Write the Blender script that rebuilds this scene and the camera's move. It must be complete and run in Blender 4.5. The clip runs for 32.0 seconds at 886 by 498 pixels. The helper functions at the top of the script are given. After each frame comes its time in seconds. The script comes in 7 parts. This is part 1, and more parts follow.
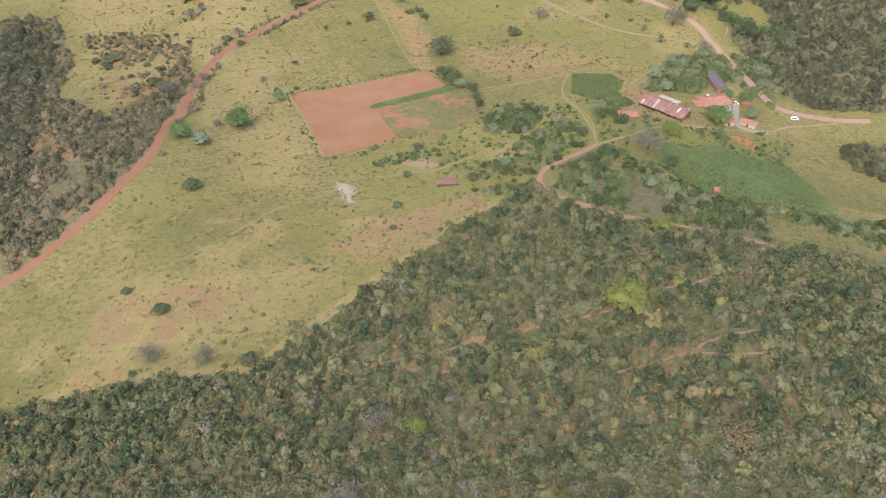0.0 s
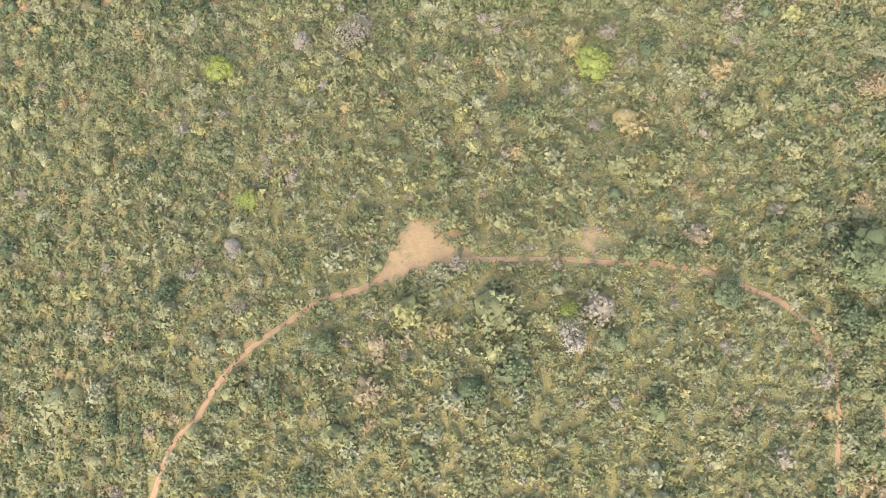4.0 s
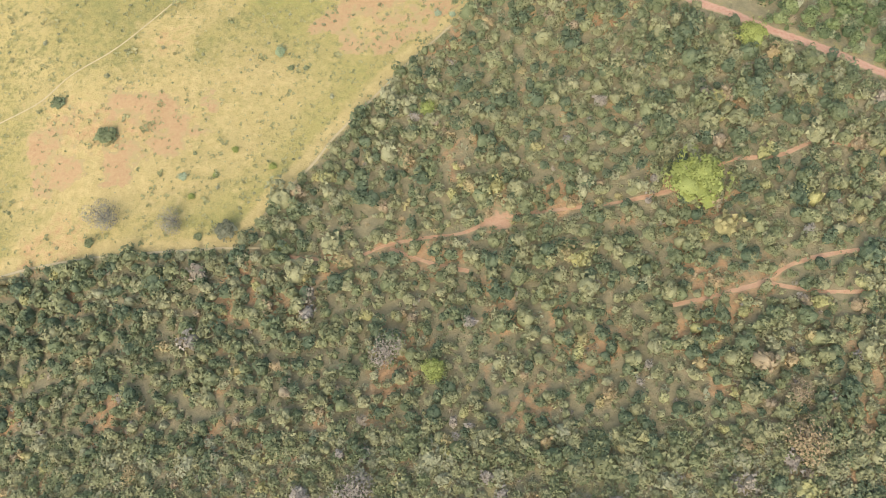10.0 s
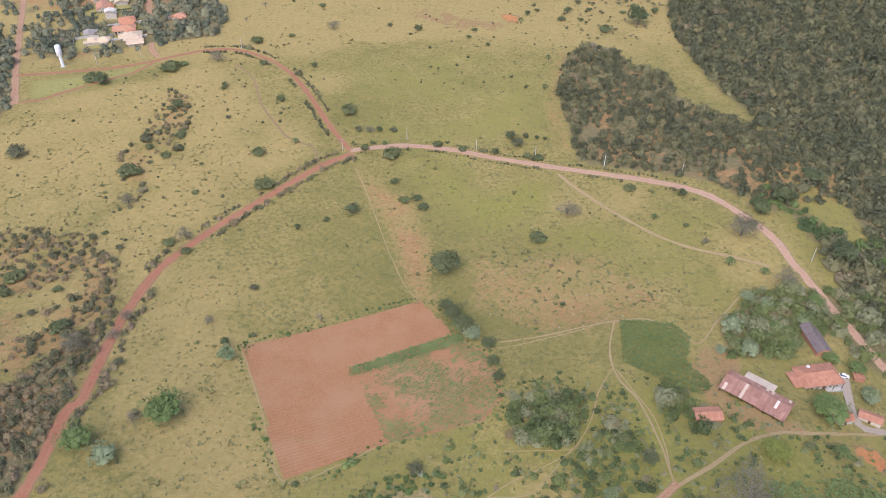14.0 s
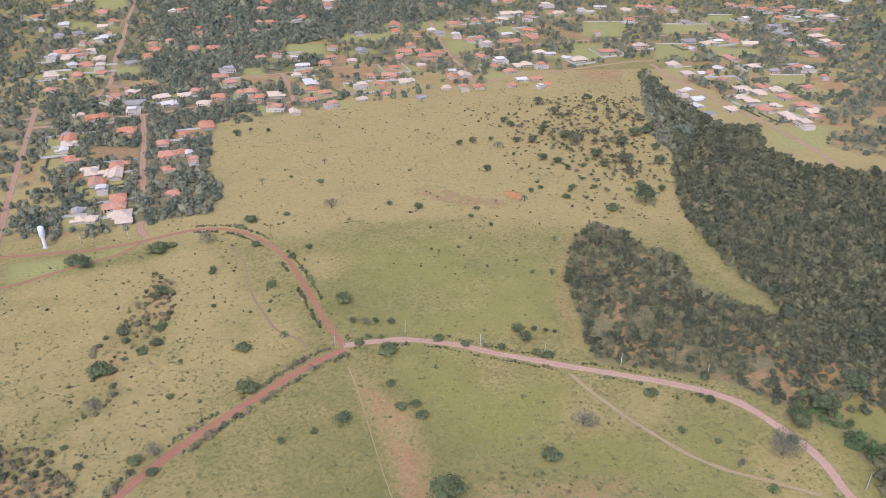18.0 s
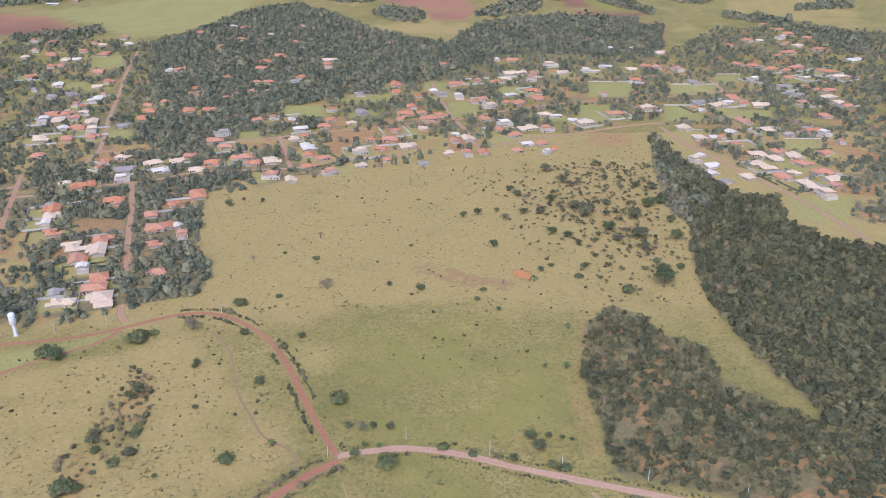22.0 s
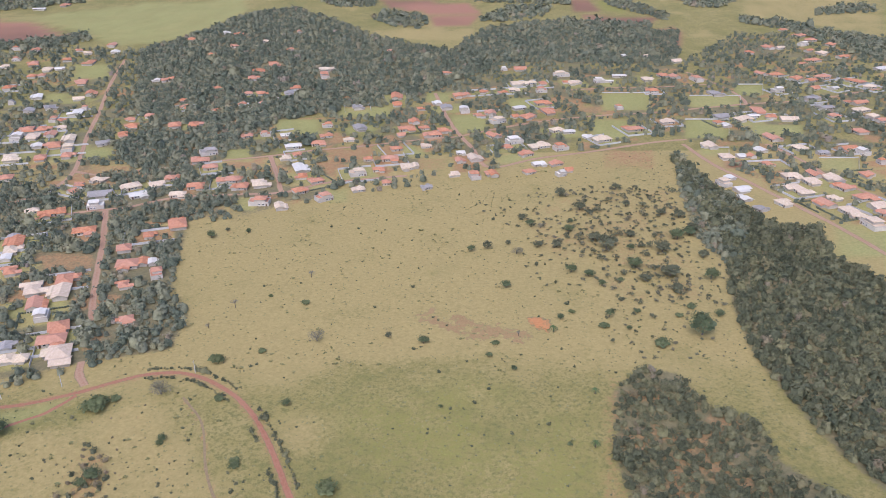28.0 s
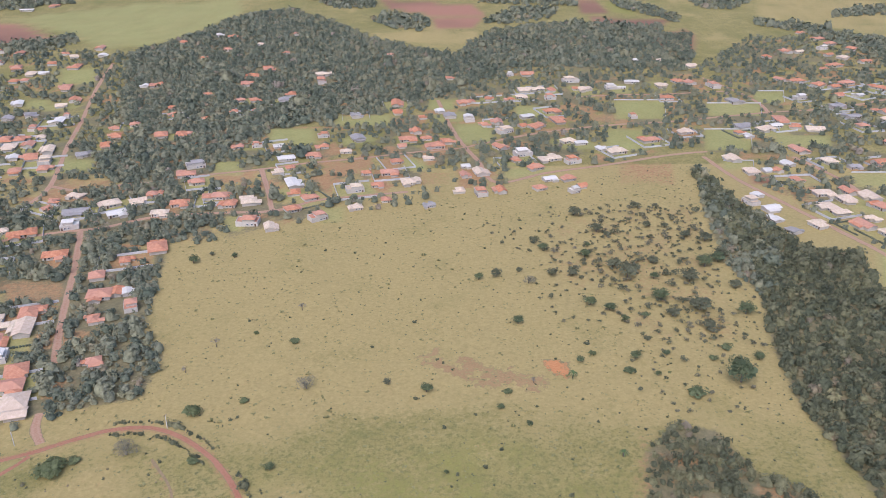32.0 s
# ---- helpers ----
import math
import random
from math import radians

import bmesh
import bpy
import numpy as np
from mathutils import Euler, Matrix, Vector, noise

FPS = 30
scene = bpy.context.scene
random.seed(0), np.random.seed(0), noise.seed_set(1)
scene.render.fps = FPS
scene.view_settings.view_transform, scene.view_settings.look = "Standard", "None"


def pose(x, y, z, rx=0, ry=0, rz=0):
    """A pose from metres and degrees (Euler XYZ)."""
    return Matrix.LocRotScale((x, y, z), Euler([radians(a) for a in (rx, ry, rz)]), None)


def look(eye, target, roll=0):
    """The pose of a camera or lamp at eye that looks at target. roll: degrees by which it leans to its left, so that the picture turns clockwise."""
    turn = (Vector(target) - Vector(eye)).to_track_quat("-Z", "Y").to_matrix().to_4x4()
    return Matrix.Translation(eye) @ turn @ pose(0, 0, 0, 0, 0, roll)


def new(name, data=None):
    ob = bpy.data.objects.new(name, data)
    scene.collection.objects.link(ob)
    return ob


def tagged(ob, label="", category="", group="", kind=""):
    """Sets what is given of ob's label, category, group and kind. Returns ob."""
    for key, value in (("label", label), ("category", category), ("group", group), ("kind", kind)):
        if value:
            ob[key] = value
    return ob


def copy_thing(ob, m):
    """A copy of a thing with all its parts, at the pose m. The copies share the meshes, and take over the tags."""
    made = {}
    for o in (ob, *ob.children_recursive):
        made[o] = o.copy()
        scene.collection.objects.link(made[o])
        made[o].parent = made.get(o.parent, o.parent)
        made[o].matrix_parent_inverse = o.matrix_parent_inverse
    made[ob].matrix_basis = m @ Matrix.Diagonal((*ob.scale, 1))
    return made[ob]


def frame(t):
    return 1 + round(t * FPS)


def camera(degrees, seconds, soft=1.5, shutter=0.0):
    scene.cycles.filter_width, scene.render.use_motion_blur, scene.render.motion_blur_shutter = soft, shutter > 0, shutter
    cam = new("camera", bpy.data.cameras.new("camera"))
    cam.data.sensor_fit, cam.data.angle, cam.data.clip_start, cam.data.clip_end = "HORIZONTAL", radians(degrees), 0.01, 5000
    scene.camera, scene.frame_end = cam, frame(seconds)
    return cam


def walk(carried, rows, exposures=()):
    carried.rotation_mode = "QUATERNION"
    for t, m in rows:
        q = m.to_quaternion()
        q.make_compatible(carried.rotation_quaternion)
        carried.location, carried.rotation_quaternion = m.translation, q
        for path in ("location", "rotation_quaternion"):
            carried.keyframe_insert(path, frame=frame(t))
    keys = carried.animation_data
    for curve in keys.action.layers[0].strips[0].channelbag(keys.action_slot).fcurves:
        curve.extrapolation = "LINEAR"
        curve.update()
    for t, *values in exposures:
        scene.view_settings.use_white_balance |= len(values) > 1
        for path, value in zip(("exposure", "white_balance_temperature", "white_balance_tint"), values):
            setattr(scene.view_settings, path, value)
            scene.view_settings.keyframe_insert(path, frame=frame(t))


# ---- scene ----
cam = camera(58.61, 32.0, soft=0.7)
PATH = [
    (0.0, look((-0.00, -0.00, 183.65), (0.67, 74.32, 116.74), -0.39)),
    (0.5, look((-1.25, 5.32, 183.92), (-0.50, 64.76, 103.51), -0.21)),
    (1.0, look((-2.27, 10.30, 184.58), (-1.52, 52.40, 93.88), 0.24)),
    (1.5, look((-2.82, 15.94, 185.36), (-2.22, 38.29, 87.89), 0.59)),
    (2.0, look((-2.87, 21.92, 186.00), (-2.67, 26.67, 86.11), 1.48)),
    (2.5, look((-3.11, 27.63, 186.35), (-3.06, 32.52, 86.47), -0.37)),
    (3.0, look((-3.44, 33.15, 186.72), (-3.47, 38.28, 86.85), -1.15)),
    (3.5, look((-3.89, 38.67, 187.11), (-3.89, 44.00, 87.25), -0.65)),
    (5.5, look((-4.91, 60.30, 188.70), (-5.00, 66.63, 88.90), -1.09)),
    (6.0, look((-5.13, 66.24, 188.94), (-5.15, 72.47, 89.13), -0.48)),
    (6.5, look((-5.24, 72.11, 189.24), (-5.26, 78.33, 89.44), -0.46)),
    (7.0, look((-5.15, 78.07, 189.53), (-5.22, 84.20, 89.71), -0.92)),
    (7.5, look((-5.33, 83.89, 189.90), (-5.32, 89.98, 90.08), -0.19)),
    (8.0, look((-5.56, 89.40, 190.22), (-5.45, 95.48, 90.41), 0.73)),
    (8.5, look((-5.58, 95.08, 190.65), (-5.47, 101.16, 90.84), 0.69)),
    (9.0, look((-5.20, 101.25, 190.91), (-5.15, 108.72, 91.19), -0.04)),
    (9.5, look((-4.90, 107.87, 190.98), (-4.64, 123.13, 92.15), 0.41)),
    (10.0, look((-4.58, 114.22, 191.34), (-4.07, 138.80, 94.41), 0.52)),
    (10.5, look((-4.41, 120.41, 191.34), (-3.62, 156.20, 97.97), 0.54)),
    (11.0, look((-4.33, 126.26, 191.40), (-3.28, 173.04, 103.03), 0.49)),
    (11.5, look((-4.53, 131.81, 191.31), (-3.07, 189.01, 109.29), 0.66)),
    (12.0, look((-4.84, 137.61, 190.91), (-3.08, 204.41, 116.51), 0.73)),
    (12.5, look((-4.62, 143.69, 190.42), (-2.78, 219.01, 124.67), 0.76)),
    (13.0, look((-4.48, 149.50, 190.28), (-2.62, 227.45, 127.68), 0.72)),
    (13.5, look((-4.52, 155.33, 190.59), (-2.61, 233.35, 128.06), 0.75)),
    (15.5, look((-5.08, 179.80, 192.69), (-2.93, 259.64, 132.52), 0.88)),
    (16.0, look((-4.97, 186.19, 193.06), (-2.89, 271.44, 140.83), 0.75)),
    (16.5, look((-4.63, 192.36, 193.35), (-2.66, 280.38, 145.93), 0.70)),
    (17.0, look((-4.38, 198.27, 193.79), (-2.45, 286.28, 146.36), 0.68)),
    (17.5, look((-4.27, 204.29, 194.46), (-2.35, 292.29, 146.99), 0.71)),
    (18.0, look((-4.42, 210.55, 195.04), (-2.47, 298.52, 147.52), 0.73)),
    (18.5, look((-4.68, 217.03, 195.50), (-2.79, 307.49, 152.91), 0.66)),
    (19.0, look((-4.94, 222.91, 195.63), (-3.05, 313.51, 153.35), 0.65)),
    (19.5, look((-5.21, 228.55, 196.04), (-3.31, 319.17, 153.80), 0.66)),
    (20.0, look((-5.32, 234.42, 196.62), (-3.41, 325.04, 154.38), 0.66)),
    (20.5, look((-5.47, 240.25, 197.16), (-3.56, 330.89, 154.95), 0.67)),
    (21.0, look((-5.66, 246.18, 197.83), (-3.80, 336.80, 155.59), 0.66)),
    (21.5, look((-5.78, 252.12, 198.49), (-3.94, 342.74, 156.25), 0.64)),
    (22.0, look((-5.90, 257.96, 199.09), (-4.05, 348.58, 156.85), 0.67)),
    (22.5, look((-5.81, 264.00, 199.59), (-4.04, 354.63, 157.36), 0.64)),
    (23.0, look((-5.71, 269.98, 200.12), (-4.01, 360.61, 157.88), 0.62)),
    (23.5, look((-5.83, 276.05, 200.45), (-4.14, 366.68, 158.22), 0.63)),
    (24.0, look((-6.00, 281.95, 200.46), (-4.31, 372.60, 158.26), 0.61)),
    (24.5, look((-6.09, 287.54, 200.11), (-4.43, 378.17, 157.89), 0.59)),
    (25.0, look((-6.18, 293.14, 199.46), (-4.54, 383.79, 157.26), 0.61)),
    (25.5, look((-6.30, 299.16, 198.84), (-4.68, 389.81, 156.65), 0.62)),
    (27.5, look((-7.10, 325.55, 196.27), (-5.51, 416.22, 154.14), 0.59)),
    (28.0, look((-7.33, 332.27, 195.51), (-5.75, 422.94, 153.37), 0.56)),
    (28.5, look((-7.52, 339.18, 194.78), (-5.96, 429.86, 152.65), 0.52)),
    (29.0, look((-7.73, 346.24, 193.99), (-6.18, 436.91, 151.84), 0.49)),
    (29.5, look((-7.89, 353.41, 193.23), (-6.39, 444.09, 151.09), 0.49)),
    (30.0, look((-8.08, 360.66, 192.53), (-6.59, 451.33, 150.38), 0.48)),
    (30.5, look((-8.38, 367.98, 191.79), (-6.91, 458.65, 149.63), 0.51)),
    (31.0, look((-8.77, 375.38, 191.08), (-7.26, 466.04, 148.92), 0.52)),
    (31.5, look((-9.02, 382.79, 190.51), (-7.54, 473.45, 148.34), 0.55)),
    (32.0, look((-9.24, 390.31, 190.07), (-7.75, 480.98, 147.92), 0.61)),
]
EXPOSURES = [(0.0, 0.62, 5800, 14), (1.0, 1.15, 6150, 14), (2.0, 1.64, 6250, 14), (8.5, 1.70, 6200, 14), (10.0, 1.25, 6150, 13.5), (11.0, 0.92, 6150, 14.5), (12.0, 0.68, 6050, 15.5), (13.0, 0.55, 5850, 16.5), (16.0, 0.45, 5600, 18.5), (19.0, 0.37, 5320, 20.5), (32.0, 0.35, 5320, 20.5)]
walk(cam, PATH, EXPOSURES)
# ---- end of path ----

# ---- light ----
SUN_EL, SUN_AZ = radians(52), radians(200)
world = bpy.data.worlds.new("sky")
scene.world = world
world.use_nodes = True
wn = world.node_tree.nodes
wn.clear()
sky = wn.new("ShaderNodeTexSky")
sky.sky_type = "NISHITA"
sky.sun_disc = False
sky.sun_elevation, sky.sun_rotation = SUN_EL, SUN_AZ
sky.air_density, sky.dust_density, sky.ozone_density = 1.0, 4.0, 1.0
bg = wn.new("ShaderNodeBackground")
bg.inputs["Strength"].default_value = 0.17
wout = wn.new("ShaderNodeOutputWorld")
world.node_tree.links.new(sky.outputs[0], bg.inputs[0])
world.node_tree.links.new(bg.outputs[0], wout.inputs[0])
sun = new("sun", bpy.data.lights.new("sun", "SUN"))
sun.data.energy, sun.data.angle, sun.data.color = 0.85, radians(45), (1.0, 0.95, 0.88)
# the sun stands behind the camera's left shoulder, high, through thin cloud
sd = Vector((math.sin(SUN_AZ) * math.cos(SUN_EL), math.cos(SUN_AZ) * math.cos(SUN_EL), math.sin(SUN_EL)))
sun.matrix_world = look(sd * 900, (0, 0, 0))

# ---- terrain ----
HILLS_X = (-190, -110, -30, 50, 130, 210)
HILLS_Y = (-60, 20, 100, 180, 260, 340, 420, 500)
HILLS = (1.9, 12.6, 33.3, 30, 8.2, 0.6, 4.4, 18.5, 31.5, 25.7, 12.2, 3.3, 2.4, 9.5, 2.1, 6.3, 20.6, 8.4, 1, 9.1, 5.3, 9.9, 19.6, 5.3, 4.8, 6.5, -1.6, 5.7, 9, -2.4, 11.8, 5.6, -5.3, 9.2, 3.9, -8.9, 1.4, -1.5, -3.1, 1.9, 1.5, -3.7, -4.5, 1.3, 2.7, -10, 3.6, 6.7)


def height(x, y):
    x, y = np.asarray(x, float), np.asarray(y, float)
    u = np.maximum(0.0, y - 1250)
    z = -58.5 + 10 * np.tanh(x / 400) + 0.06 * u * u / (u + 250)
    for n, h in enumerate(HILLS):
        a, b = HILLS_X[n % 6], HILLS_Y[n // 6]
        z = z + h * np.exp(-((x - a) ** 2 + (y - b) ** 2) / 11250.0)
    return z


def vnoise(x, y, size, seed=0):
    """Smooth noise from 0 to 1 with features of that size in metres."""
    x, y = np.asarray(x, float) / size + 500, np.asarray(y, float) / size + 500
    i, j = np.floor(x).astype(np.int64), np.floor(y).astype(np.int64)
    u, v = x - i, y - j
    u, v = u * u * (3 - 2 * u), v * v * (3 - 2 * v)

    def lattice(a, b):
        h = (a * 374761393 + b * 668265263 + seed * 974711) & 0xFFFFFFFF
        h = ((h ^ (h >> 13)) * 1274126177) & 0xFFFFFFFF
        return ((h ^ (h >> 16)) & 0xFFFF) / 65535.0

    return (lattice(i, j) * (1 - u) + lattice(i + 1, j) * u) * (1 - v) + (lattice(i, j + 1) * (1 - u) + lattice(i + 1, j + 1) * u) * v


def fnoise(x, y, size, seed=0):
    return 0.5 * vnoise(x, y, size, seed) + 0.3 * vnoise(x, y, size / 2.3, seed + 1) + 0.2 * vnoise(x, y, size / 5.1, seed + 2)


def inside(x, y, poly):
    x, y = np.asarray(x, float), np.asarray(y, float)
    hit = np.zeros(x.shape, bool)
    for (x0, y0), (x1, y1) in zip(poly, poly[1:] + poly[:1]):
        if y0 != y1:
            hit ^= ((y0 > y) != (y1 > y)) & (x < (x1 - x0) * (y - y0) / (y1 - y0) + x0)
    return hit


def line_dist(x, y, pts):
    """Distance to an open polyline."""
    x, y = np.asarray(x, float), np.asarray(y, float)
    best = np.full(x.shape, 1e9)
    for (x0, y0), (x1, y1) in zip(pts, pts[1:]):
        dx, dy = x1 - x0, y1 - y0
        k = np.clip(((x - x0) * dx + (y - y0) * dy) / (dx * dx + dy * dy + 1e-9), 0, 1)
        best = np.minimum(best, np.hypot(x - x0 - k * dx, y - y0 - k * dy))
    return best


def area_mask(x, y, poly, soft):
    """1 well inside the outline, 0 outside, over soft metres."""
    d = line_dist(x, y, poly + poly[:1])
    return np.clip(0.5 + np.where(inside(x, y, poly), d, -d) / soft, 0, 1)


def curve(pts, step):
    """A smooth line through the points, resampled at that step."""
    p = np.array([pts[0]] + list(pts) + [pts[-1]], float)
    out = []
    for i in range(1, len(p) - 2):
        n = max(2, int(np.hypot(*(p[i + 1] - p[i])) / step))
        for k in range(n):
            t = k / n
            out.append(0.5 * (2 * p[i] + (p[i + 1] - p[i - 1]) * t + (2 * p[i - 1] - 5 * p[i] + 4 * p[i + 1] - p[i + 2]) * t * t
                              + (3 * p[i] - p[i - 1] - 3 * p[i + 1] + p[i + 2]) * t ** 3))
    out.append(p[-1])
    return np.array(out)


# ---- plan: lines and outlines on the ground, metres ----
ROAD_WEST = [(-177.9, 230.7), (-166, 243.7), (-154.7, 268), (-147.9, 290.7), (-140.8, 320.8), (-141.5, 358.5), (-138.4, 366.5), (-140.8, 399.4), (-140.9, 426.3), (-136.9, 458.2), (-127.7, 478.5), (-114.3, 499.1), (-98.9, 517.6), (-82.5, 537.2), (-64.7, 556.3), (-50.2, 567.2)]
ROAD_NORTH = [(-50.9, 570.9), (-62.5, 592.6), (-73.9, 618.5), (-86.6, 647.6), (-99.7, 672.9), (-114.4, 692.6), (-132.8, 708), (-150.4, 716.2), (-169.9, 715.3), (-187.2, 707.5), (-203.6, 698.4), (-226.8, 688.9), (-254.5, 683.6), (-285.8, 679.1), (-295, 677.5)]
ROAD_BANK = [(-280.5, 638), (-267.1, 640.8), (-251.6, 652.3), (-232.9, 667), (-212.6, 680.9), (-202.8, 696)]
ROAD_EAST = [(-50.9, 570.9), (-37.5, 574.5), (-16.3, 577.2), (8.2, 573.6), (32.1, 565.3), (55.1, 557.3), (77.1, 548.4), (98, 539.7), (117.7, 530), (135.9, 519.1), (149.6, 506.2), (168.3, 473.1), (171.5, 454.4), (174.9, 444), (176.2, 435.8), (186.2, 398.8), (190, 384.5), (199, 377.1), (219.8, 371.9), (241.9, 371.3)]
TRACK_EAST = [(71.3, 544.2), (85.4, 518.3), (99.9, 495.8), (113.7, 477.3), (128, 465.4), (145.5, 457.1), (160.2, 450)]
FOREST_ROAD = [(78.9, 317.1), (69.8, 309), (58.6, 301.1), (49.7, 293.6), (46, 282.4), (48.7, 271.8), (56.1, 260.6), (63.4, 252.4), (71.7, 243.3), (81.7, 236.8), (89.8, 230.8), (98.1, 226.1), (107.5, 220.7), (120.1, 212.8)]
FARM_PATH = [(77.9, 317.1), (78.1, 326.8), (78.2, 336.9), (76.2, 358.9), (71.1, 375.1), (71.8, 392.2), (77.9, 412.2)]
TRAIL_POND = [(46.7, 336), (30.2, 317.6), (15.5, 316.9), (2.7, 309.8), (-18.4, 307.8), (-39.4, 306.2), (-50.8, 293), (-62.2, 285.8), (-74.7, 275.9), (-85.7, 261), (-96.4, 248.4), (-106.9, 237.7), (-119.2, 228.8), (-127.7, 219.9), (-140.2, 213)]
TRAIL_CORN = [(26.4, 402.5), (44.5, 404.4), (63.1, 409), (77.9, 412.2), (92.2, 412.6), (103.3, 404.1), (110.2, 395.6), (123.3, 411), (138.7, 428.5)]
TRAIL_FIELD = [(-46.8, 552.4), (-39.2, 529.7), (-24.9, 477.7), (-15.5, 448.4), (-8.4, 436.2)]
EDGE_TRACK = [(43.3, 272.6), (26.2, 267.5), (16.4, 260.2), (6.8, 250.7), (-0.6, 242.4), (-13.1, 230.4), (-23.3, 218.8), (-34.4, 205.9), (-41.8, 195.3), (-50.3, 185.3), (-56.8, 175.7)]
EDGE_TRACK2 = [(-130.6, 163.7), (-117.1, 166.4), (-100.4, 168.3), (-80.7, 169.3), (-64.4, 169.6), (-51.5, 169.2)]
WOOD_TRACK = [(-51.5, 169.2), (-44.8, 166), (-28.9, 165.3), (-19.6, 168.6), (-7.2, 170.5), (2.1, 171.3), (12.9, 175.2), (29.4, 176.4), (41, 177), (52.6, 178.5), (61.4, 181.1), (72.1, 187), (84.9, 187.8), (95.7, 191.5), (106.6, 189)]
WOOD_TRACK2 = [(-18, 167.7), (-7.2, 162.9), (3.3, 159.9)]
WOOD_TRACK3 = [(52.4, 147.8), (64.5, 150.1), (74, 152.6), (81.3, 156.7), (91, 159.3), (99.3, 160.5)]
WOOD_TRACK4 = [(74, 152.6), (86.3, 149.9), (100.5, 149.5)]
HILL_PATH = [(-96.4, -15.9), (-86.4, -15.4), (-77.3, -15.5), (-68.8, -14.6), (-63.4, -10.4), (-61.5, -5), (-60.5, 2.4), (-58.5, 9.7), (-56, 16.1), (-51.5, 20.3), (-48, 26.7), (-42.2, 33.2), (-35.7, 38), (-28.1, 42.9), (-20.3, 45), (-12.6, 48.8), (-4.9, 50.4), (2.9, 50.7), (10.5, 50.5), (19.3, 50.5), (28, 49.8), (37.9, 49.4), (46.7, 47.7), (54.2, 44.8), (61.9, 41.4), (67.2, 36.3), (71, 29.1), (71.1, 21.5), (69.7, 11.9), (69.8, 5.6), (72, -1.9), (73.2, -10.6), (77.6, -17.7)]
HILL_PATH2 = [(83.6, 25.7), (81.3, 16.9), (78, 9.5), (75, 4.2), (72.1, -0.9)]
HILL_CLEARING = [(-10.9, 59.8), (-7.2, 57.6), (-1.9, 53.0), (-1.3, 51.0), (-6.3, 49.6), (-17.1, 45.4), (-18.7, 46.8), (-13.5, 52.6)]
FIELD_BARE = [(-85.3, 403.7), (-8.9, 436), (6.2, 410.6), (-36.6, 392.3), (-19.5, 347.4), (-56.7, 330.1)]
FIELD_CROP = [(-36.4, 390.7), (11.1, 403.7), (21.7, 393.2), (24.5, 366.9), (15.7, 354.4), (-19.5, 347.4)]
CORN_SMALL = [(80.5, 412.9), (102.7, 409.7), (107.5, 399.2), (101.7, 383.1), (108, 368.5), (101.6, 362.7), (86.1, 373.5), (75.6, 383.6)]
CORN_LARGE = [(110.5, 317.5), (139, 322), (172, 308.4), (173.5, 264.5), (165.1, 248.6), (129.8, 253.2), (111.1, 261.8), (99.9, 292.5)]
YARD = [(105.3, 387.1), (117.7, 380.2), (111, 363.3), (129.9, 351.8), (136.5, 351.1), (131.9, 345.6), (102.3, 350.7), (98.3, 375.4)]
FOREST_W = [(-305.3, 523.9), (-267.2, 527.9), (-229.7, 455), (-218.5, 399.9), (-175.1, 361.5), (-150.4, 420.3), (-142.9, 358.4), (-142.2, 320.7), (-150, 293), (-156.7, 270.1), (-169.2, 245.9), (-179.3, 234.2)]
FOREST_E = [(237.1, 1105.4), (216.6, 973.3), (219.3, 892.7), (190.7, 784.4), (179.5, 709.6), (183.6, 654.9), (180.1, 614.5), (185.9, 595.3), (207.8, 573), (213.8, 527.8), (222.2, 490.3), (225.5, 458.8), (250.8, 516.5), (520, 640), (520, 760), (306.9, 812.2), (289.7, 858.2), (306.1, 908.6), (270.2, 915.4), (255.5, 979.2), (246.1, 1047.2), (239, 1099.6)]
FOREST_MID = [(93.4, 692), (114.5, 711.7), (133.1, 706.6), (140.5, 673.9), (161.6, 657.7), (159.9, 629.4), (177, 602), (204.7, 570.7), (219.2, 530.6), (199, 492.2), (170.4, 500.5), (148.5, 524.5), (84.1, 555.2), (84, 605.2), (82.3, 635.3)]
RIPA = [(163.9, 499.3), (182.3, 473.7), (201.3, 454.4), (217.1, 439), (229, 467.2), (213.4, 478), (201.7, 494.6), (180.9, 514.1)]
EAST_SLOPE = [(186.6, 459.3), (211.2, 484.5), (209.3, 503.8), (305.7, 506.1), (253.3, 377.5), (207.9, 383.9), (197.3, 400)]
EAST_CLUMP = [(209.9, 341.1), (242.5, 352), (220, 305), (207.2, 319.9)]
POND = [(-32.7, 322.9), (-20.8, 329.7), (2, 333.1), (3.9, 324.3), (-4.3, 321.7), (-16.3, 320.2), (-28.3, 318.4)]
BROOK = [(14.4, 288), (21.3, 303.2), (34.8, 317.3), (60.4, 347.1), (68.8, 350), (71.8, 327.2), (72.1, 314.3), (53.4, 294.4), (44.1, 283.7), (40.5, 271.8), (21.1, 276.9)]
GARDEN = [(123.3, 405.8), (146.2, 432.4), (184.9, 433.5), (213.9, 431.5), (190.2, 378.4), (178.3, 390.5), (176.2, 404.3), (165.3, 403.3), (146.8, 388.7), (121.2, 387.3)]
FARM_GROVE = [(84.7, 367.9), (79, 353.9), (88.4, 340.5), (97.6, 335.9), (103.5, 347.4), (97.6, 360.8), (94.4, 369.7)]
GROVE = [(25.4, 365), (50.5, 366.8), (55.2, 352.3), (46, 337.3), (31.4, 336.9), (24.8, 345)]
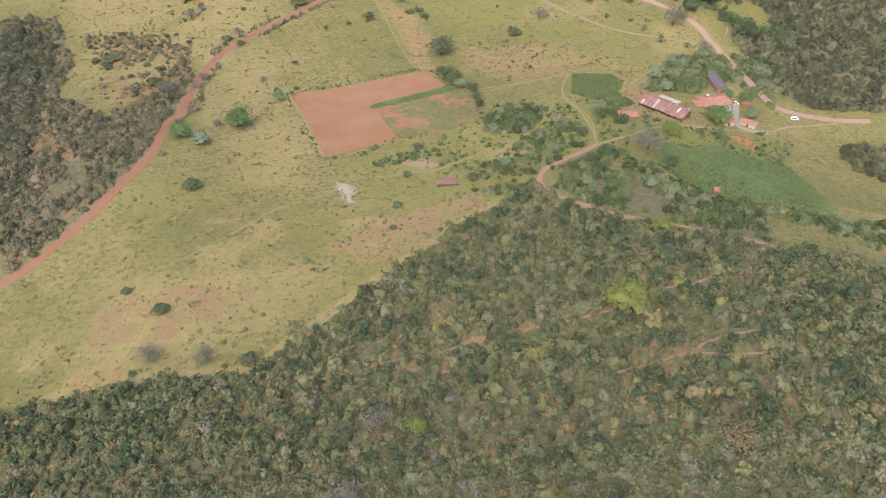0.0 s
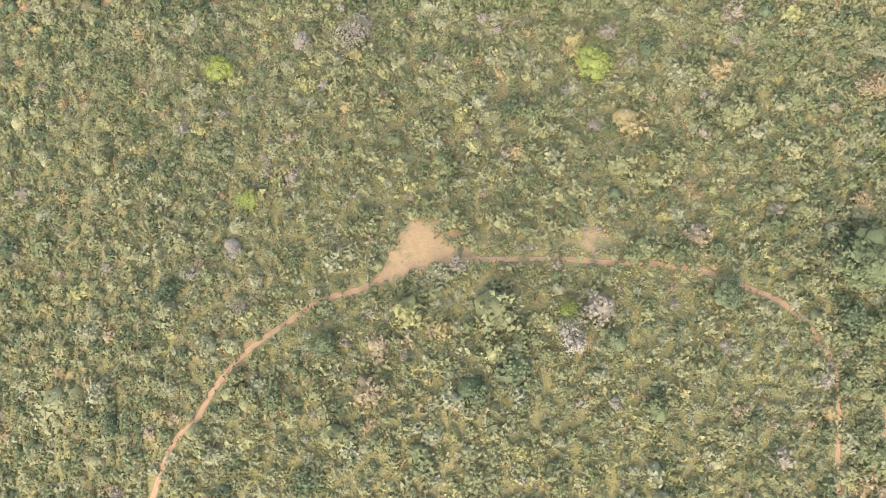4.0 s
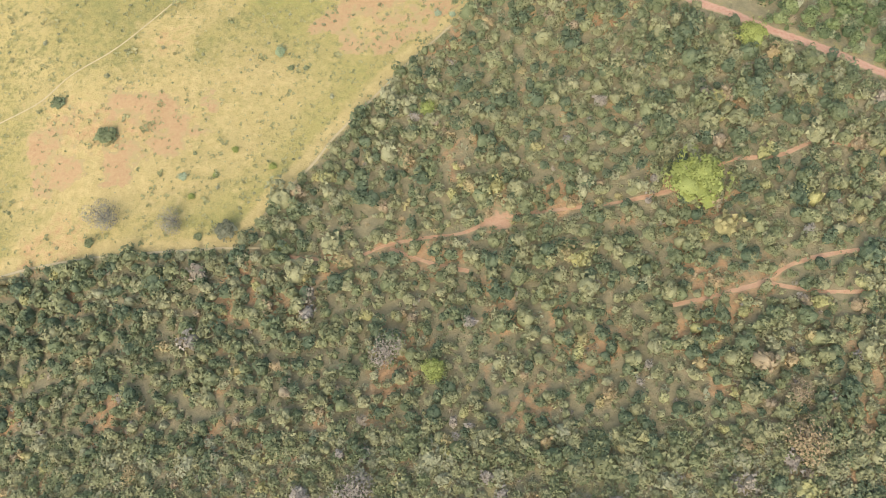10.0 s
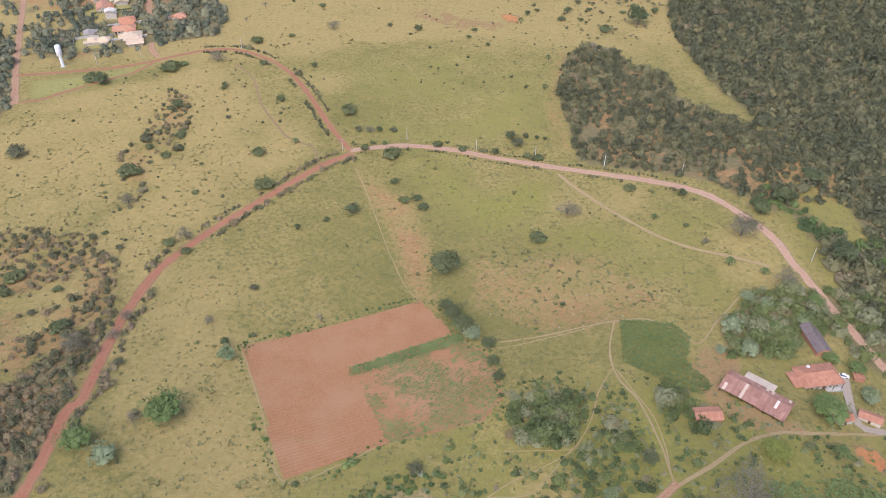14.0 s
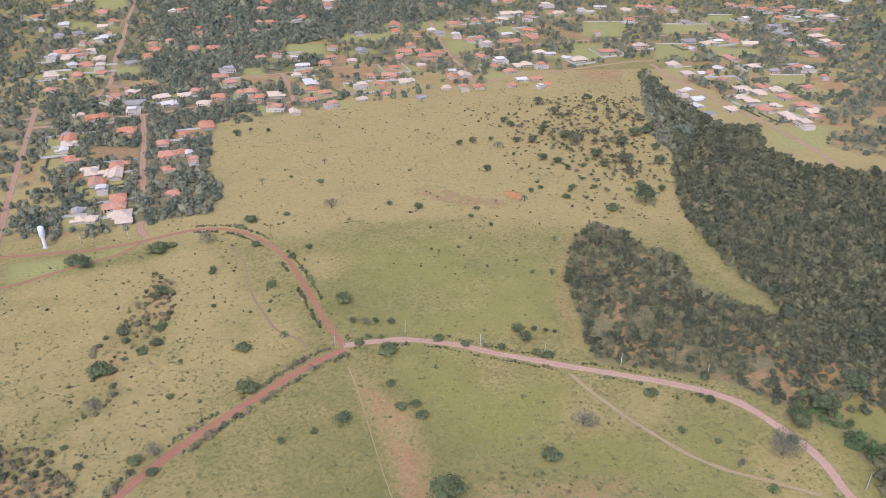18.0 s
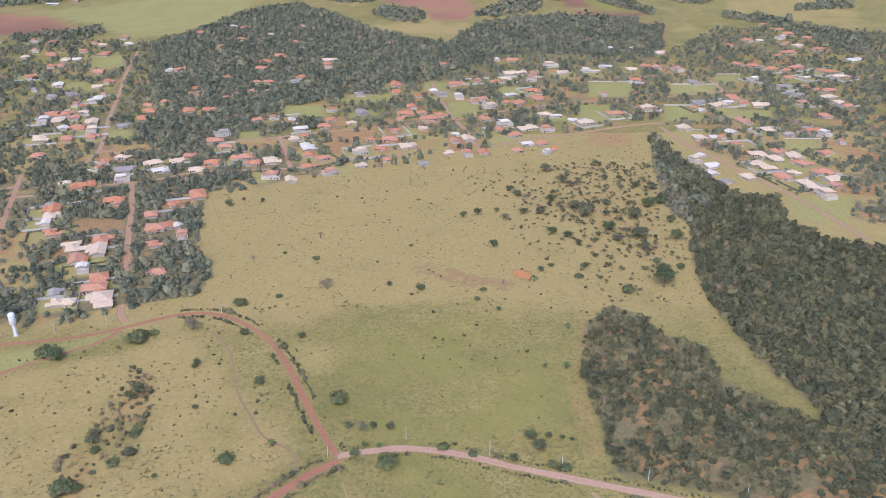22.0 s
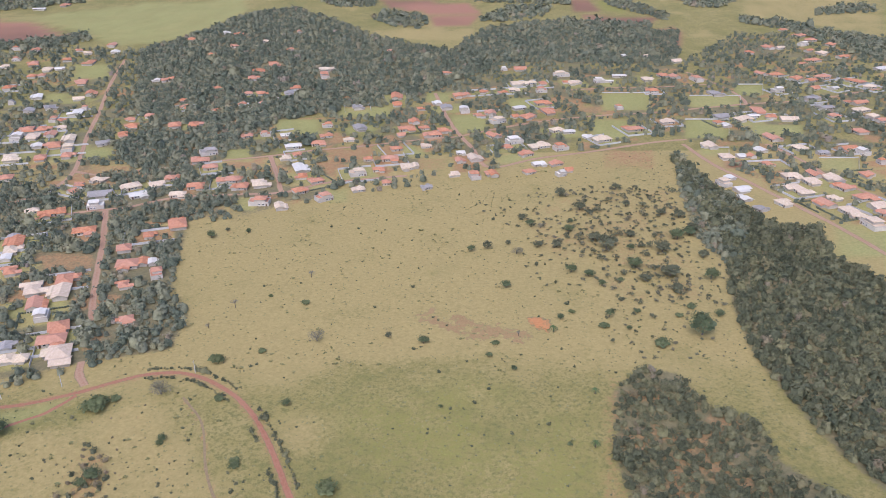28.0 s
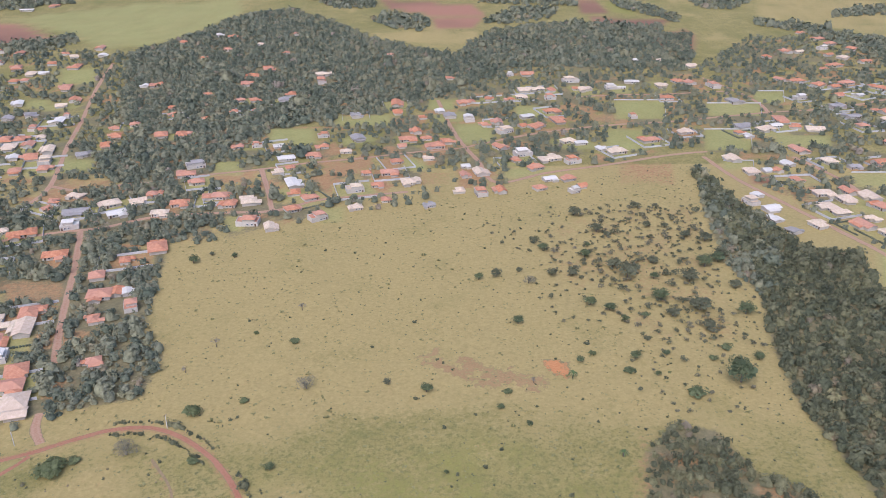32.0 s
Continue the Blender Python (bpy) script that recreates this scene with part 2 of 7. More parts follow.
CORN_EDGE = [(84.4, 292.8), (98.7, 287.9), (109.7, 257.5), (128, 248.6), (163.1, 244.9), (192.1, 255.3), (170.2, 219.2), (139.1, 235.7), (100.5, 258.4), (82.9, 274.4)]
EAST_THICKET = [(50.9, 274.1), (59.7, 261.4), (71.9, 244.4), (88.9, 233), (121, 214.8), (135.5, 246.5), (118.8, 255.1), (100.7, 267.6), (86.2, 276), (75.6, 287.8), (94.7, 311.2), (80.4, 311.4), (58.2, 298.2)]
WEST_SCRUB = [(-236.8, 498.8), (-192.5, 503.2), (-155.5, 463.7), (-143.5, 414.6), (-144.2, 373.3), (-148, 334.5), (-150.8, 313.6)]
WOOD_V1 = [(-474, 1626.8), (-440.9, 1668.8), (-405.9, 1751.2), (-357.9, 1902.7), (-279, 1953.5), (-176.8, 1829.2), (-116.7, 1716.7), (-66, 1659.8), (25.9, 1595.5), (89.1, 1752.3), (237.2, 1811.9), (326.8, 1747.7), (411.3, 1693.6), (357.8, 1501.2), (272.6, 1494.1), (191.6, 1507.8), (108.1, 1512.9), (21.6, 1407.9), (-65.2, 1295.5), (-147.4, 1280.5), (-222.9, 1185.7), (-324.6, 1189.5), (-388.1, 1340.8)]
WOOD_V2 = [(-366.7, 943.7), (-297.1, 945.6), (-207.9, 930.8), (-199.5, 888.6), (-186.8, 814.2), (-164.4, 782.3), (-164.9, 741.2), (-208.2, 730.2), (-252.8, 712.7)]
WOOD_V3 = [(-418, 1047.8), (-342.6, 1008.8), (-325.5, 1058.6), (-265.5, 1076.6), (-209.3, 1074.4), (-182.4, 1003.4), (-210.3, 939.2), (-297.1, 945.6), (-368.5, 947.3)]
WOOD_V4 = [(245.5, 1112.5), (247.1, 1050.4), (257.3, 930), (208.3, 841.6), (199, 892), (217.8, 1004.8)]
WOOD_V5 = [(-364.3, 1194.8), (-223.9, 1190), (-201.5, 1143.4), (-237.4, 1075.6), (-306.1, 1081.3), (-341.7, 1133)]
OPEN_TREES = [(66.4, 945.2), (127.2, 1004.4), (209.7, 1000.5), (188.6, 861.5), (177.1, 788.5), (133.8, 780.9), (84.3, 843.3)]
OPEN_WIDE = [(31.9, 975.1), (106.0, 1014.2), (203.0, 1002.5), (208.8, 863.4), (171.2, 720.3), (138.9, 696.0), (103.0, 725.3), (73.3, 776.2), (57.1, 855.8)]
VILLAGE = [(-542.2, 1033.6), (-728.5, 1514.1), (-722.9, 1675.1), (-471.5, 1619.3), (21.5, 1402.1), (107.3, 1503.1), (355.1, 1491.4), (507.2, 1692.9), (767.6, 1695.9), (847.8, 1476.8), (396.8, 810.3), (335.7, 867), (294.2, 1002.2), (262.5, 1162), (129.4, 1099.4), (-39.5, 1010.7), (-170.4, 949.8), (-208.6, 933.2), (-192.6, 723.7), (-247.9, 702.7), (-308.2, 698.6)]
FAR_WOOD_A = [(-252.8, 2050.9), (-189.7, 1954), (-117.3, 1959.7), (-130, 2067.2), (-203.3, 2085.4)]
FAR_WOOD_B = [(-842.7, 1924.9), (-706.5, 1994.8), (-743.3, 2090.4), (-919.3, 2084.9), (-1065.7, 2030.5), (-973.6, 1869.4)]
FAR_WOOD_C = [(-120.3, 1839.7), (-97.6, 1903.8), (-32, 1882.6), (-10.3, 1806.6), (-30, 1753.2), (-70.6, 1774.5)]
FAR_WOOD_D = [(350.6, 1994.3), (402.9, 1946.8), (438.6, 1830.2), (418, 1791.7), (366.3, 1882.3), (336, 1948.5)]
FAR_WOOD_E = [(561.1, 1820.2), (640, 1782.7), (685.5, 1702.9), (735.9, 1634.3), (673.8, 1513.6), (635.9, 1594.6), (598, 1727.7), (544.5, 1772.5)]
FAR_WOOD_F = [(494, 1992.3), (605.6, 1981.4), (560.3, 1913.1), (494.1, 1912.9)]
FAR_WOOD_G = [(82.2, 1808.2), (144.7, 1936.7), (227.3, 1931.1), (199.2, 1838.6), (132.5, 1794.8)]
FAR_WOOD_H = [(706.6, 1842.2), (788.5, 1928.5), (873.7, 1942.1), (840.6, 1876.2), (765, 1853.6)]
FAR_WOOD_I = [(-722.9, 1675.1), (-672.7, 1687.8), (-607.6, 1738.5), (-574.3, 1688.9), (-605.1, 1637.8), (-692.1, 1610.8)]
FAR_WOOD_J = [(230.2, 1765.4), (294.2, 1785.5), (382.9, 1773.6), (371.9, 1728.7), (310.5, 1671.2), (219.2, 1691.8)]
FAR_WOOD_K = [(81.7, 2010.9), (274.5, 1985.4), (268.3, 1945.6), (147.6, 1970.2), (80.6, 1987.4)]
MEADOW_FAR = [(-804.2, 1844.5), (-724.3, 1901.6), (-593.7, 1996.8), (-398.4, 2043.9), (-365.5, 1940.1), (-411.6, 1773.4), (-460.8, 1672.9), (-530.1, 1657.4), (-612.6, 1751.4), (-740.5, 1841.2)]
PLOUGH_A = [(-901.3, 1871.6), (-799.6, 1835), (-730.1, 1817.5), (-610.4, 1696.7), (-693.4, 1671.6), (-794.5, 1669.8)]
PLOUGH_B = [(-114.2, 2041.1), (68.2, 1965.5), (86.6, 1887.7), (-10.5, 1885.8), (-88.7, 1946.2)]
PLOUGH_C = [(-10.4, 1865.3), (85.4, 1867.1), (60.2, 1772.7), (-0.2, 1768.7)]
PLOUGH_D = [(276.4, 1997.1), (310.6, 1995.6), (314.8, 1883.9), (262.8, 1875.7)]
PLOUGH_E = [(273.7, 1844.6), (410, 1820.7), (381.7, 1769), (274, 1786.4)]
PLOUGH_F = [(326.4, 1678.9), (415.8, 1745.6), (422.7, 1710.4), (385.6, 1591.4), (338.5, 1630.5)]
GREEN_FAR = [(316.3, 1995.4), (385, 1993.4), (360.6, 1846.5), (319.1, 1883.8)]
STRAW_A = [(-129.9, 1761.1), (-40.2, 1763), (79.2, 1753.1), (68.7, 1645.2), (-66.4, 1671.7), (-116.7, 1716.7)]
STRAW_B = [(-64.2, 1617.3), (72.5, 1629.5), (64.5, 1563.8), (-9.8, 1576.6)]
STRAW_C = [(631.8, 2023.8), (940.4, 2032.5), (778.8, 1717.6), (697.5, 1729.1), (643.9, 1792.2), (568, 1840.1)]
WOOD_V6 = [(-339.8, 745.9), (-319.8, 740), (-295.1, 675.6), (-279.1, 633.2), (-284.8, 614.2), (-316.8, 589.3), (-405.4, 736.5)]
RED_SLOPE_BARE = [(-35, 238.4), (-17.4, 265.4), (7.8, 278), (19, 271.2), (8.7, 252.8), (-6, 242.9), (-16.8, 235), (-30.8, 229.6)]
SOIL_PATCH_A = [(-134.6, 218.7), (-103.9, 223.4), (-71.7, 218.8), (-72, 199.9), (-106.4, 197.4), (-129.9, 202)]
GLADE_A = [(205.5, 543.4), (210.7, 518.5), (216, 492.1), (216.4, 467), (207.1, 461.9), (200.5, 479.3), (189.7, 494.9), (177.2, 517.3)]
GLADE_B = [(172.6, 493.3), (183.6, 490.2), (187.2, 466.9), (191, 453.4), (179.5, 449.2), (175, 460.6), (172.3, 478.7)]
GLADE_C = [(181.7, 756.4), (183.8, 702.2), (188.5, 644.3), (200.2, 591.9), (187.2, 584.6), (172.4, 627.5), (164.6, 683.2)]
DRY_WEST = [(-308.6, 618.1), (-155.2, 706.6), (-59.4, 574.3), (-110.1, 509.8), (-145.1, 448.2), (-150, 388.5), (-190.2, 370)]
SANDY = [(-43.2, 546.6), (-22, 482.8), (-8.4, 438.6), (2.8, 445.1), (-4, 498.5), (-26.3, 530.1)]
YARD_WIDE = [(107.6, 395.2), (121.5, 384.3), (111.1, 365.1), (128.9, 349.4), (176.2, 350.5), (167.5, 334.5), (147, 334), (128.1, 341.9), (106.8, 338), (84.4, 326.7), (82, 332.8), (101.8, 345.7), (101, 364.5)]
DRY_EAST = [(7.9, 474), (37.9, 480.2), (92.8, 459.8), (111.6, 433.8), (84, 417.2), (31.7, 409.6), (13.2, 425.3)]
S1 = [(-478.4, 1565.7), (-450.8, 1423.8), (-416.3, 1290.5), (-392.9, 1195.5), (-374.6, 1133.7), (-357.7, 1070.9), (-358.6, 1028.2), (-383.6, 978.1), (-420, 938.6)]
S2 = [(-359.1, 1074.2), (-326.8, 1061.9), (-288.1, 1077.4), (-256.3, 1083.1)]
S3 = [(-388.7, 932.3), (-364.9, 940.1), (-342.2, 951.7), (-305.6, 967.1), (-274.5, 975.3), (-241.3, 995.9), (-192.7, 1003.9), (-142.2, 1007.3), (-109, 1029.4), (-72.7, 1038.3), (-30.1, 1046.9)]
S4 = [(-288.9, 970.5), (-265.3, 901.3), (-250.5, 851.1), (-236.6, 807.7), (-226.5, 777)]
S5 = [(-252.6, 1089.9), (-215.9, 1102.6), (-172.3, 1115.2), (-127.8, 1131.8), (-75.1, 1144.4), (-33.3, 1158), (25.3, 1170.9)]
S6 = [(-173.4, 1115.3), (-155.8, 1055.4), (-142.9, 1005.9)]
S7 = [(-1.8, 1361.9), (17.1, 1215.9), (35.9, 1129.5), (50.1, 1066.9), (99.5, 1090.2), (160.3, 1110.7), (225.2, 1136.7), (267.4, 1147.2)]
S8 = [(23.5, 1171), (67.8, 1198.7), (122.4, 1225.4), (192.2, 1245.8), (255, 1255.3), (337, 1277.9), (387.4, 1292.1)]
S9 = [(258.6, 1131.4), (268.7, 1066.4), (284.3, 1017.4), (302.6, 960.2), (318.4, 910.6), (330.5, 857.2), (337.2, 815.7)]
S10 = [(355.7, 1450.2), (378.7, 1384.4), (388.4, 1329), (383.4, 1287)]
S11 = [(385.3, 1292.2), (444.2, 1301.7), (503.6, 1322.3), (570.8, 1354.8), (649.7, 1389.1)]
S15 = [(345.5, 1128.6), (360.4, 1072.4), (367.4, 1015.2), (386.7, 971.6)]
S16 = [(170, 1364.4), (231.4, 1372.4), (284.3, 1373), (363.6, 1384.8)]
S17 = [(-405, 996.9), (-368.6, 887.8), (-341.2, 806.8), (-314.1, 729.7), (-295.7, 679.1), (-278.9, 635.8)]
S18 = [(-213.3, 730.3), (-209.7, 717.2), (-201.7, 705.2)]
FARM_DRIVE = [(168.4, 381.9), (164.8, 370.3), (161.7, 358.4), (163.2, 351.6), (176.2, 350.5)]
FARM_LANE = [(223.3, 368.8), (192.5, 361.1), (173.3, 350.6), (142.3, 345.9), (125.3, 343.8), (109.2, 336.9), (92.3, 324.6), (77.7, 315.3)]
SCAR = [(-47.9, 302.6), (-43, 303.7), (-38.3, 296.1), (-38, 284.5), (-41.5, 282.5), (-45.6, 288.5)]
POND_SHORE = [(-17.6, 322), (-6.7, 322.4), (3.9, 315), (-3.6, 311.2), (-15.9, 314.5)]
CLEARING = [(-11.4, 60.8), (-6.7, 59.1), (-0.7, 53.6), (-0.3, 50.8), (-6.3, 48.6), (-18.1, 43.9), (-21.2, 46.5), (-14.5, 54.1)]
CLEARING_SIDE = [(18.7, 52.4), (21.7, 56.5), (27.0, 55.7), (30.4, 53.3), (24.5, 51.6)]
RED_FALLOW = [(-36.2, 256.9), (-9.8, 273.6), (18.7, 281.7), (21.5, 266.9), (7, 255.4), (-4.3, 240.5), (-16.7, 232.9), (-31.1, 233.9), (-44.7, 245.6)]
RED_LOW = [(-131.9, 209.3), (-103.9, 223.4), (-72, 220.8), (-71.5, 207.2), (-96.7, 191.9), (-116.9, 181), (-127, 186.4)]
SCRAPE = [(53.7, 772.2), (63.8, 771.8), (69.3, 758.8), (65.4, 750.8), (57.8, 760.7)]
SCRAPE_TAIL = [(-4.2, 787.2), (27.8, 764), (52.3, 759.5), (57.8, 745.8), (39.9, 738.7), (6.2, 754.5), (-29.8, 777.1)]
WOOD_HOLE = [(6.3, 177.5), (14.4, 177.7), (17.7, 172.8), (11, 170.2), (6.1, 172.8)]
FARM_SOIL = [(109.5, 393.2), (118.3, 393.6), (125.3, 384.6), (111.6, 368.7), (114.5, 360.1), (126.7, 349.7), (135.3, 350.9), (134.3, 345.9), (111.1, 344.1), (106.8, 364.8), (104.1, 377.5)]
BANK_SOIL = [(153.7, 342.8), (159.7, 340.7), (164.6, 332.6), (162.1, 324.8), (156.1, 329.6), (151.6, 336.3)]
GLADE_SCRUB = [(170.2, 587.2), (200.5, 579.6), (222.7, 548.6), (232.9, 531.1), (213.6, 497.6), (159.9, 499.8), (170.2, 533.2)]
FARM_GREEN = [(2.5, 356.3), (28.5, 373.6), (65, 384.4), (96.2, 367.9), (135.8, 349.4), (176.5, 351.2), (188, 340.7), (163, 300.5), (-0.5, 302.8)]
FARM_TRACK_A = [(70.9, 380.7), (62, 365.6), (56.8, 351.4), (47.9, 336.4), (36.6, 329), (23.9, 322.9), (13.5, 316.2), (1.5, 310), (-8.1, 304.9)]
FARM_TRACK_B = [(23.2, 338.1), (35.5, 336.6), (45.7, 335.8), (48, 337)]
FARM_TRACK_C = [(71.8, 379.1), (76.2, 362.7), (79.5, 350.5), (79.7, 335), (78.4, 325.4), (77.6, 318)]
FARM_TRACK_D = [(15.9, 398.9), (30.7, 399), (46, 402.4), (64.3, 407.7), (77.3, 415.9)]
WOOD_GAP = [(6, 173.1), (9.9, 177.1), (16, 175.8), (14.2, 171.6)]
RED_SCRAPE = [(52.8, 770.8), (61.3, 774.8), (71.2, 757.1), (66.8, 753), (56.1, 763.7)]
POND_BANK = [(-18.3, 318.5), (-10.4, 324.6), (-6.3, 320.9), (-2.3, 316.9), (-12.2, 316.2)]
PALE_SCAR = [(-47, 304), (-39.7, 302.4), (-37.1, 291.6), (-40.8, 282.8), (-46.3, 291.9)]
VERGE = [(-280.4, 668.1), (-254.4, 674.7), (-215.4, 688.6), (-203.4, 692.1), (-217.3, 673.7), (-252.2, 653.6), (-268.7, 644.1)]
HILL_WOOD = [(-118, -48), (105, -48), (112, 30), (150, 90), (175, 150), (165, 200)] + FOREST_ROAD[::-1][:13] + EDGE_TRACK[1:] + EDGE_TRACK2[::-1][1:] + [(-150, 160), (-165, 120), (-118, 40)]
FORESTS = [HILL_WOOD, FOREST_W, FOREST_E, FOREST_MID, EAST_SLOPE, RIPA, EAST_THICKET, GARDEN, WOOD_V1, WOOD_V2, WOOD_V3, WOOD_V4, WOOD_V5, WOOD_V6]
VILLAGE_STREETS = [S1, S2, S3, S4, S5, S6, S7, S8, S9, S10, S11, S15, S16, S17, S18]
FIELD = [FIELD_BARE[0], FIELD_BARE[1], FIELD_CROP[1], FIELD_CROP[2], FIELD_CROP[3], FIELD_CROP[4], FIELD_CROP[5], FIELD_BARE[5]]
GREEN_LOW = [(-104.2, 676.0), (-50.0, 710.6), (14.7, 719.1), (85.1, 687.5), (82.0, 621.2), (79.2, 567.5), (-51.1, 573.7)]
TOWER_TREES = [(-317.8, 741.3), (-283.0, 745.7), (-240.8, 735.7), (-210.2, 721.3), (-229.1, 712.0), (-264.6, 707.8), (-301.5, 713.0)]
GULLY = [(-143.0, 692.3), (-126.3, 668.4), (-113.4, 628.5), (-99.6, 602.1), (-89.7, 586.1), (-73.5, 574.2), (-69.4, 557.2)]
STREAK = [(-182.2, 655.2), (-165.5, 645.5), (-155.8, 614.4), (-154.6, 586.1), (-167.2, 571.7), (-162.2, 519.7), (-172.2, 510.5), (-191.7, 574.1), (-183.5, 602.8), (-178.6, 626.7)]
SANDY_STRIP = [(-47.3, 556.5), (-29.0, 534.7), (-10.6, 519.7), (-1.2, 479.3), (-3.2, 447.4), (1.2, 427.7), (-9.7, 436.3), (-21.7, 475.5), (-37.5, 520.5)]
STONY = [(12.6, 456.8), (40.4, 470.5), (80.4, 469.2), (101.5, 449.4), (107.4, 421.1), (82.0, 405.9), (32.4, 406.5), (13.0, 423.2)]
GREEN_MID = [(-16.8, 560.5), (64.4, 539.8), (102.7, 483.4), (90.6, 467.3), (41.0, 475.0), (11.0, 474.5), (-4.4, 533.9)]
WOODEDGE = [(96.1, 727.2), (101.1, 698.6), (83.8, 630.3), (84.4, 578.6), (101.8, 563.9), (71.7, 569.3), (71.8, 614.1)]
WEST_DARK = [(-291.8, 485.7), (-284.6, 525.3), (-248.4, 475.7), (-230.2, 412.3), (-204.7, 334.8), (-182.5, 256.9), (-200, 240), (-330, 380)]
LAWNS = [
    [(-380.9, 1149.5), (-347.4, 1148.7), (-334.8, 1114), (-367, 1114.8)],
    [(-522, 1382.2), (-492, 1382.1), (-475.6, 1342), (-504.6, 1342.2)],
    [(-466.7, 1278.7), (-442.6, 1278.5), (-435.6, 1261.2), (-459.3, 1261.5)],
    [(-224.4, 1138.6), (-197.2, 1137.4), (-189.4, 1099.6), (-215.5, 1100.8)],
    [(-190.9, 1253.3), (-140, 1250.4), (-132.2, 1189.6), (-180.1, 1192.3)],
    [(-122.2, 1304.2), (-58.4, 1300.1), (-56.5, 1259.8), (-118, 1263.8)],
    [(-103.4, 1014.1), (-83.6, 1013.1), (-80.5, 980.5), (-99.5, 981.5)],
    [(182.3, 1229.1), (222.8, 1227), (206.3, 1153.9), (168.7, 1155.8)],
    [(215.5, 1348.3), (277.6, 1345.7), (258.2, 1267.9), (200.4, 1270.6)],
    [(324.8, 1330.6), (389.8, 1329), (371.5, 1277), (309.5, 1278.7)],
    [(401.5, 1384), (439.5, 1383.5), (420.8, 1333.8), (384.4, 1334.5)],
]
LAWNS += [
    [(288.1, 1224.3), (338.9, 1222.6), (313.9, 1149.7), (266.8, 1151.3)],
    [(273.3, 1117.1), (302.4, 1116.2), (294.2, 1092.1), (265.8, 1093.1)],
    [(381, 1080.8), (420.4, 1080.1), (402, 1042.9), (364.3, 1043.7)],
    [(319.5, 912.8), (373.8, 911.6), (341.3, 852.1), (291.7, 853.3)],
    [(60.6, 1103.4), (86.5, 1101.8), (83.7, 1075.2), (58.6, 1076.7)],
    [(18.1, 1257), (58.5, 1254.2), (54.1, 1184.1), (16.4, 1186.6)],
    [(92.1, 1328.7), (128, 1326.4), (121.9, 1275.1), (87.6, 1277.3)],
    [(-13, 1362.7), (20.5, 1360.3), (19.4, 1315.3), (-12.7, 1317.5)],
    [(-38.9, 1142.1), (-14.8, 1140.6), (-14.4, 1102.5), (-37.5, 1103.9)],
    [(356.5, 1198.6), (413.9, 1197.4), (397.1, 1158.1), (342, 1159.4)],
    [(-544.7, 1532), (-489.7, 1532), (-461.4, 1453.2), (-513.2, 1453.5)],
    [(-180.8, 996.3), (-165.4, 995.6), (-159.4, 965.8), (-174.1, 966.4)],
]
DIRT_LOTS = [
    [(-116, 1133.1), (-74.1, 1130.6), (-71.4, 1093.3), (-111.6, 1095.6)],
    [(-21.9, 1099.3), (9.7, 1097.4), (9, 1059.3), (-21.2, 1061.1)],
    [(-310.5, 883.8), (-263.4, 882.5), (-250.6, 849.3), (-295.4, 850.5)],
    [(-215.5, 1100.8), (-175, 1098.9), (-170.6, 1076), (-210.1, 1077.8)],
    [(170.1, 1115.9), (225.2, 1113.3), (209.4, 1052), (158, 1054.3)],
    [(295.5, 1140.1), (346.4, 1138.6), (338.9, 1119), (289.1, 1120.5)],
    [(121.6, 1244.9), (144.8, 1243.5), (140.3, 1212.5), (117.7, 1213.9)],
    [(173.1, 1292.5), (211.2, 1290.5), (203.6, 1252.7), (166.8, 1254.7)],
    [(-366.2, 1091.5), (-306.3, 1090), (-297.5, 1064.3), (-355.7, 1065.9)],
    [(-113.3, 1086.9), (-92.3, 1085.7), (-86.6, 1028.2), (-106.3, 1029.3)],
]
DARK_LOTS = [[(286.5, 1078), (345.1, 1076.3), (334.7, 1050.9), (277.9, 1052.6)]]
RED_SLOPE = [(-142, 232.7), (-98, 237.6), (-43, 247.8), (-17.6, 273.1), (17.4, 276.6), (20.3, 263.4), (1.2, 244.4), (-33, 209.6), (-50.3, 185.3), (-84, 171.9), (-124, 171.8)]
CLEARINGS = [YARD_WIDE, GLADE_A, GLADE_B, GLADE_C, HILL_CLEARING, CLEARING_SIDE, WOOD_GAP, YARD, FIELD, CORN_SMALL, CORN_LARGE] + LAWNS + DIRT_LOTS
FADED = [CORN_LARGE, YARD_WIDE, DRY_EAST, GLADE_B, SANDY, RED_SLOPE_BARE, SOIL_PATCH_A]
BARE = [HILL_CLEARING, WOOD_GAP, YARD, RED_SCRAPE, POND_BANK, PALE_SCAR] + DIRT_LOTS
FARM_TRACKS = [FARM_TRACK_A, FARM_TRACK_B, FARM_TRACK_C, FARM_TRACK_D]
LUSH = [FARM_GREEN, CORN_SMALL, BROOK, GARDEN, VERGE, GREEN_FAR]
STRAW = [RED_SLOPE, DRY_EAST, DRY_WEST, SANDY, GLADE_C, STRAW_A, STRAW_B, STRAW_C]
PLOUGHED_FAR = [PLOUGH_A, PLOUGH_B, PLOUGH_C, PLOUGH_D, PLOUGH_E, PLOUGH_F]
HILLTOP = [(-118, -48), (105, -48), (112, 30), (150, 118), (-140, 118), (-118, 40)]
SLOPE = [(-165, 112), (150, 112), (175, 150), (165, 200)] + HILL_WOOD[6:-2]
HOUSES = {"T": [], "C": [], "W": [], "G": []}
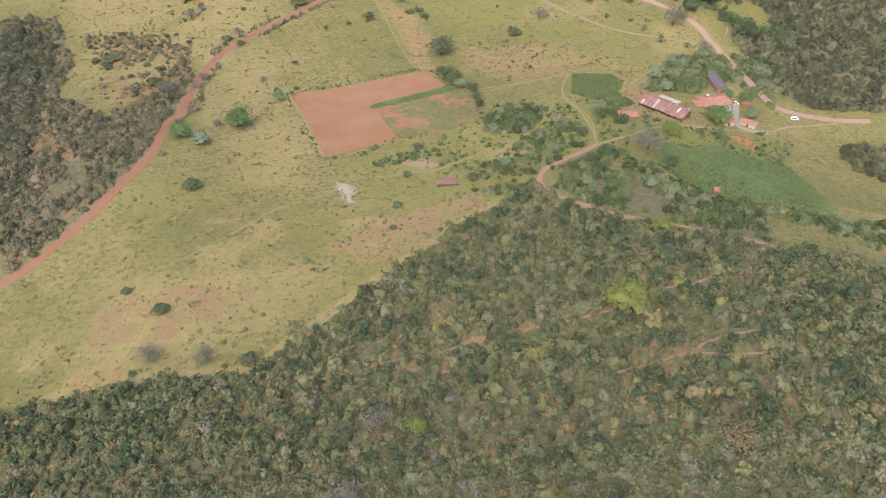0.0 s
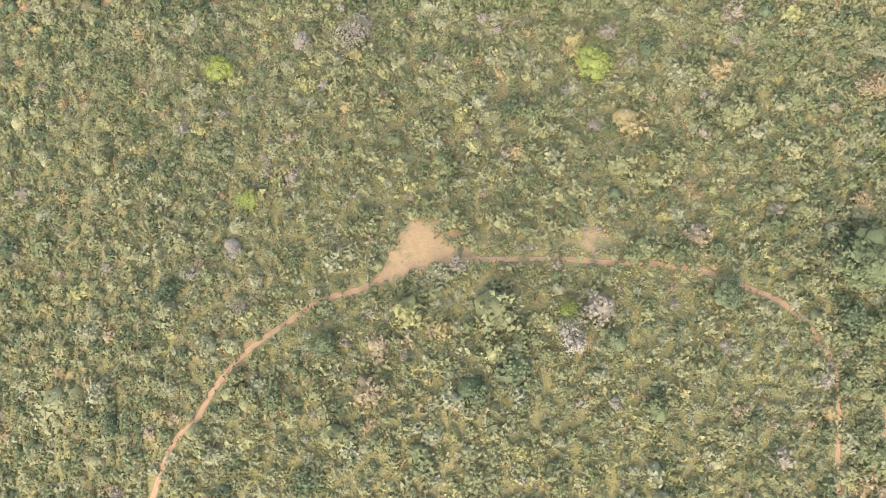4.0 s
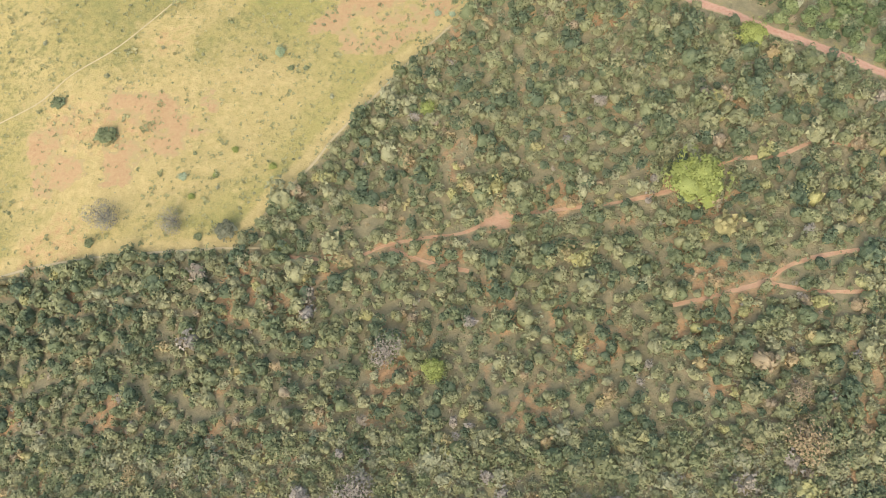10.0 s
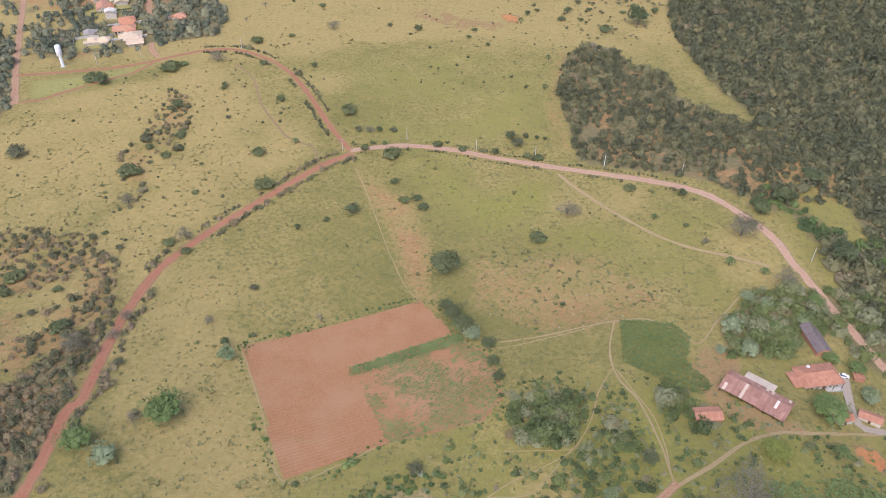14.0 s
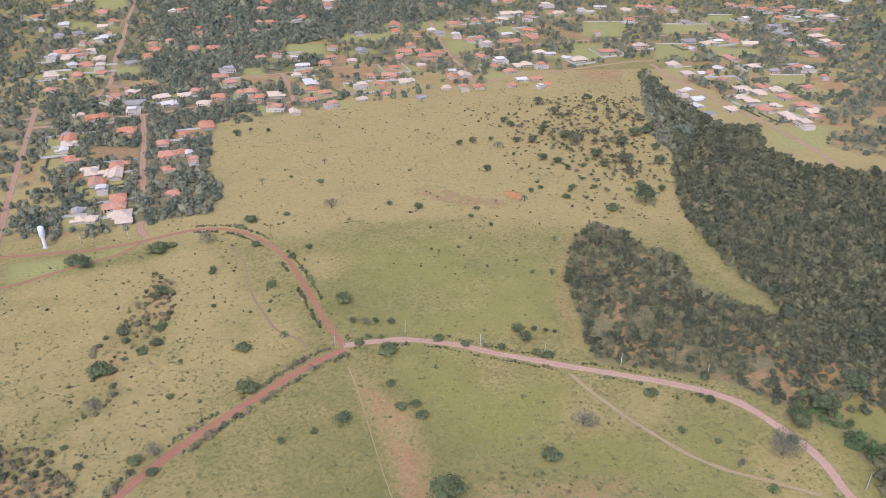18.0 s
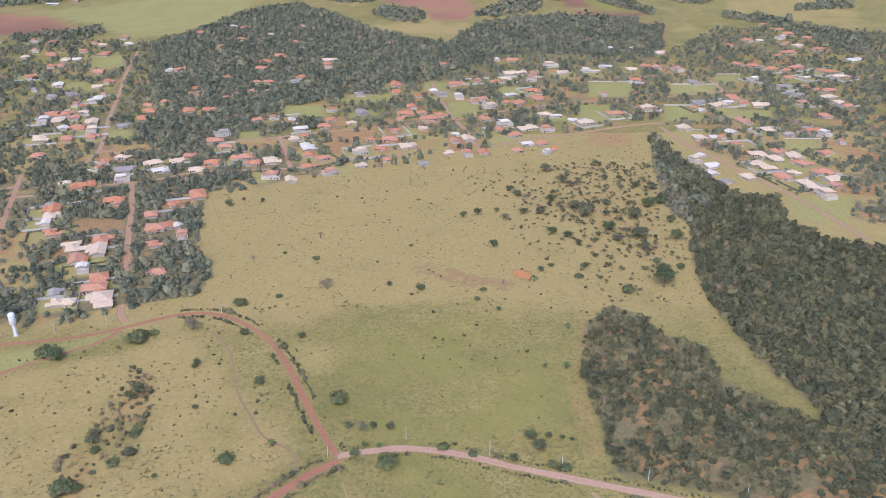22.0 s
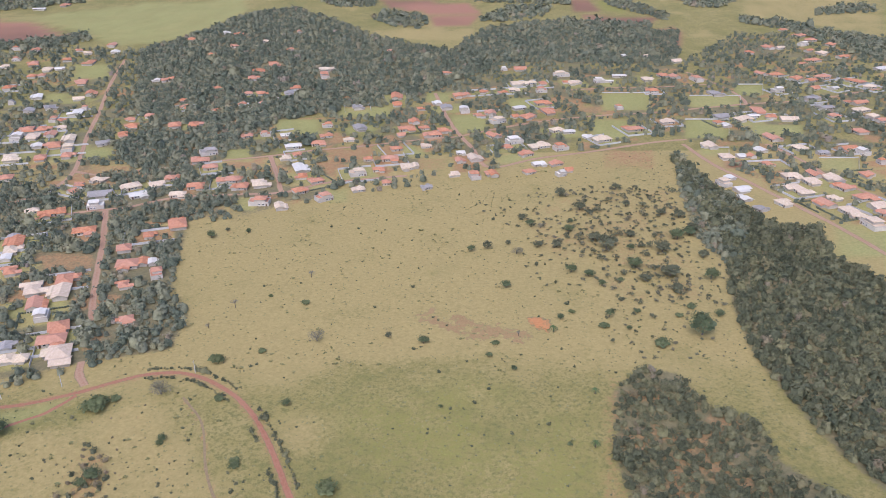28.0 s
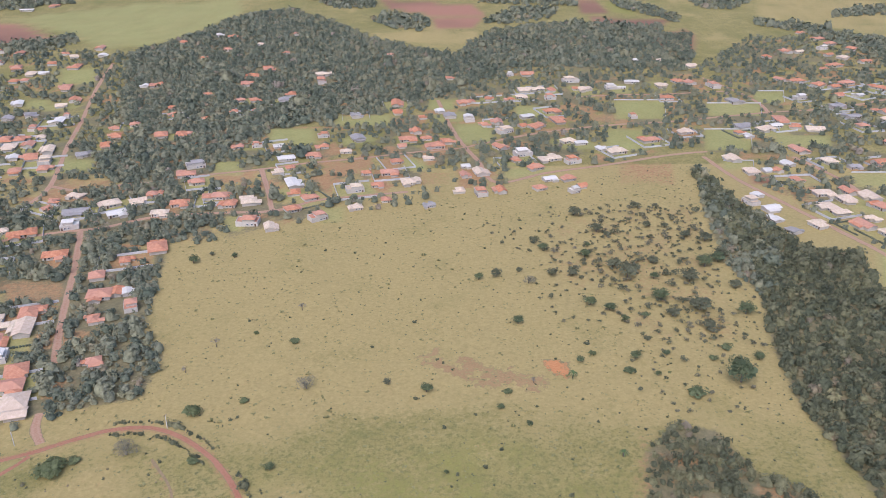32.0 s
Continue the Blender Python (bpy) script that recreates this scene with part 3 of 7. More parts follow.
HOUSES["T"] += [
    (-240, 751.2, 16.4), (-242.4, 767.5, 15.2), (-202.4, 775.5, 9.4), (-271.4, 797.6, 15.3), (-221.8, 825.4, 10.3), (-265.4, 833.6, 16),
    (-204.3, 841.4, 12.1), (-227.3, 858.8, 20.6), (-243, 885.9, 13.1), (-331.4, 898.8, 19.1), (-287.2, 920.7, 17.1), (-215.3, 932.2, 22.6),
    (367.3, 934.4, 9.7), (330.1, 954.2, 16.1), (-330.7, 960.1, 19.4), (369.9, 967.9, 16.7), (-157.4, 980.2, 17.4), (362.8, 994.6, 16),
    (-126.6, 1006.6, 13.6), (-335.7, 1014.4, 8), (-224.8, 1022.7, 15.4), (-49, 1024.6, 7.4), (402.1, 1026.9, 13.3), (352, 1027.9, 14.1),
    (-336, 1030.7, 10.5), (-114.7, 1032.8, 13), (34.2, 1036.9, 14), (-205.1, 1038.6, 11.1), (-194.7, 1039.7, 15.6), (52.2, 1042.2, 13),
]
HOUSES["T"] += [
    (-129.9, 1046.1, 12.1), (86.1, 1046.7, 12), (-253.9, 1046.8, 12.6), (124.7, 1051.1, 7.7), (320.6, 1059.7, 10.8), (-58.1, 1061.6, 11.1),
    (434, 1062.4, 8.9), (115.4, 1070, 12.4), (-223.8, 1076.7, 14), (21.3, 1084.2, 11.4), (-48.6, 1093.7, 16.1), (-69.8, 1095, 9.2),
    (89.3, 1101.6, 14), (421.4, 1105.8, 17.1), (-145.2, 1113.8, 7.2), (-382.4, 1117, 14.3), (127.6, 1118.2, 14.4), (72.4, 1125.3, 10.8),
    (-44.2, 1126.8, 12), (357.7, 1144.4, 19.8), (-128.3, 1149.6, 14.9), (464, 1165.7, 17), (-5.7, 1175.1, 18.9), (-40.1, 1177.3, 8.9),
    (-122.6, 1178.2, 12.8), (218, 1183.4, 19.7), (-191.6, 1186.3, 10.4), (7, 1189.4, 14.1), (-350.7, 1192.3, 15.2), (-432, 1193.9, 15.7),
]
HOUSES["T"] += [
    (-34.4, 1198.9, 18.1), (-14, 1202, 11.7), (320.5, 1206.6, 8.3), (511, 1210.3, 13.5), (-466.8, 1212.1, 19.1), (-450.4, 1214.1, 16.1),
    (-126.2, 1218.5, 12), (-352.7, 1223.8, 14.2), (-304.1, 1227, 21), (-25.4, 1228.3, 14.7), (390.8, 1228.6, 13), (464.5, 1229.9, 13.4),
    (107.7, 1240.9, 19), (91.4, 1244.4, 8.2), (50.2, 1249.8, 12.3), (-446.4, 1251.6, 10.5), (-456.1, 1254.2, 12.1), (-364.7, 1255, 10.3),
    (384.6, 1256.3, 26.6), (65.6, 1258.7, 15.2), (133.9, 1261.7, 25.1), (-347.1, 1269.3, 13.3), (-19.5, 1284.7, 9.9), (523.2, 1288, 20.9),
    (-270.8, 1291.5, 11.8), (131.9, 1300, 18.8), (-438.7, 1303.3, 9.4), (-311.6, 1305.5, 15.1), (-49.5, 1307.1, 14.4), (-220.5, 1319.8, 10.5),
]
HOUSES["T"] += [
    (-245.8, 1320.9, 9), (-326, 1339.3, 9.3), (32.6, 1343.3, 20.9), (-53.2, 1343.9, 25.4), (86.9, 1353.1, 12.1), (61.2, 1357.5, 12.1),
    (137.8, 1358, 13.7), (-231.1, 1367.7, 14), (-248.4, 1368.5, 12.5), (-458.8, 1373.7, 18.3), (-188.7, 1393.1, 14.3), (143.8, 1394, 12.6),
    (567.3, 1394.4, 35.3), (510.6, 1397.3, 15.6), (-296.5, 1397.8, 9.7), (176.5, 1397.8, 9.5), (355.9, 1405.1, 19.9), (496.1, 1409.1, 19.1),
    (536.8, 1417.8, 19.5), (331.4, 1420.5, 15), (315, 1427, 15), (475.7, 1427, 17.5), (-492, 1429.9, 31.6), (454.3, 1433.2, 15.7),
    (-374.7, 1443, 18.9), (-257.9, 1445.4, 18.4), (-158.1, 1455.4, 24.9), (14.7, 1458.9, 11.6), (-562.1, 1465.5, 12.9), (121, 1473.3, 16.8),
]
HOUSES["T"] += [
    (-257.7, 1485, 17.3), (563, 1509.3, 22.8), (-242.2, 1522.9, 28.4), (615, 1529.9, 17.7), (-603.6, 1531.8, 35.1), (-521.9, 1538.7, 26.8),
    (-639.6, 1555, 12), (-562.6, 1555.5, 15.7), (482.9, 1557.6, 13.4), (579.7, 1568.4, 13.9), (-351.1, 1588.4, 11.4), (-72.1, 1592.1, 12.9),
    (633.7, 1609.6, 16.6), (-636.1, 1615.2, 16.6), (-569.1, 1615.7, 12.2), (-231.7, 1616.8, 11.4), (-670.6, 1622.1, 12.6), (-327, 1639.3, 13.7),
    (614.9, 1640.4, 16.8), (-527.4, 1649.7, 22.6), (609.7, 1672.6, 17.1), (-408.8, 1688.3, 14.4), (-335.9, 1723.9, 16.6), (-236.5, 1741.3, 12.4),
]
HOUSES["C"] += [
    (-258.1, 731.5, 10), (-249.9, 732.5, 6.9), (-228.1, 733.8, 21.1), (-260.7, 814.9, 19), (-282.5, 820.4, 17.7), (-328.4, 885.2, 13.8),
    (346.6, 907.6, 17.5), (345.3, 925.2, 12.6), (341.1, 938.7, 14.9), (370.3, 949.5, 14.2), (294.7, 956.5, 13.7), (-349.1, 966.9, 11),
    (342.9, 967.1, 9.9), (-138, 968.7, 13), (320.4, 988.4, 22.2), (-235.3, 1001.3, 14), (259.6, 1006.2, 13.2), (-73.3, 1008.2, 11.4),
    (341.4, 1009.8, 16.1), (366.3, 1015.2, 17.5), (329, 1023.8, 16.2), (-284, 1024.7, 17), (-166.7, 1027.7, 18.5), (-263.2, 1030.1, 13.5),
    (-322.8, 1044.2, 12.9), (15.7, 1044.3, 10.8), (-77.5, 1051.3, 15.4), (-28, 1068.2, 16.7), (287.7, 1081.5, 15.7), (35.7, 1090.4, 16),
]
HOUSES["C"] += [
    (-154.5, 1103.3, 11.8), (372.9, 1108.5, 15.4), (-437.4, 1110.6, 22.6), (284.4, 1118.7, 16.3), (106.9, 1127.1, 20.5), (-12.3, 1134.5, 10.8),
    (-391.9, 1139.9, 17.3), (176.2, 1147.2, 17.5), (-95.5, 1161.9, 11.2), (-404, 1176.4, 20.8), (132.9, 1183.5, 14.2), (-449.4, 1187.7, 21.4),
    (263.4, 1211, 15), (406.6, 1218.7, 18.8), (353.8, 1219.8, 19.8), (-433, 1223, 10.2), (69.8, 1224.1, 17.3), (511, 1229.6, 13.7),
    (511.4, 1257.2, 18.7), (-464.2, 1349.7, 13.1), (102.6, 1363, 13.7), (576.4, 1366, 15.6), (187.5, 1394.4, 17.4), (109.5, 1396.1, 17.3),
    (127.3, 1397.9, 15.8), (288.9, 1407.2, 18), (175.2, 1436.1, 21.3), (-158, 1489.4, 23.9), (-568.7, 1499.6, 18.9), (355.5, 1507.9, 16.2),
]
HOUSES["C"] += [
    (-637.8, 1515.2, 14.7), (321, 1539.3, 10.9), (595.5, 1554.2, 17.8), (542.5, 1586.5, 13.9), (-548.7, 1597.6, 14), (-282.8, 1672.8, 11.9),
]
HOUSES["W"] += [
    (-260, 783, 12.4), (-311.9, 849.1, 13.1), (-213.8, 862.1, 6.3), (-327.2, 872.2, 9.7), (-231.7, 911.1, 9.6), (264.4, 969.3, 11.6),
    (-299.3, 976.1, 14), (-102.1, 987.1, 14.2), (270.8, 991.3, 14.1), (-270.8, 1001.1, 15.3), (-183.3, 1019.5, 14.1), (271.9, 1022.4, 7.9),
    (115.8, 1038.6, 7.6), (-412.3, 1049.3, 14.8), (-136.1, 1069.2, 21.5), (98.6, 1069.2, 12.4), (314.2, 1084.2, 7.3), (303.6, 1086.4, 8.5),
    (429.5, 1092.6, 14.3), (-240.6, 1098.3, 16.9), (331.4, 1103.9, 12.6), (23.3, 1109.4, 8.2), (-407.2, 1110.1, 14.4), (-153.6, 1141, 16),
    (81.9, 1144.5, 17.1), (-412.1, 1152, 17.7), (-428.5, 1152.3, 13.7), (162.6, 1156.1, 11.3), (60.5, 1166.4, 15), (144.9, 1176.2, 12.8),
]
HOUSES["W"] += [
    (-465.2, 1181.5, 17.2), (-211, 1183, 11.8), (-169.4, 1185.2, 10.4), (326.2, 1194.9, 11), (-281.6, 1228.5, 18.1), (369.9, 1231.5, 13),
    (33.6, 1273.4, 16.8), (221.9, 1274.6, 11.5), (100.2, 1279, 15.5), (-440.8, 1285.8, 20.1), (511.6, 1293.3, 9.6), (1.5, 1308.8, 13),
    (444.4, 1347.1, 14.7), (282.6, 1350.9, 15.6), (-520.3, 1358, 20.2), (524.7, 1360.4, 11.9), (498.4, 1360.5, 13.4), (234.8, 1400.6, 11.3),
    (221.8, 1401.2, 14.4), (-579.9, 1401.5, 16), (254.1, 1426.2, 18.1), (-391.3, 1440.4, 10.3), (-573.8, 1459.5, 14.7), (641.9, 1464.3, 26.6),
    (98, 1471.7, 8.4), (537.7, 1489.4, 11.2), (-553.3, 1506, 13.2), (283.3, 1544.1, 10.9), (526, 1590.2, 17.9), (-508.7, 1604.8, 15.9),
]
HOUSES["W"] += [
    (587.9, 1609.2, 14.3), (597.8, 1714.6, 13.1), (-363.3, 1737.4, 14.7), (-772.1, 1937.5, 23.1), (-738.9, 1976.9, 44.2),
]
HOUSES["G"] += [
    (-264.9, 745.4, 9.5), (-339.3, 910.9, 7.2), (270.2, 945.7, 10.3), (-306.9, 1006.4, 19), (-11, 1010.6, 9.3), (389.5, 1093.3, 11.5),
    (-238.6, 1123.8, 17.3), (-361.7, 1161.1, 14.8), (-88.1, 1206.9, 19.7), (332.4, 1232.5, 18.5), (471.7, 1267.7, 17), (11.8, 1287.6, 18.4),
    (-98.1, 1295.1, 14.3), (-505.5, 1296.3, 14.4), (-483, 1308.7, 17.6), (473.6, 1311.9, 17.6), (-540.6, 1329.3, 8.3), (359, 1335, 22),
    (-194.3, 1365.9, 15.5),
]


def street_turn(x, y):
    """The direction of the nearest street, in degrees."""
    best, turn = 1e9, 0.0
    for pts in VILLAGE_STREETS:
        for (x0, y0), (x1, y1) in zip(pts, pts[1:]):
            k = min(1, max(0, ((x - x0) * (x1 - x0) + (y - y0) * (y1 - y0)) / ((x1 - x0) ** 2 + (y1 - y0) ** 2 + 1e-9)))
            d = math.hypot(x - x0 - k * (x1 - x0), y - y0 - k * (y1 - y0))
            if d < best:
                best, turn = d, math.degrees(math.atan2(y1 - y0, x1 - x0))
    return turn


def plot_corners(x, y, a, b, turn):
    c, q = math.cos(radians(turn)), math.sin(radians(turn))
    return [(x + u * a * c - v * b * q, y + u * a * q + v * b * c) for u, v in ((-1, -1), (1, -1), (1, 1), (-1, 1))]


# a third of the metal-roofed houses have tiles instead
HOUSES["T"] += HOUSES["W"][1::3]
del HOUSES["W"][1::3]
# plots round some of the houses: centre, half width, half depth, turn, what the plot holds
PLOTS = []
plot_rng = np.random.default_rng(404)
for rows in HOUSES.values():
    for x, y, w in rows:
        pick = plot_rng.uniform()
        plot = (x, y, w * 0.56 + plot_rng.uniform(3, 8), 12 + plot_rng.uniform(2, 9), street_turn(x, y), "lawn" if pick < 0.34 else "soil" if pick < 0.46 else "hedge")
        if y < 1420 and pick < 0.62:
            corners = np.array(plot_corners(*plot[:5]))
            clear = min(line_dist(corners[:, 0], corners[:, 1], pts).min() for pts in VILLAGE_STREETS)
            if inside(corners[:, 0], corners[:, 1], VILLAGE).all() and clear > 3.2:
                PLOTS.append(plot)


# ---- materials ----
class Nodes:
    """A small builder for node materials."""

    def __init__(self, name, rough=0.9):
        self.mat = bpy.data.materials.new(name)
        self.mat.use_nodes = True
        self.tree = self.mat.node_tree
        self.bsdf = self.tree.nodes["Principled BSDF"]
        self.bsdf.inputs["Roughness"].default_value = rough
        self.bsdf.inputs["Specular IOR Level"].default_value = 0.25
        self.place = self.tree.nodes.new("ShaderNodeNewGeometry")

    def node(self, kind, **inputs):
        n = self.tree.nodes.new(kind)
        for key, value in inputs.items():
            self.feed(n.inputs[key.replace("_", " ")], value)
        return n

    def feed(self, socket, value):
        if isinstance(value, bpy.types.NodeSocket):
            self.tree.links.new(value, socket)
        else:
            socket.default_value = value

    def noise(self, scale, detail=4.0, rough=0.6):
        n = self.node("ShaderNodeTexNoise", Scale=scale, Detail=detail, Roughness=rough)
        self.tree.links.new(self.place.outputs["Position"], n.inputs["Vector"])
        return n.outputs["Fac"]

    def attr(self, name):
        n = self.node("ShaderNodeAttribute")
        n.attribute_name = name
        return n.outputs["Fac"]

    def span(self, value, a, b, lo=0.0, hi=1.0):
        n = self.node("ShaderNodeMapRange")
        for k, v in zip(("Value", "From Min", "From Max", "To Min", "To Max"), (value, a, b, lo, hi)):
            self.feed(n.inputs[k], v)
        return n.outputs[0]

    def math(self, op, a, b=0.0):
        n = self.node("ShaderNodeMath")
        n.operation = op
        self.feed(n.inputs[0], a)
        self.feed(n.inputs[1], b)
        return n.outputs[0]

    def mix(self, fac, a, b, mode="MIX"):
        n = self.node("ShaderNodeMix")
        n.data_type, n.blend_type = "RGBA", mode
        self.feed(n.inputs[0], fac)
        for s, c in ((n.inputs[6], a), (n.inputs[7], b)):
            self.feed(s, c if isinstance(c, bpy.types.NodeSocket) else (*c, 1.0))
        return n.outputs[2]

    def ramp(self, fac, stops):
        n = self.node("ShaderNodeValToRGB", Fac=fac)
        e = n.color_ramp.elements
        while len(e) < len(stops):
            e.new(0.5)
        for el, (at, c) in zip(e, stops):
            el.position, el.color = at, (*c, 1.0)
        return n.outputs[0]

    def bump(self, value, strength=0.5, distance=0.1):
        n = self.node("ShaderNodeBump", Strength=strength, Distance=distance, Height=value)
        self.tree.links.new(n.outputs[0], self.bsdf.inputs["Normal"])

    def done(self, color):
        self.feed(self.bsdf.inputs["Base Color"], color if isinstance(color, bpy.types.NodeSocket) else (*color, 1.0))
        return self.mat


def ground_material():
    m = Nodes("pasture_ground", 0.95)
    big, mid, fine, speck = m.noise(0.012, 4), m.noise(0.07, 5), m.noise(0.42, 6, 0.75), m.noise(1.3, 4, 0.75)
    grass = m.ramp(m.math("ADD", m.math("MULTIPLY", big, 0.6), m.math("MULTIPLY", mid, 0.4)),
                   [(0.36, (0.210, 0.188, 0.052)), (0.5, (0.290, 0.234, 0.073)), (0.64, (0.370, 0.284, 0.100))])
    grass = m.mix(m.span(fine, 0.46, 0.62), grass, (0.172, 0.160, 0.048))
    grass = m.mix(m.span(speck, 0.55, 0.75, 0, 0.55), grass, (0.345, 0.275, 0.128))
    fleck = m.noise(2.4, 3, 0.7)
    grass = m.mix(m.span(fleck, 0.57, 0.68, 0, 0.55), grass, (0.115, 0.115, 0.040))
    lush = m.ramp(fine, [(0.35, (0.200, 0.192, 0.044)), (0.65, (0.305, 0.270, 0.070))])
    straw = m.ramp(fine, [(0.3, (0.295, 0.228, 0.078)), (0.7, (0.435, 0.328, 0.122))])
    litter = m.ramp(fine, [(0.3, (0.135, 0.122, 0.056)), (0.55, (0.215, 0.178, 0.084)), (0.75, (0.30, 0.225, 0.115))])
    soil = m.ramp(fine, [(0.3, (0.29, 0.158, 0.064)), (0.55, (0.375, 0.222, 0.095)), (0.75, (0.45, 0.305, 0.14))])
    jag = m.span(m.noise(0.35, 5, 0.75), 0.25, 0.75, -0.35, 0.35)

    def worn(name):
        return m.span(m.math("ADD", m.attr(name), jag), 0.35, 0.75)

    c = m.mix(worn("lush"), grass, lush)
    lawn = m.ramp(fine, [(0.35, (0.255, 0.248, 0.075)), (0.65, (0.38, 0.34, 0.12))])
    c = m.mix(worn("straw"), c, straw)
    c = m.mix(worn("litter"), c, litter)
    c = m.mix(worn("soil"), c, soil)
    tilled = m.ramp(m.noise(0.004, 2), [(0.4, (0.235, 0.125, 0.072)), (0.6, (0.35, 0.175, 0.10))])
    c = m.mix(m.attr("plough"), c, tilled)
    c = m.mix(m.attr("lawn"), c, lawn)
    m.bump(m.math("ADD", fine, m.math("MULTIPLY", speck, 0.4)), 0.8, 0.5)
    return m.done(c)


def road_material(name, dark, light, edge=(0.23, 0.20, 0.085)):
    m = Nodes(name, 0.9)
    fine, long = m.noise(0.9, 5, 0.7), m.noise(0.05, 3)
    c = m.mix(m.span(fine, 0.3, 0.7), dark, light)
    c = m.mix(m.span(long, 0.4, 0.65, 0, 0.4), c, light)
    rut = m.attr("rut")
    c = m.mix(m.math("MULTIPLY", rut, m.span(fine, 0.2, 0.6, 0.1, 0.5)), c, light)
    side = m.span(m.math("ADD", m.attr("edge"), m.span(m.noise(0.6, 4, 0.7), 0.2, 0.8, -0.5, 0.5)), 0.55, 0.95)
    c = m.mix(side, c, edge)
    m.bump(fine, 0.6, 0.2)
    return m.done(c)


def leaf_material(name, stops, vary=0.5, scale=2.6):
    """Foliage: one tint a plant, each spray a little lighter or darker, and mottling leaf by leaf, with shaded gaps
    painted in as dark spots.
    """
    m = Nodes(name, 0.65)
    c = m.ramp(m.attr("tint"), stops)
    c = m.mix(m.span(m.place.outputs["Random Per Island"], 0, 1, 0, vary), c, (0.34, 0.34, 0.16), "MIX")
    grain, leaf = m.noise(scale, 3, 0.7), m.noise(scale * 3.2, 2, 0.6)
    c = m.mix(m.span(grain, 0.42, 0.68, 0, 0.45), c, m.mix(0.5, c, (0.02, 0.03, 0.012)))
    c = m.mix(m.span(leaf, 0.46, 0.64, 0, 0.45), c, m.mix(0.35, c, (0.46, 0.45, 0.24)))
    m.bump(m.math("ADD", grain, leaf), 0.5, 0.3 / scale)
    m.bsdf.inputs["Specular IOR Level"].default_value = 0.08
    return m.done(c)


def plain_material(name, dark, light, scale=1.2, rough=0.85, bump=0.3, each=0.0):
    m = Nodes(name, rough)
    n = m.math("ADD", m.math("MULTIPLY", m.noise(scale, 5, 0.7), 0.6), m.math("MULTIPLY", m.noise(scale * 0.13, 3), 0.4))
    c = m.mix(m.span(n, 0.32, 0.66), dark, light)
    if each:
        info = m.node("ShaderNodeObjectInfo")
        c = m.mix(m.span(info.outputs["Random"], 0, 1, 0, each), c, tuple(0.55 * v for v in dark))
    m.bump(n, bump, 0.05)
    return m.done(c)


M_GROUND = ground_material()
M_ROAD = road_material("red_dirt_road", (0.295, 0.112, 0.058), (0.395, 0.190, 0.108))
M_PALE_ROAD = road_material("pale_dirt_road", (0.37, 0.195, 0.115), (0.50, 0.335, 0.225))
M_STREET = road_material("village_street_soil", (0.33, 0.17, 0.092), (0.45, 0.285, 0.175))
M_LANE = road_material("lane_soil", (0.34, 0.17, 0.09), (0.45, 0.275, 0.16))
M_TRAIL = road_material("trail_soil", (0.31, 0.165, 0.080), (0.41, 0.255, 0.132), (0.20, 0.175, 0.075))
M_GRASS_TRACK = road_material("worn_grass", (0.30, 0.245, 0.115), (0.40, 0.315, 0.16))
M_DRY_TRACK = road_material("gully_soil", (0.21, 0.145, 0.07), (0.32, 0.225, 0.115))
M_GRAVEL = road_material("pale_gravel", (0.33, 0.26, 0.19), (0.44, 0.36, 0.275))
M_PATH = road_material("footpath_soil", (0.31, 0.215, 0.10), (0.42, 0.305, 0.155))
SCRUB = [(0.0, (0.052, 0.076, 0.037)), (0.16, (0.108, 0.123, 0.048)), (0.36, (0.160, 0.157, 0.065)), (0.56, (0.202, 0.190, 0.085)),
         (0.72, (0.222, 0.216, 0.118)), (0.82, (0.267, 0.243, 0.079)), (0.90, (0.262, 0.181, 0.083)), (0.96, (0.220, 0.182, 0.131)), (1.0, (0.267, 0.228, 0.182))]
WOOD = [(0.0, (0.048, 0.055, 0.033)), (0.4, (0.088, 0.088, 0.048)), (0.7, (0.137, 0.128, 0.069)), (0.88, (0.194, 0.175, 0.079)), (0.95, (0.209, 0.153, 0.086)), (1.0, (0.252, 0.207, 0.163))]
M_SCRUB = leaf_material("scrub_leaves", SCRUB, 0.15, 2.6)
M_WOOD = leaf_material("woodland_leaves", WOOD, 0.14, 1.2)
M_BARK = plain_material("bark", (0.07, 0.05, 0.035), (0.20, 0.16, 0.12), 3.0)


# ---- mesh helpers ----
def mesh_of(name, verts, faces, mat=None, smooth=False, **attrs):
    """A mesh from arrays of vertices and of quads or triangles, with number attributes on its vertices."""
    me = bpy.data.meshes.new(name)
    verts, faces = np.asarray(verts, np.float32), np.asarray(faces, np.int32)
    me.vertices.add(len(verts))
    me.vertices.foreach_set("co", verts.ravel())
    k = faces.shape[1]
    me.loops.add(faces.size)
    me.loops.foreach_set("vertex_index", faces.ravel())
    me.polygons.add(len(faces))
    me.polygons.foreach_set("loop_start", np.arange(0, faces.size, k, dtype=np.int32))
    if smooth:
        me.polygons.foreach_set("use_smooth", np.ones(len(faces), bool))
    for key, values in attrs.items():
        a = me.attributes.new(key, "FLOAT", "POINT")
        a.data.foreach_set("value", np.asarray(values, np.float32))
    me.update(calc_edges=True)
    me.validate()
    if mat:
        me.materials.append(mat)
    return me


def part(name, data, parent, label="", mat=None):
    """Links a mesh or bmesh as one part under its thing."""
    if isinstance(data, bmesh.types.BMesh):
        me = bpy.data.meshes.new(name)
        data.to_mesh(me)
        data.free()
        me.materials.append(mat)
        data = me
    ob = new(name, data)
    ob.parent = parent
    return tagged(ob, label)


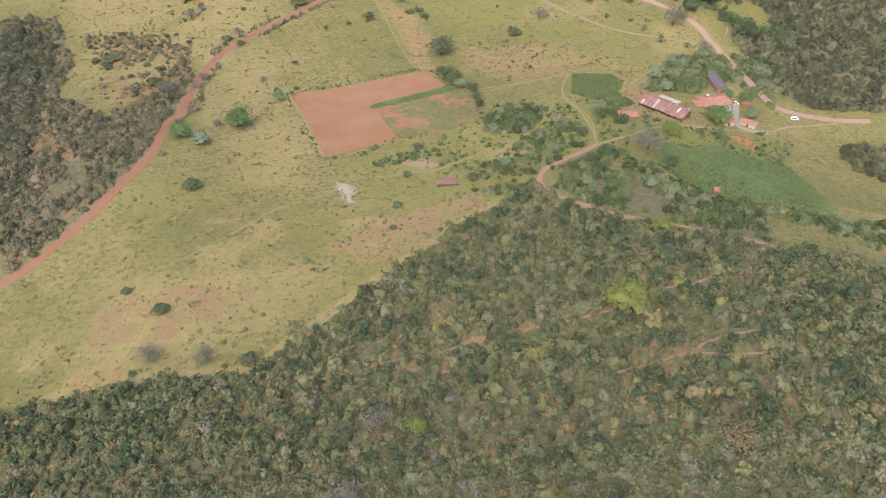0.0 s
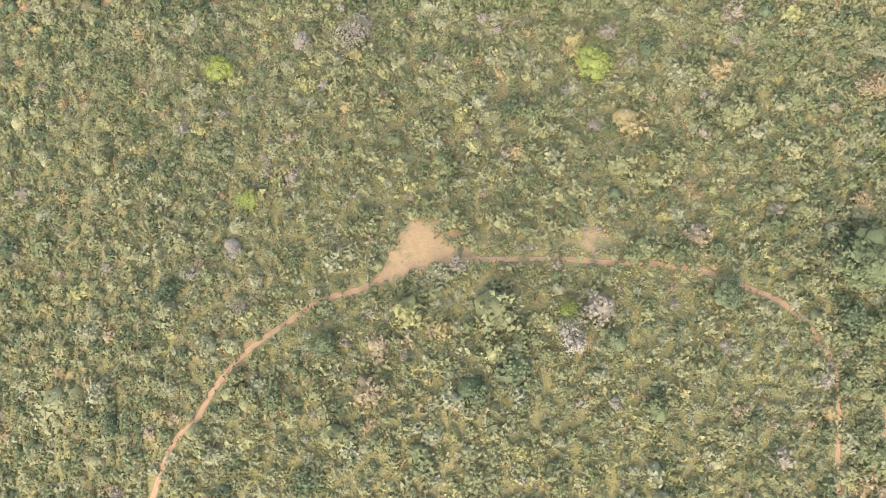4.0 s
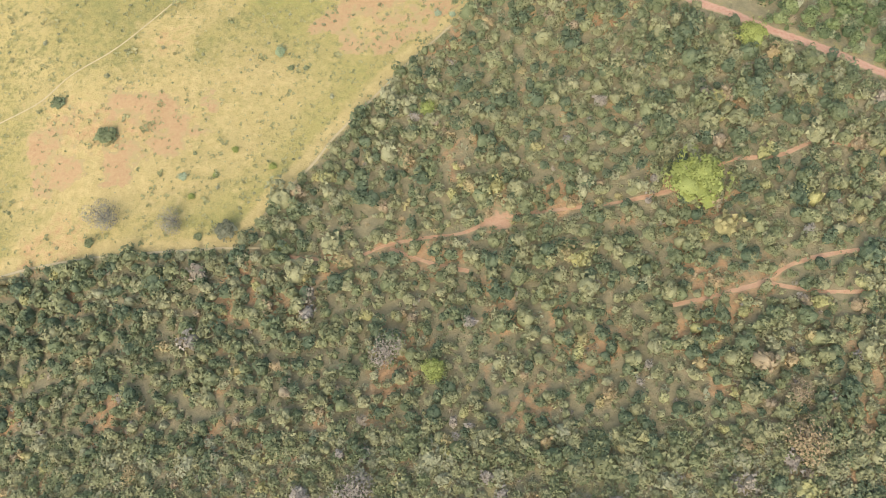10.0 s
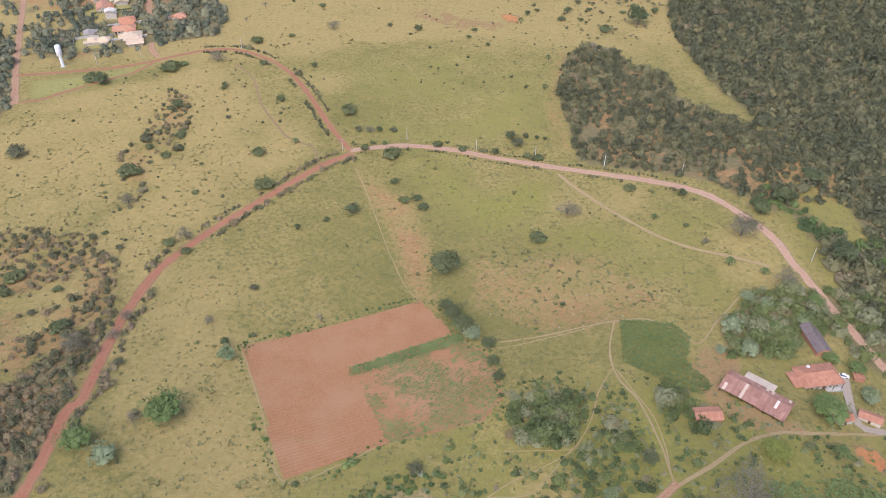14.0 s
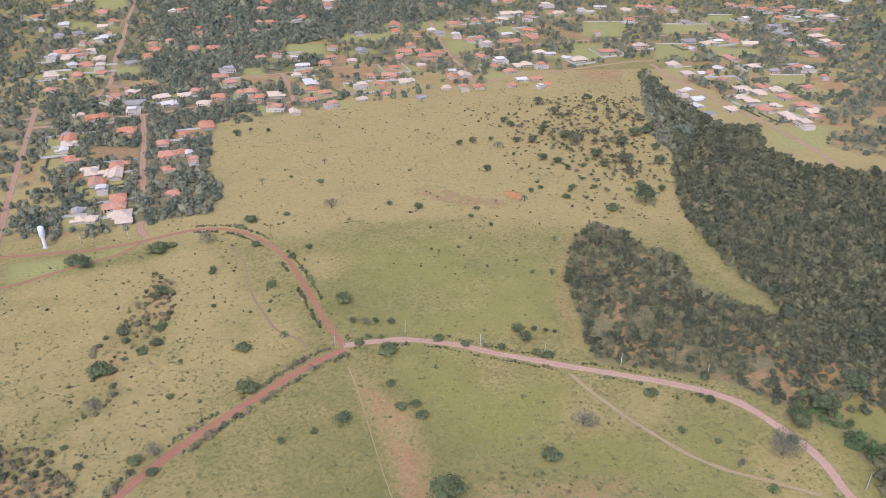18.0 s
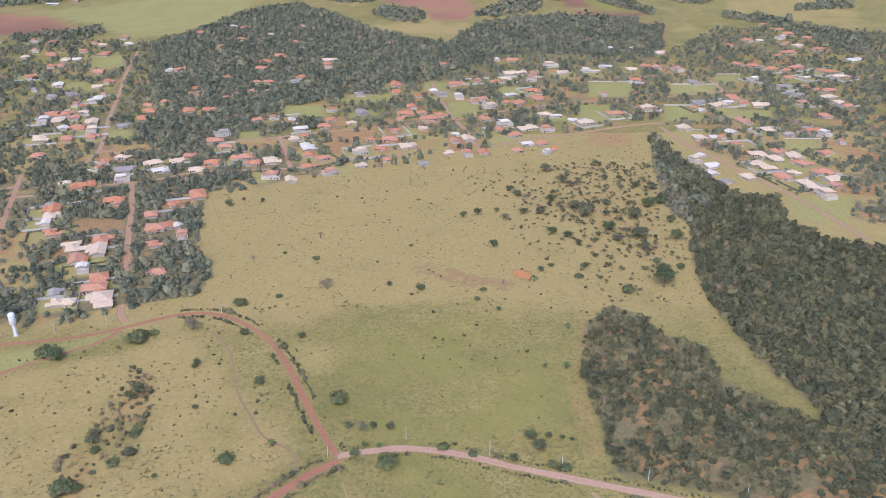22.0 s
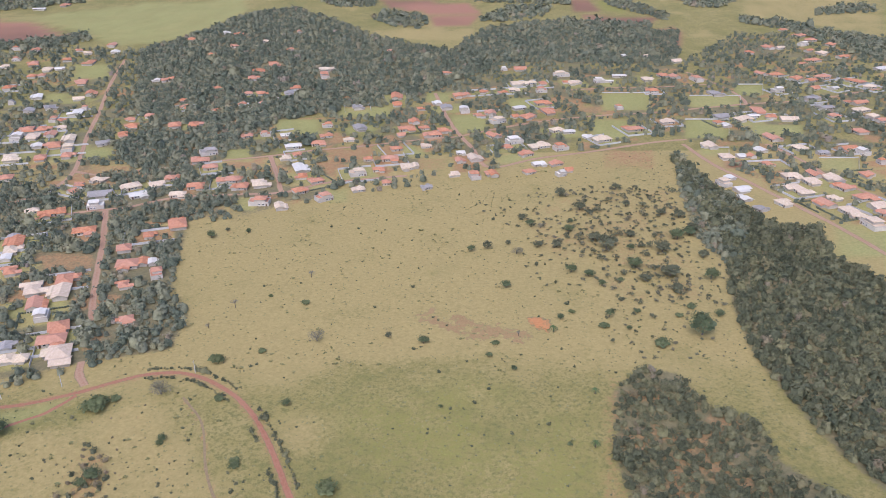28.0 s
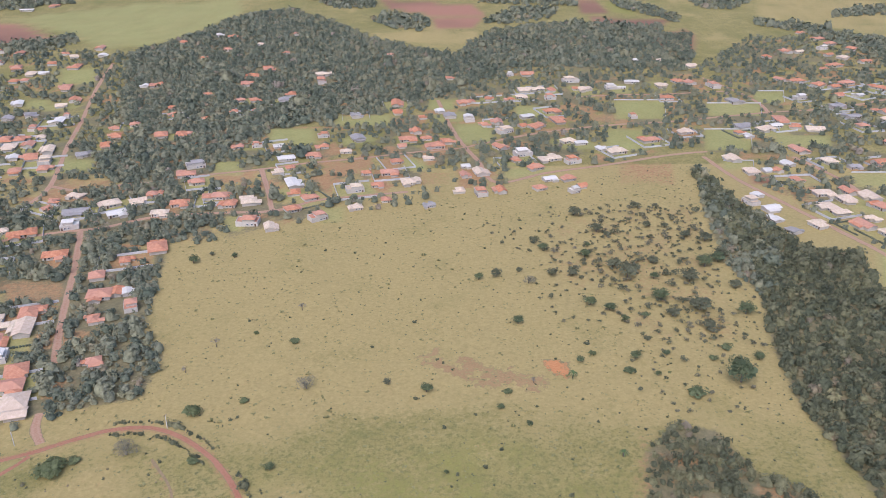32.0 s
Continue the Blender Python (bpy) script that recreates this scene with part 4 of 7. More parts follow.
def ribbon(name, pts, width, mat, lift=0.07, step=2.0, rough=0.25, seed=0, label="", kind="structure"):
    """A road that lies on the ground, seven points across, with uneven edges."""
    c = curve(pts, step)
    t = np.gradient(c, axis=0)
    t /= np.linalg.norm(t, axis=1)[:, None] + 1e-9
    side = np.stack([t[:, 1], -t[:, 0]], 1)
    s = np.arange(len(c)) * step
    cols, edge, rut = [], [], []
    for k in np.linspace(-1, 1, 9):
        w = width / 2 * k * (1 + rough * (vnoise(s, s * 0 + (9 if k > 0 else 50), 7, seed) - 0.4) * 2)
        p = c + side * w[:, None]
        z = height(p[:, 0], p[:, 1]) + lift * (1.0 if abs(k) < 0.9 else 0.25) - 0.03 * (abs(abs(k) - 0.4) < 0.2)
        cols.append(np.column_stack([p, z]))
        edge.append(np.full(len(c), abs(k) ** 2))
        rut.append(np.full(len(c), 1.0 if abs(abs(k) - 0.5) < 0.1 else 0.0))
    v = np.stack(cols, 1).reshape(-1, 3)
    n = len(c)
    i = (np.arange(n - 1)[:, None] * 9 + np.arange(8)).ravel()
    f = np.stack([i, i + 1, i + 10, i + 9], 1)
    ob = new(name, mesh_of(name, v, f, mat, True, edge=np.stack(edge, 1).ravel(), rut=np.stack(rut, 1).ravel()))
    return tagged(ob, label, "road" if "road" in name or "street" in name else "path", kind=kind)


# ---- ground: one sheet to the horizon ----
def axis_points(stops):
    out = [stops[0][0]]
    for (a, s0), (b, s1) in zip(stops, stops[1:]):
        while out[-1] < b - 1e-6:
            k = (out[-1] - a) / (b - a)
            out.append(min(b, out[-1] + s0 + (s1 - s0) * k))
    return np.array(out)


gx = axis_points([(-4600, 300), (-1100, 30), (-700, 14), (-300, 5), (-200, 3.5), (200, 3.5), (430, 7), (800, 14), (1300, 30), (4600, 300)])
gy = axis_points([(-1500, 200), (-200, 10), (-60, 4), (160, 3.5), (620, 3.5), (1150, 7), (1700, 20), (4900, 200)])
GX, GY = np.meshgrid(gx, gy)
FX, FY = GX.ravel(), GY.ravel()
big = fnoise(FX, FY, 90, 5)
mid = fnoise(FX, FY, 28, 9)
forest = np.zeros(len(FX))
for zone in FORESTS:
    forest = np.maximum(forest, area_mask(FX, FY, zone, 8))
forest *= 1 - 0.5 * area_mask(FX, FY, HILL_WOOD, 6) * np.clip((125 - FY) / 40, 0, 1)
soil = np.zeros(len(FX))
town = area_mask(FX, FY, VILLAGE, 30)
forest = np.maximum(forest, town * np.clip((fnoise(FX, FY, 40, 31) - 0.42) * 4, 0, 0.8))
soil = np.maximum(soil, town * np.clip((fnoise(FX, FY, 26, 33) - 0.5) * 4, 0, 0.8))
for zone in LAWNS + [GLADE_A, GLADE_B, GLADE_C]:
    forest = np.minimum(forest, 1 - area_mask(FX, FY, zone, 8))
    soil = np.minimum(soil, 1 - area_mask(FX, FY, zone, 8))
for zone in FADED:
    soil = np.maximum(soil, area_mask(FX, FY, zone, 22) * (0.15 + 0.62 * mid))
for zone in BARE:
    soil = np.maximum(soil, area_mask(FX, FY, zone, 7) * (0.30 + 0.6 * mid))
soil = np.maximum(soil, area_mask(FX, FY, HILL_WOOD, 6) * np.clip((fnoise(FX, FY, 15, 41) - 0.49) * 5, 0, 0.62) * np.clip((FY - 60) / 60, 0.35, 1))
for zone in (OPEN_TREES, FOREST_MID, GLADE_SCRUB, FOREST_W, WEST_SCRUB):
    soil = np.maximum(soil, area_mask(FX, FY, zone, 16) * np.clip((fnoise(FX, FY, 18, 43) - 0.38) * 4, 0, 0.42 if zone is OPEN_TREES else 0.6))
lush = np.clip((fnoise(FX, FY, 110, 21) - 0.45) * 2.2, 0, 0.5) * (FY < 640)
for zone in LUSH:
    lush = np.maximum(lush, area_mask(FX, FY, zone, 25) * (0.35 + 0.7 * fnoise(FX, FY, 24, 3)))
straw = np.clip((big - 0.5) * 2.4, 0, 0.8)
for zone in STRAW:
    straw = np.maximum(straw, area_mask(FX, FY, zone, 30) * (0.3 + 0.7 * mid))
for zone in LAWNS:
    lush = np.maximum(lush * (1 - 0.5 * area_mask(FX, FY, zone, 8)), area_mask(FX, FY, zone, 8) * 0.62)
straw = np.maximum(straw, np.clip((FY - 640) / 90, 0, 1) * (FY < 1110) * (0.5 + 0.7 * mid) * (1 - 0.8 * area_mask(FX, FY, GREEN_LOW, 50)))
for pts in (EDGE_TRACK, EDGE_TRACK2):
    straw = np.maximum(straw, np.clip(1.7 - line_dist(FX, FY, pts) / 4.0, 0, 1.0))
straw = np.maximum(straw, 0.75 * np.clip((mid - 0.42) * 3, 0, 1) * ((FY < 270) & (FY > 160)))
soil = np.maximum(soil, np.clip((mid - 0.62) * 3, 0, 0.5) * (FY < 1000) * np.where(FY < 300, 1.0, 0.6))
for zone, strength in ((SANDY_STRIP, 0.75), (STONY, 0.55), (STREAK, 0.5), (WOODEDGE, 0.55), (SCRAPE_TAIL, 0.35)):
    soil = np.maximum(soil, area_mask(FX, FY, zone, 16) * strength * (0.35 + 1.1 * mid))
for zone, strength in ((GREEN_MID, 0.9), (GREEN_LOW, 0.55)):
    lush = np.maximum(lush, area_mask(FX, FY, zone, 55) * strength * (0.3 + 1.1 * mid))
soil = np.maximum(soil, np.clip(0.9 - line_dist(FX, FY, GULLY) / 3.0, 0, 0.6))
straw = np.maximum(straw, area_mask(FX, FY, SANDY_STRIP, 22) * (0.6 + 0.6 * mid))
lush *= 1 - 0.8 * area_mask(FX, FY, SANDY_STRIP, 22)
lawn = np.zeros(len(FX))
for zone in LAWNS + [MEADOW_FAR, VERGE]:
    lawn = np.maximum(lawn, area_mask(FX, FY, zone, 7) * np.clip(0.35 + 0.8 * fnoise(FX, FY, 18, 35), 0, 0.9))
for x, y, a, b, turn, what in PLOTS:
    near = np.where((np.abs(FX - x) < 45) & (np.abs(FY - y) < 45))[0]
    k = area_mask(FX[near], FY[near], plot_corners(x, y, a, b, turn), 5)
    forest[near] *= 1 - 0.8 * k
    if what == "soil":
        soil[near] = np.maximum(soil[near], 0.75 * k)
    else:
        soil[near] *= 1 - k
        lawn[near] = np.maximum(lawn[near], k * (0.75 if what == "lawn" else 0.4))
for pts in (ROAD_WEST, ROAD_NORTH, ROAD_EAST[:12]):
    soil = np.maximum(soil, np.clip(0.95 - line_dist(FX, FY, pts) / 5.0, 0, 0.75))
plough = np.zeros(len(FX))
for zone in PLOUGHED_FAR + DARK_LOTS:
    plough = np.maximum(plough, area_mask(FX, FY, zone, 10))
GN = len(gx)
gi = (np.arange(len(gy) - 1)[:, None] * GN + np.arange(GN - 1)).ravel()
ground = new("ground", mesh_of("ground", np.column_stack([FX, FY, height(FX, FY)]), np.stack([gi, gi + 1, gi + GN + 1, gi + GN], 1), M_GROUND, True,
                               litter=forest, soil=soil, lush=lush, straw=straw, plough=plough, lawn=lawn))
tagged(ground, "rolling pasture with dry grass and bare red soil", "ground", kind="structure")

ROADS = [
    ("dirt_road", ROAD_WEST, 5.0, M_ROAD, "red dirt road with worn wheel tracks"),
    ("dirt_road", ROAD_NORTH, 3.2, M_ROAD, "red dirt road with worn wheel tracks"),
    ("dirt_road", ROAD_EAST, 4.8, M_PALE_ROAD, "pale pinkish dirt road between pastures"),
    ("dirt_road", ROAD_BANK, 2.5, M_ROAD, "narrow red side road below a grassy bank"),
    ("footpath", GULLY, 1.3, M_DRY_TRACK, "dry eroded gully across the pasture"),
    ("dirt_track", TRACK_EAST, 2.2, M_PATH, "worn dirt track across the pasture"),
    ("dirt_road", FOREST_ROAD, 3.3, M_LANE, "narrow red dirt road along the scrub"),
    ("footpath", FARM_PATH, 0.85, M_PATH, "trodden footpath in the grass"),
    ("footpath", TRAIL_POND, 0.4, M_GRASS_TRACK, "trodden cattle trail in the grass"),
    ("footpath", TRAIL_CORN, 0.9, M_PATH, "trodden footpath beside the maize"),
    ("footpath", TRAIL_FIELD, 0.5, M_PATH, "faint trail in the dry grass"),
    ("footpath", EDGE_TRACK, 0.7, M_GRASS_TRACK, "faint trodden trail along the edge of the scrub"),
    ("footpath", EDGE_TRACK2, 0.7, M_GRASS_TRACK, "faint trodden trail along the edge of the scrub"),
    ("footpath", WOOD_TRACK, 1.2, M_TRAIL, "red soil track through the scrub"),
    ("footpath", WOOD_TRACK2, 1.2, M_TRAIL, "red soil track through the scrub"),
    ("footpath", WOOD_TRACK3, 1.2, M_TRAIL, "red soil track through the scrub"),
    ("footpath", WOOD_TRACK4, 1.2, M_TRAIL, "red soil track through the scrub"),
    ("footpath", HILL_PATH, 1.15, M_TRAIL, "reddish footpath winding round the hilltop"),
    *(("village_street", pts, 5.2, M_STREET, "worn red dirt street between gardens") for pts in VILLAGE_STREETS),
    ("footpath", [FIELD_BARE[0], (-70, 365), FIELD_BARE[5], (-37, 337), FIELD_BARE[4], (2, 352), FIELD_CROP[4]], 0.55, M_PATH, "worn path along the border of the ploughed field"),
    ("farm_road", FARM_DRIVE, 4.2, M_GRAVEL, "pale gravel drive beside the farmhouse"),
    *(("footpath", pts, 0.5, M_PATH, "narrow wheel track in the farm meadow") for pts in FARM_TRACKS),
    ("farm_road", FARM_LANE, 1.6, M_PATH, "trodden dirt lane below the farm buildings"),
    ("footpath", HILL_PATH2, 1.0, M_TRAIL, "reddish footpath on the hillside"),
]
for n, (name, pts, width, mat, label) in enumerate(ROADS):
    ribbon(name, pts, width, mat, 0.10 if width > 3 else 0.06, 2.0 if width > 3 else 1.2, 0.2 if width > 3 else 0.45, n, label)



def bare_patch(name, zone, mat, seed, ragged, label, drop=0.1):
    """A worn patch of soil with a ragged outline, a hand's width above the grass roots."""
    x0, y0 = np.min(zone, axis=0) - 2
    x1, y1 = np.max(zone, axis=0) + 5
    xs, ys = np.arange(x0, x1, 0.5), np.arange(y0, y1, 0.5)
    x, y = np.meshgrid(xs, ys)
    x, y = x.ravel(), y.ravel()
    u, v = 0.77 * x + 0.64 * y, 0.77 * y - 0.64 * x
    k = area_mask(x, y, zone, 6) - drop + ragged * (fnoise(u, v, 7, seed) - 0.5) + 0.4 * ragged * (fnoise(u, v, 2.1, seed + 5) - 0.5)
    i = (np.arange(len(ys) - 1)[:, None] * len(xs) + np.arange(len(xs) - 1)).ravel()
    i = i[k[i] > 0.36]
    f = np.stack([i, i + 1, i + len(xs) + 1, i + len(xs)], 1)
    used, f = np.unique(f, return_inverse=True)
    z = height(x, y) + 0.02 + 0.05 * np.clip(k - 0.4, 0, 1)
    ob = new(name, mesh_of(name, np.column_stack([x, y, z])[used], f.reshape(-1, 4), mat, True, edge=np.clip(1.3 - k, 0, 1)[used], rut=np.zeros(len(used))))
    return tagged(ob, label, "soil", kind="structure")


M_CLEAR = road_material("trampled_tan_soil", (0.30, 0.188, 0.080), (0.40, 0.268, 0.125), (0.19, 0.165, 0.075))
M_SCAR = road_material("bleached_soil", (0.40, 0.30, 0.175), (0.52, 0.42, 0.28))
M_DRY_RED = road_material("dry_red_soil", (0.285, 0.172, 0.072), (0.37, 0.245, 0.105), (0.30, 0.232, 0.090))
M_ORANGE = road_material("scraped_orange_soil", (0.43, 0.165, 0.055), (0.53, 0.25, 0.095))
bare_patch("bare_soil", SCAR, M_SCAR, 3, 1.0, "bleached eroded scar in the grass")
bare_patch("bare_soil", POND_SHORE, M_PATH, 4, 1.0, "pale eroded bank below the bushes")
bare_patch("bare_soil", CLEARING, M_CLEAR, 5, 1.9, "trampled tan soil beside the hill path", 0.06)
bare_patch("bare_soil", CLEARING_SIDE, M_CLEAR, 15, 2.3, "small worn patch of soil beside the hill path", 0.25)
bare_patch("bare_soil", RED_FALLOW, M_DRY_RED, 6, 2.2, "dry reddish fallow ground on the slope", 0.3)
bare_patch("bare_soil", RED_LOW, M_DRY_RED, 7, 2.6, "patchy reddish soil in the pasture", 0.5)
bare_patch("bare_soil", SCRAPE, M_ORANGE, 8, 1.2, "freshly scraped orange soil in the pasture")
bare_patch("bare_soil", SCRAPE_TAIL, M_DRY_RED, 9, 2.6, "worn reddish streak in the pasture", 0.5)
bare_patch("bare_soil", WOOD_HOLE, M_TRAIL, 10, 1.2, "bare reddish soil between the scrub trees")
bare_patch("bare_soil", FARM_SOIL, M_DRY_RED, 11, 1.6, "trampled red soil of the farm yard")
bare_patch("bare_soil", BANK_SOIL, M_ORANGE, 12, 1.8, "bare orange soil beside the farm road")

# ---- foliage ----
def crown(rng, r, h, lobes, leaves, leaf, base=0.0, clumps=0, fill=0.42, core=0, spread=0.36):
    """A crown of sprays of leaves over uneven lobes, with leafy clumps or one lumpy heart inside; returns vertices and triangles."""
    vs, fs, off = [], [], 0
    if core:
        ring = 2 * np.pi * np.arange(core) / core
        form = np.array([(0, 0, 0.8)] + [(0.55 * math.cos(t), 0.55 * math.sin(t), 0.62) for t in ring] + [(0.82 * math.cos(t + 0.4), 0.82 * math.sin(t + 0.4), 0.12) for t in ring])
        v = form * np.array([r, r, h]) * rng.uniform(0.66, 1.1, (len(form), 1)) + np.array([0, 0, base])
        t = []
        for q in range(core):
            p = (q + 1) % core
            t += [(0, 1 + q, 1 + p), (1 + q, 1 + core + q, 1 + p), (1 + p, 1 + core + q, 1 + core + p)]
        vs.append(v)
        fs.append(np.array(t))
        off = len(form)
    if clumps:
        k = np.arange(clumps) + 0.5
        up = 1 - 0.95 * k / clumps
        a = k * 2.39996 + rng.uniform(0, 6)
        out = np.sqrt(np.maximum(0, 1 - up * up)) * rng.uniform(0.5, 0.8, clumps) * r
        mid = np.column_stack([out * np.cos(a), out * np.sin(a), base + h * (0.30 + 0.42 * up * rng.uniform(0.75, 1.15, clumps))])
        size = r * fill * rng.uniform(0.72, 1.25, clumps) * (12 / (clumps + 3.0)) ** 0.3
        n = 5
        ring = 2 * np.pi * np.arange(n) / n
        form = np.array([(0, 0, 1.0)] + [(math.cos(t), math.sin(t), 0.1) for t in ring])
        w = len(form)
        v = form[None] * size[:, None, None] * np.array([1, 1, 0.85]) * rng.uniform(0.6, 1.25, (clumps, w, 1)) + mid[:, None]
        t = [(0, 1 + q, 1 + (q + 1) % n) for q in range(n)]
        vs.append(v.reshape(-1, 3))
        fs.append((np.array(t)[None] + (off + np.arange(clumps) * w)[:, None, None]).reshape(-1, 3))
        off += clumps * w
    if leaves:
        lim = spread * 1.65 * r
        cs = np.column_stack([np.clip(rng.normal(0, spread * r, lobes), -lim, lim), np.clip(rng.normal(0, spread * r, lobes), -lim, lim), base + h * rng.uniform(0.35, 0.7, lobes)])
        rs = r * rng.uniform(0.42, 0.72, lobes)
        which = rng.integers(0, lobes, leaves)
        d = rng.normal(size=(leaves, 3))
        d[:, 2] = np.abs(d[:, 2]) * 1.1 - 0.25
        d /= np.linalg.norm(d, axis=1)[:, None]
        c = cs[which] + d * (rs[which] * rng.uniform(0.72, 1.08, leaves))[:, None] * np.array([1, 1, 0.75 * min(1.0, h / r)])
        n = d + rng.normal(0, 0.42, (leaves, 3)) + np.array([0, 0, 0.45])
        n /= np.linalg.norm(n, axis=1)[:, None]
        a = np.cross(n, rng.normal(size=(leaves, 3)))
        a /= np.linalg.norm(a, axis=1)[:, None]
        b = np.cross(n, a)
        s = (leaf * rng.uniform(0.6, 1.25, leaves))[:, None]
        vs.append(np.stack([c - a * s - b * s * 0.5, c + a * s * 0.9 - b * s * 0.6, c + b * s * 1.1 - n * s * 0.3], 1).reshape(-1, 3))
        fs.append((np.arange(leaves) * 3 + off)[:, None] + np.arange(3))
    return np.concatenate(vs), np.concatenate(fs)


def plant_many(name, spots, sizes, tints, protos, mat, rng, label, category):
    """Many plants in one mesh: each a turned, scaled copy of one of the forms."""
    vs, fs, ts, off = [], [], [], 0
    pick = rng.integers(0, len(protos), len(spots))
    for k, (pv, pf) in enumerate(protos):
        m = np.where(pick == k)[0]
        if not len(m):
            continue
        a = rng.uniform(0, 2 * np.pi, len(m))
        ca, sa, s = np.cos(a)[:, None], np.sin(a)[:, None], sizes[m][:, None]
        sz = s * rng.uniform(0.8, 1.2, len(m))[:, None]
        x = (pv[:, 0] * ca - pv[:, 1] * sa) * s + spots[m, 0:1]
        y = (pv[:, 0] * sa + pv[:, 1] * ca) * s + spots[m, 1:2]
        z = pv[:, 2] * sz + height(spots[m, 0], spots[m, 1])[:, None]
        vs.append(np.stack([x, y, z], -1).reshape(-1, 3))
        fs.append((pf[None] + (off + np.arange(len(m)) * len(pv))[:, None, None]).reshape(-1, 3))
        ts.append(np.repeat(tints[m], len(pv)))
        off += len(m) * len(pv)
    ob = new(name, mesh_of(name, np.concatenate(vs), np.concatenate(fs), mat, False, tint=np.concatenate(ts)))
    return tagged(ob, label, category, kind="stuff")


def scatter(zone, step, rng):
    """Uneven spots over an outline, about a step apart."""
    x0, y0 = np.min(zone, axis=0)
    x1, y1 = np.max(zone, axis=0)
    x, y = np.meshgrid(np.arange(x0, x1, step), np.arange(y0, y1, step))
    x = x.ravel() + rng.uniform(-0.55, 0.55, x.size) * step
    y = y.ravel() + rng.uniform(-0.55, 0.55, y.size) * step
    keep = inside(x, y, zone)
    return np.column_stack([x[keep], y[keep]])


def off_roads(p, margin):
    keep = np.ones(len(p), bool)
    for name, pts, width, mat, label in ROADS:
        keep &= line_dist(p[:, 0], p[:, 1], pts) > width / 2 + margin
    return keep


def away_from_houses(p, rng):
    """Gardens stay open round the houses, most of all on their southern side."""
    keep = np.ones(len(p), bool)
    if p[:, 1].max() < 600:
        return keep
    for rows in HOUSES.values():
        for x, y, w in rows:
            dx, dy = p[:, 0] - x, p[:, 1] - y
            keep &= ~((np.abs(dx) < w * 0.5 + 3) & (dy > -8 - w * 0.4) & (dy < w * 0.35 + 4))
            keep &= ~((np.abs(dx) < w * 0.5 + 1) & (dy > -22 - w * 0.4) & (dy <= 0) & (rng.uniform(size=len(p)) < 0.6))
    return keep


def forest_of(name, zone, step, size, mat, seed, label, leaves=18, leaf=0.2, clumps=9, gap=0.0, clear=0.4, tone=(0.0, 1.0), share=10, rise=1.2, odd_from=0.93, fill=0.42, glades=True, grow=None, core=0, lobes=(4, 8), flank=0.0):
    rng = np.random.default_rng(seed)
    protos = [crown(rng, 1.0, rise, int(rng.integers(*lobes)), leaves, leaf, clumps=clumps, fill=fill, core=core) for _ in range(share)]
    p = scatter(zone, step, rng)
    p = p[off_roads(p, clear)]
    for z in CLEARINGS if glades else ():
        p = p[~inside(p[:, 0], p[:, 1], z)]
    p = p[away_from_houses(p, rng)]
    dens = fnoise(p[:, 0], p[:, 1], 22, seed)
    p = p[dens > gap + rng.uniform(-0.12, 0.12, len(p))]
    s = size * np.exp(rng.normal(0, 0.28, len(p))) * (0.8 + 0.45 * fnoise(p[:, 0], p[:, 1], 35, seed + 3))
    if grow:
        s *= np.interp(p[:, 1], grow[0], grow[1])
    tint = np.clip(tone[0] + (tone[1] - tone[0]) * (0.84 * rng.beta(0.8, 1.0, len(p)) + 0.16 * fnoise(p[:, 0], p[:, 1], 18, seed + 7)), 0, 0.78)
    # towards the flanks of the hill the trees get darker tints and grow larger
    side = flank * np.clip((np.abs(p[:, 0] - 5) - 42) / 35, 0, 1)
    tint = np.clip(tint - side, 0, 0.78)
    s *= 1 + side
    odd = rng.uniform(size=len(p))
    tint = np.where(odd > odd_from, rng.uniform(0.78, 0.98, len(p)), tint)
    return plant_many(name, p, s, tint, protos, mat, rng, label, "trees")


# ---- woods and scrub ----
# paler, bluer version of WOOD: distance haze put into the leaf colour
M_HAZED_TREES = leaf_material("hazed_tree_leaves", [(0.0, (0.086, 0.102, 0.073)), (0.4, (0.142, 0.148, 0.101)), (0.7, (0.197, 0.192, 0.123)), (0.88, (0.249, 0.231, 0.129)), (0.95, (0.267, 0.202, 0.132)), (1.0, (0.313, 0.256, 0.224))], 0.14, 0.8)
M_THICKET = leaf_material("thicket_leaves", [(0.0, (0.042, 0.068, 0.024)), (0.3, (0.090, 0.122, 0.036)), (0.55, (0.151, 0.180, 0.055)), (0.72, (0.199, 0.208, 0.097)), (0.82, (0.256, 0.254, 0.145)), (0.92, (0.219, 0.153, 0.080)), (1.0, (0.246, 0.225, 0.131))], 0.18)
M_BROWN = leaf_material("dry_brown_leaves", [(0.0, (0.074, 0.078, 0.045)), (0.3, (0.133, 0.125, 0.066)), (0.55, (0.185, 0.160, 0.088)), (0.8, (0.239, 0.175, 0.098)), (1.0, (0.281, 0.195, 0.125))], 0.1)
M_GREY_BROWN = leaf_material("grey_brown_twigs", [(0.0, (0.13, 0.118, 0.080)), (1.0, (0.235, 0.205, 0.15))], 0.12)
M_CORN = leaf_material("maize_leaves", [(0.0, (0.10, 0.155, 0.05)), (1.0, (0.20, 0.265, 0.095))], 0.12)
M_LIME = leaf_material("lime_leaves", [(0.0, (0.10, 0.150, 0.030)), (0.5, (0.195, 0.212, 0.042)), (1.0, (0.27, 0.25, 0.055))], 0.08)
M_GRASS = leaf_material("grass_tussocks", [(0.0, (0.13, 0.135, 0.048)), (0.5, (0.23, 0.208, 0.078)), (1.0, (0.35, 0.285, 0.125))], 0.2)
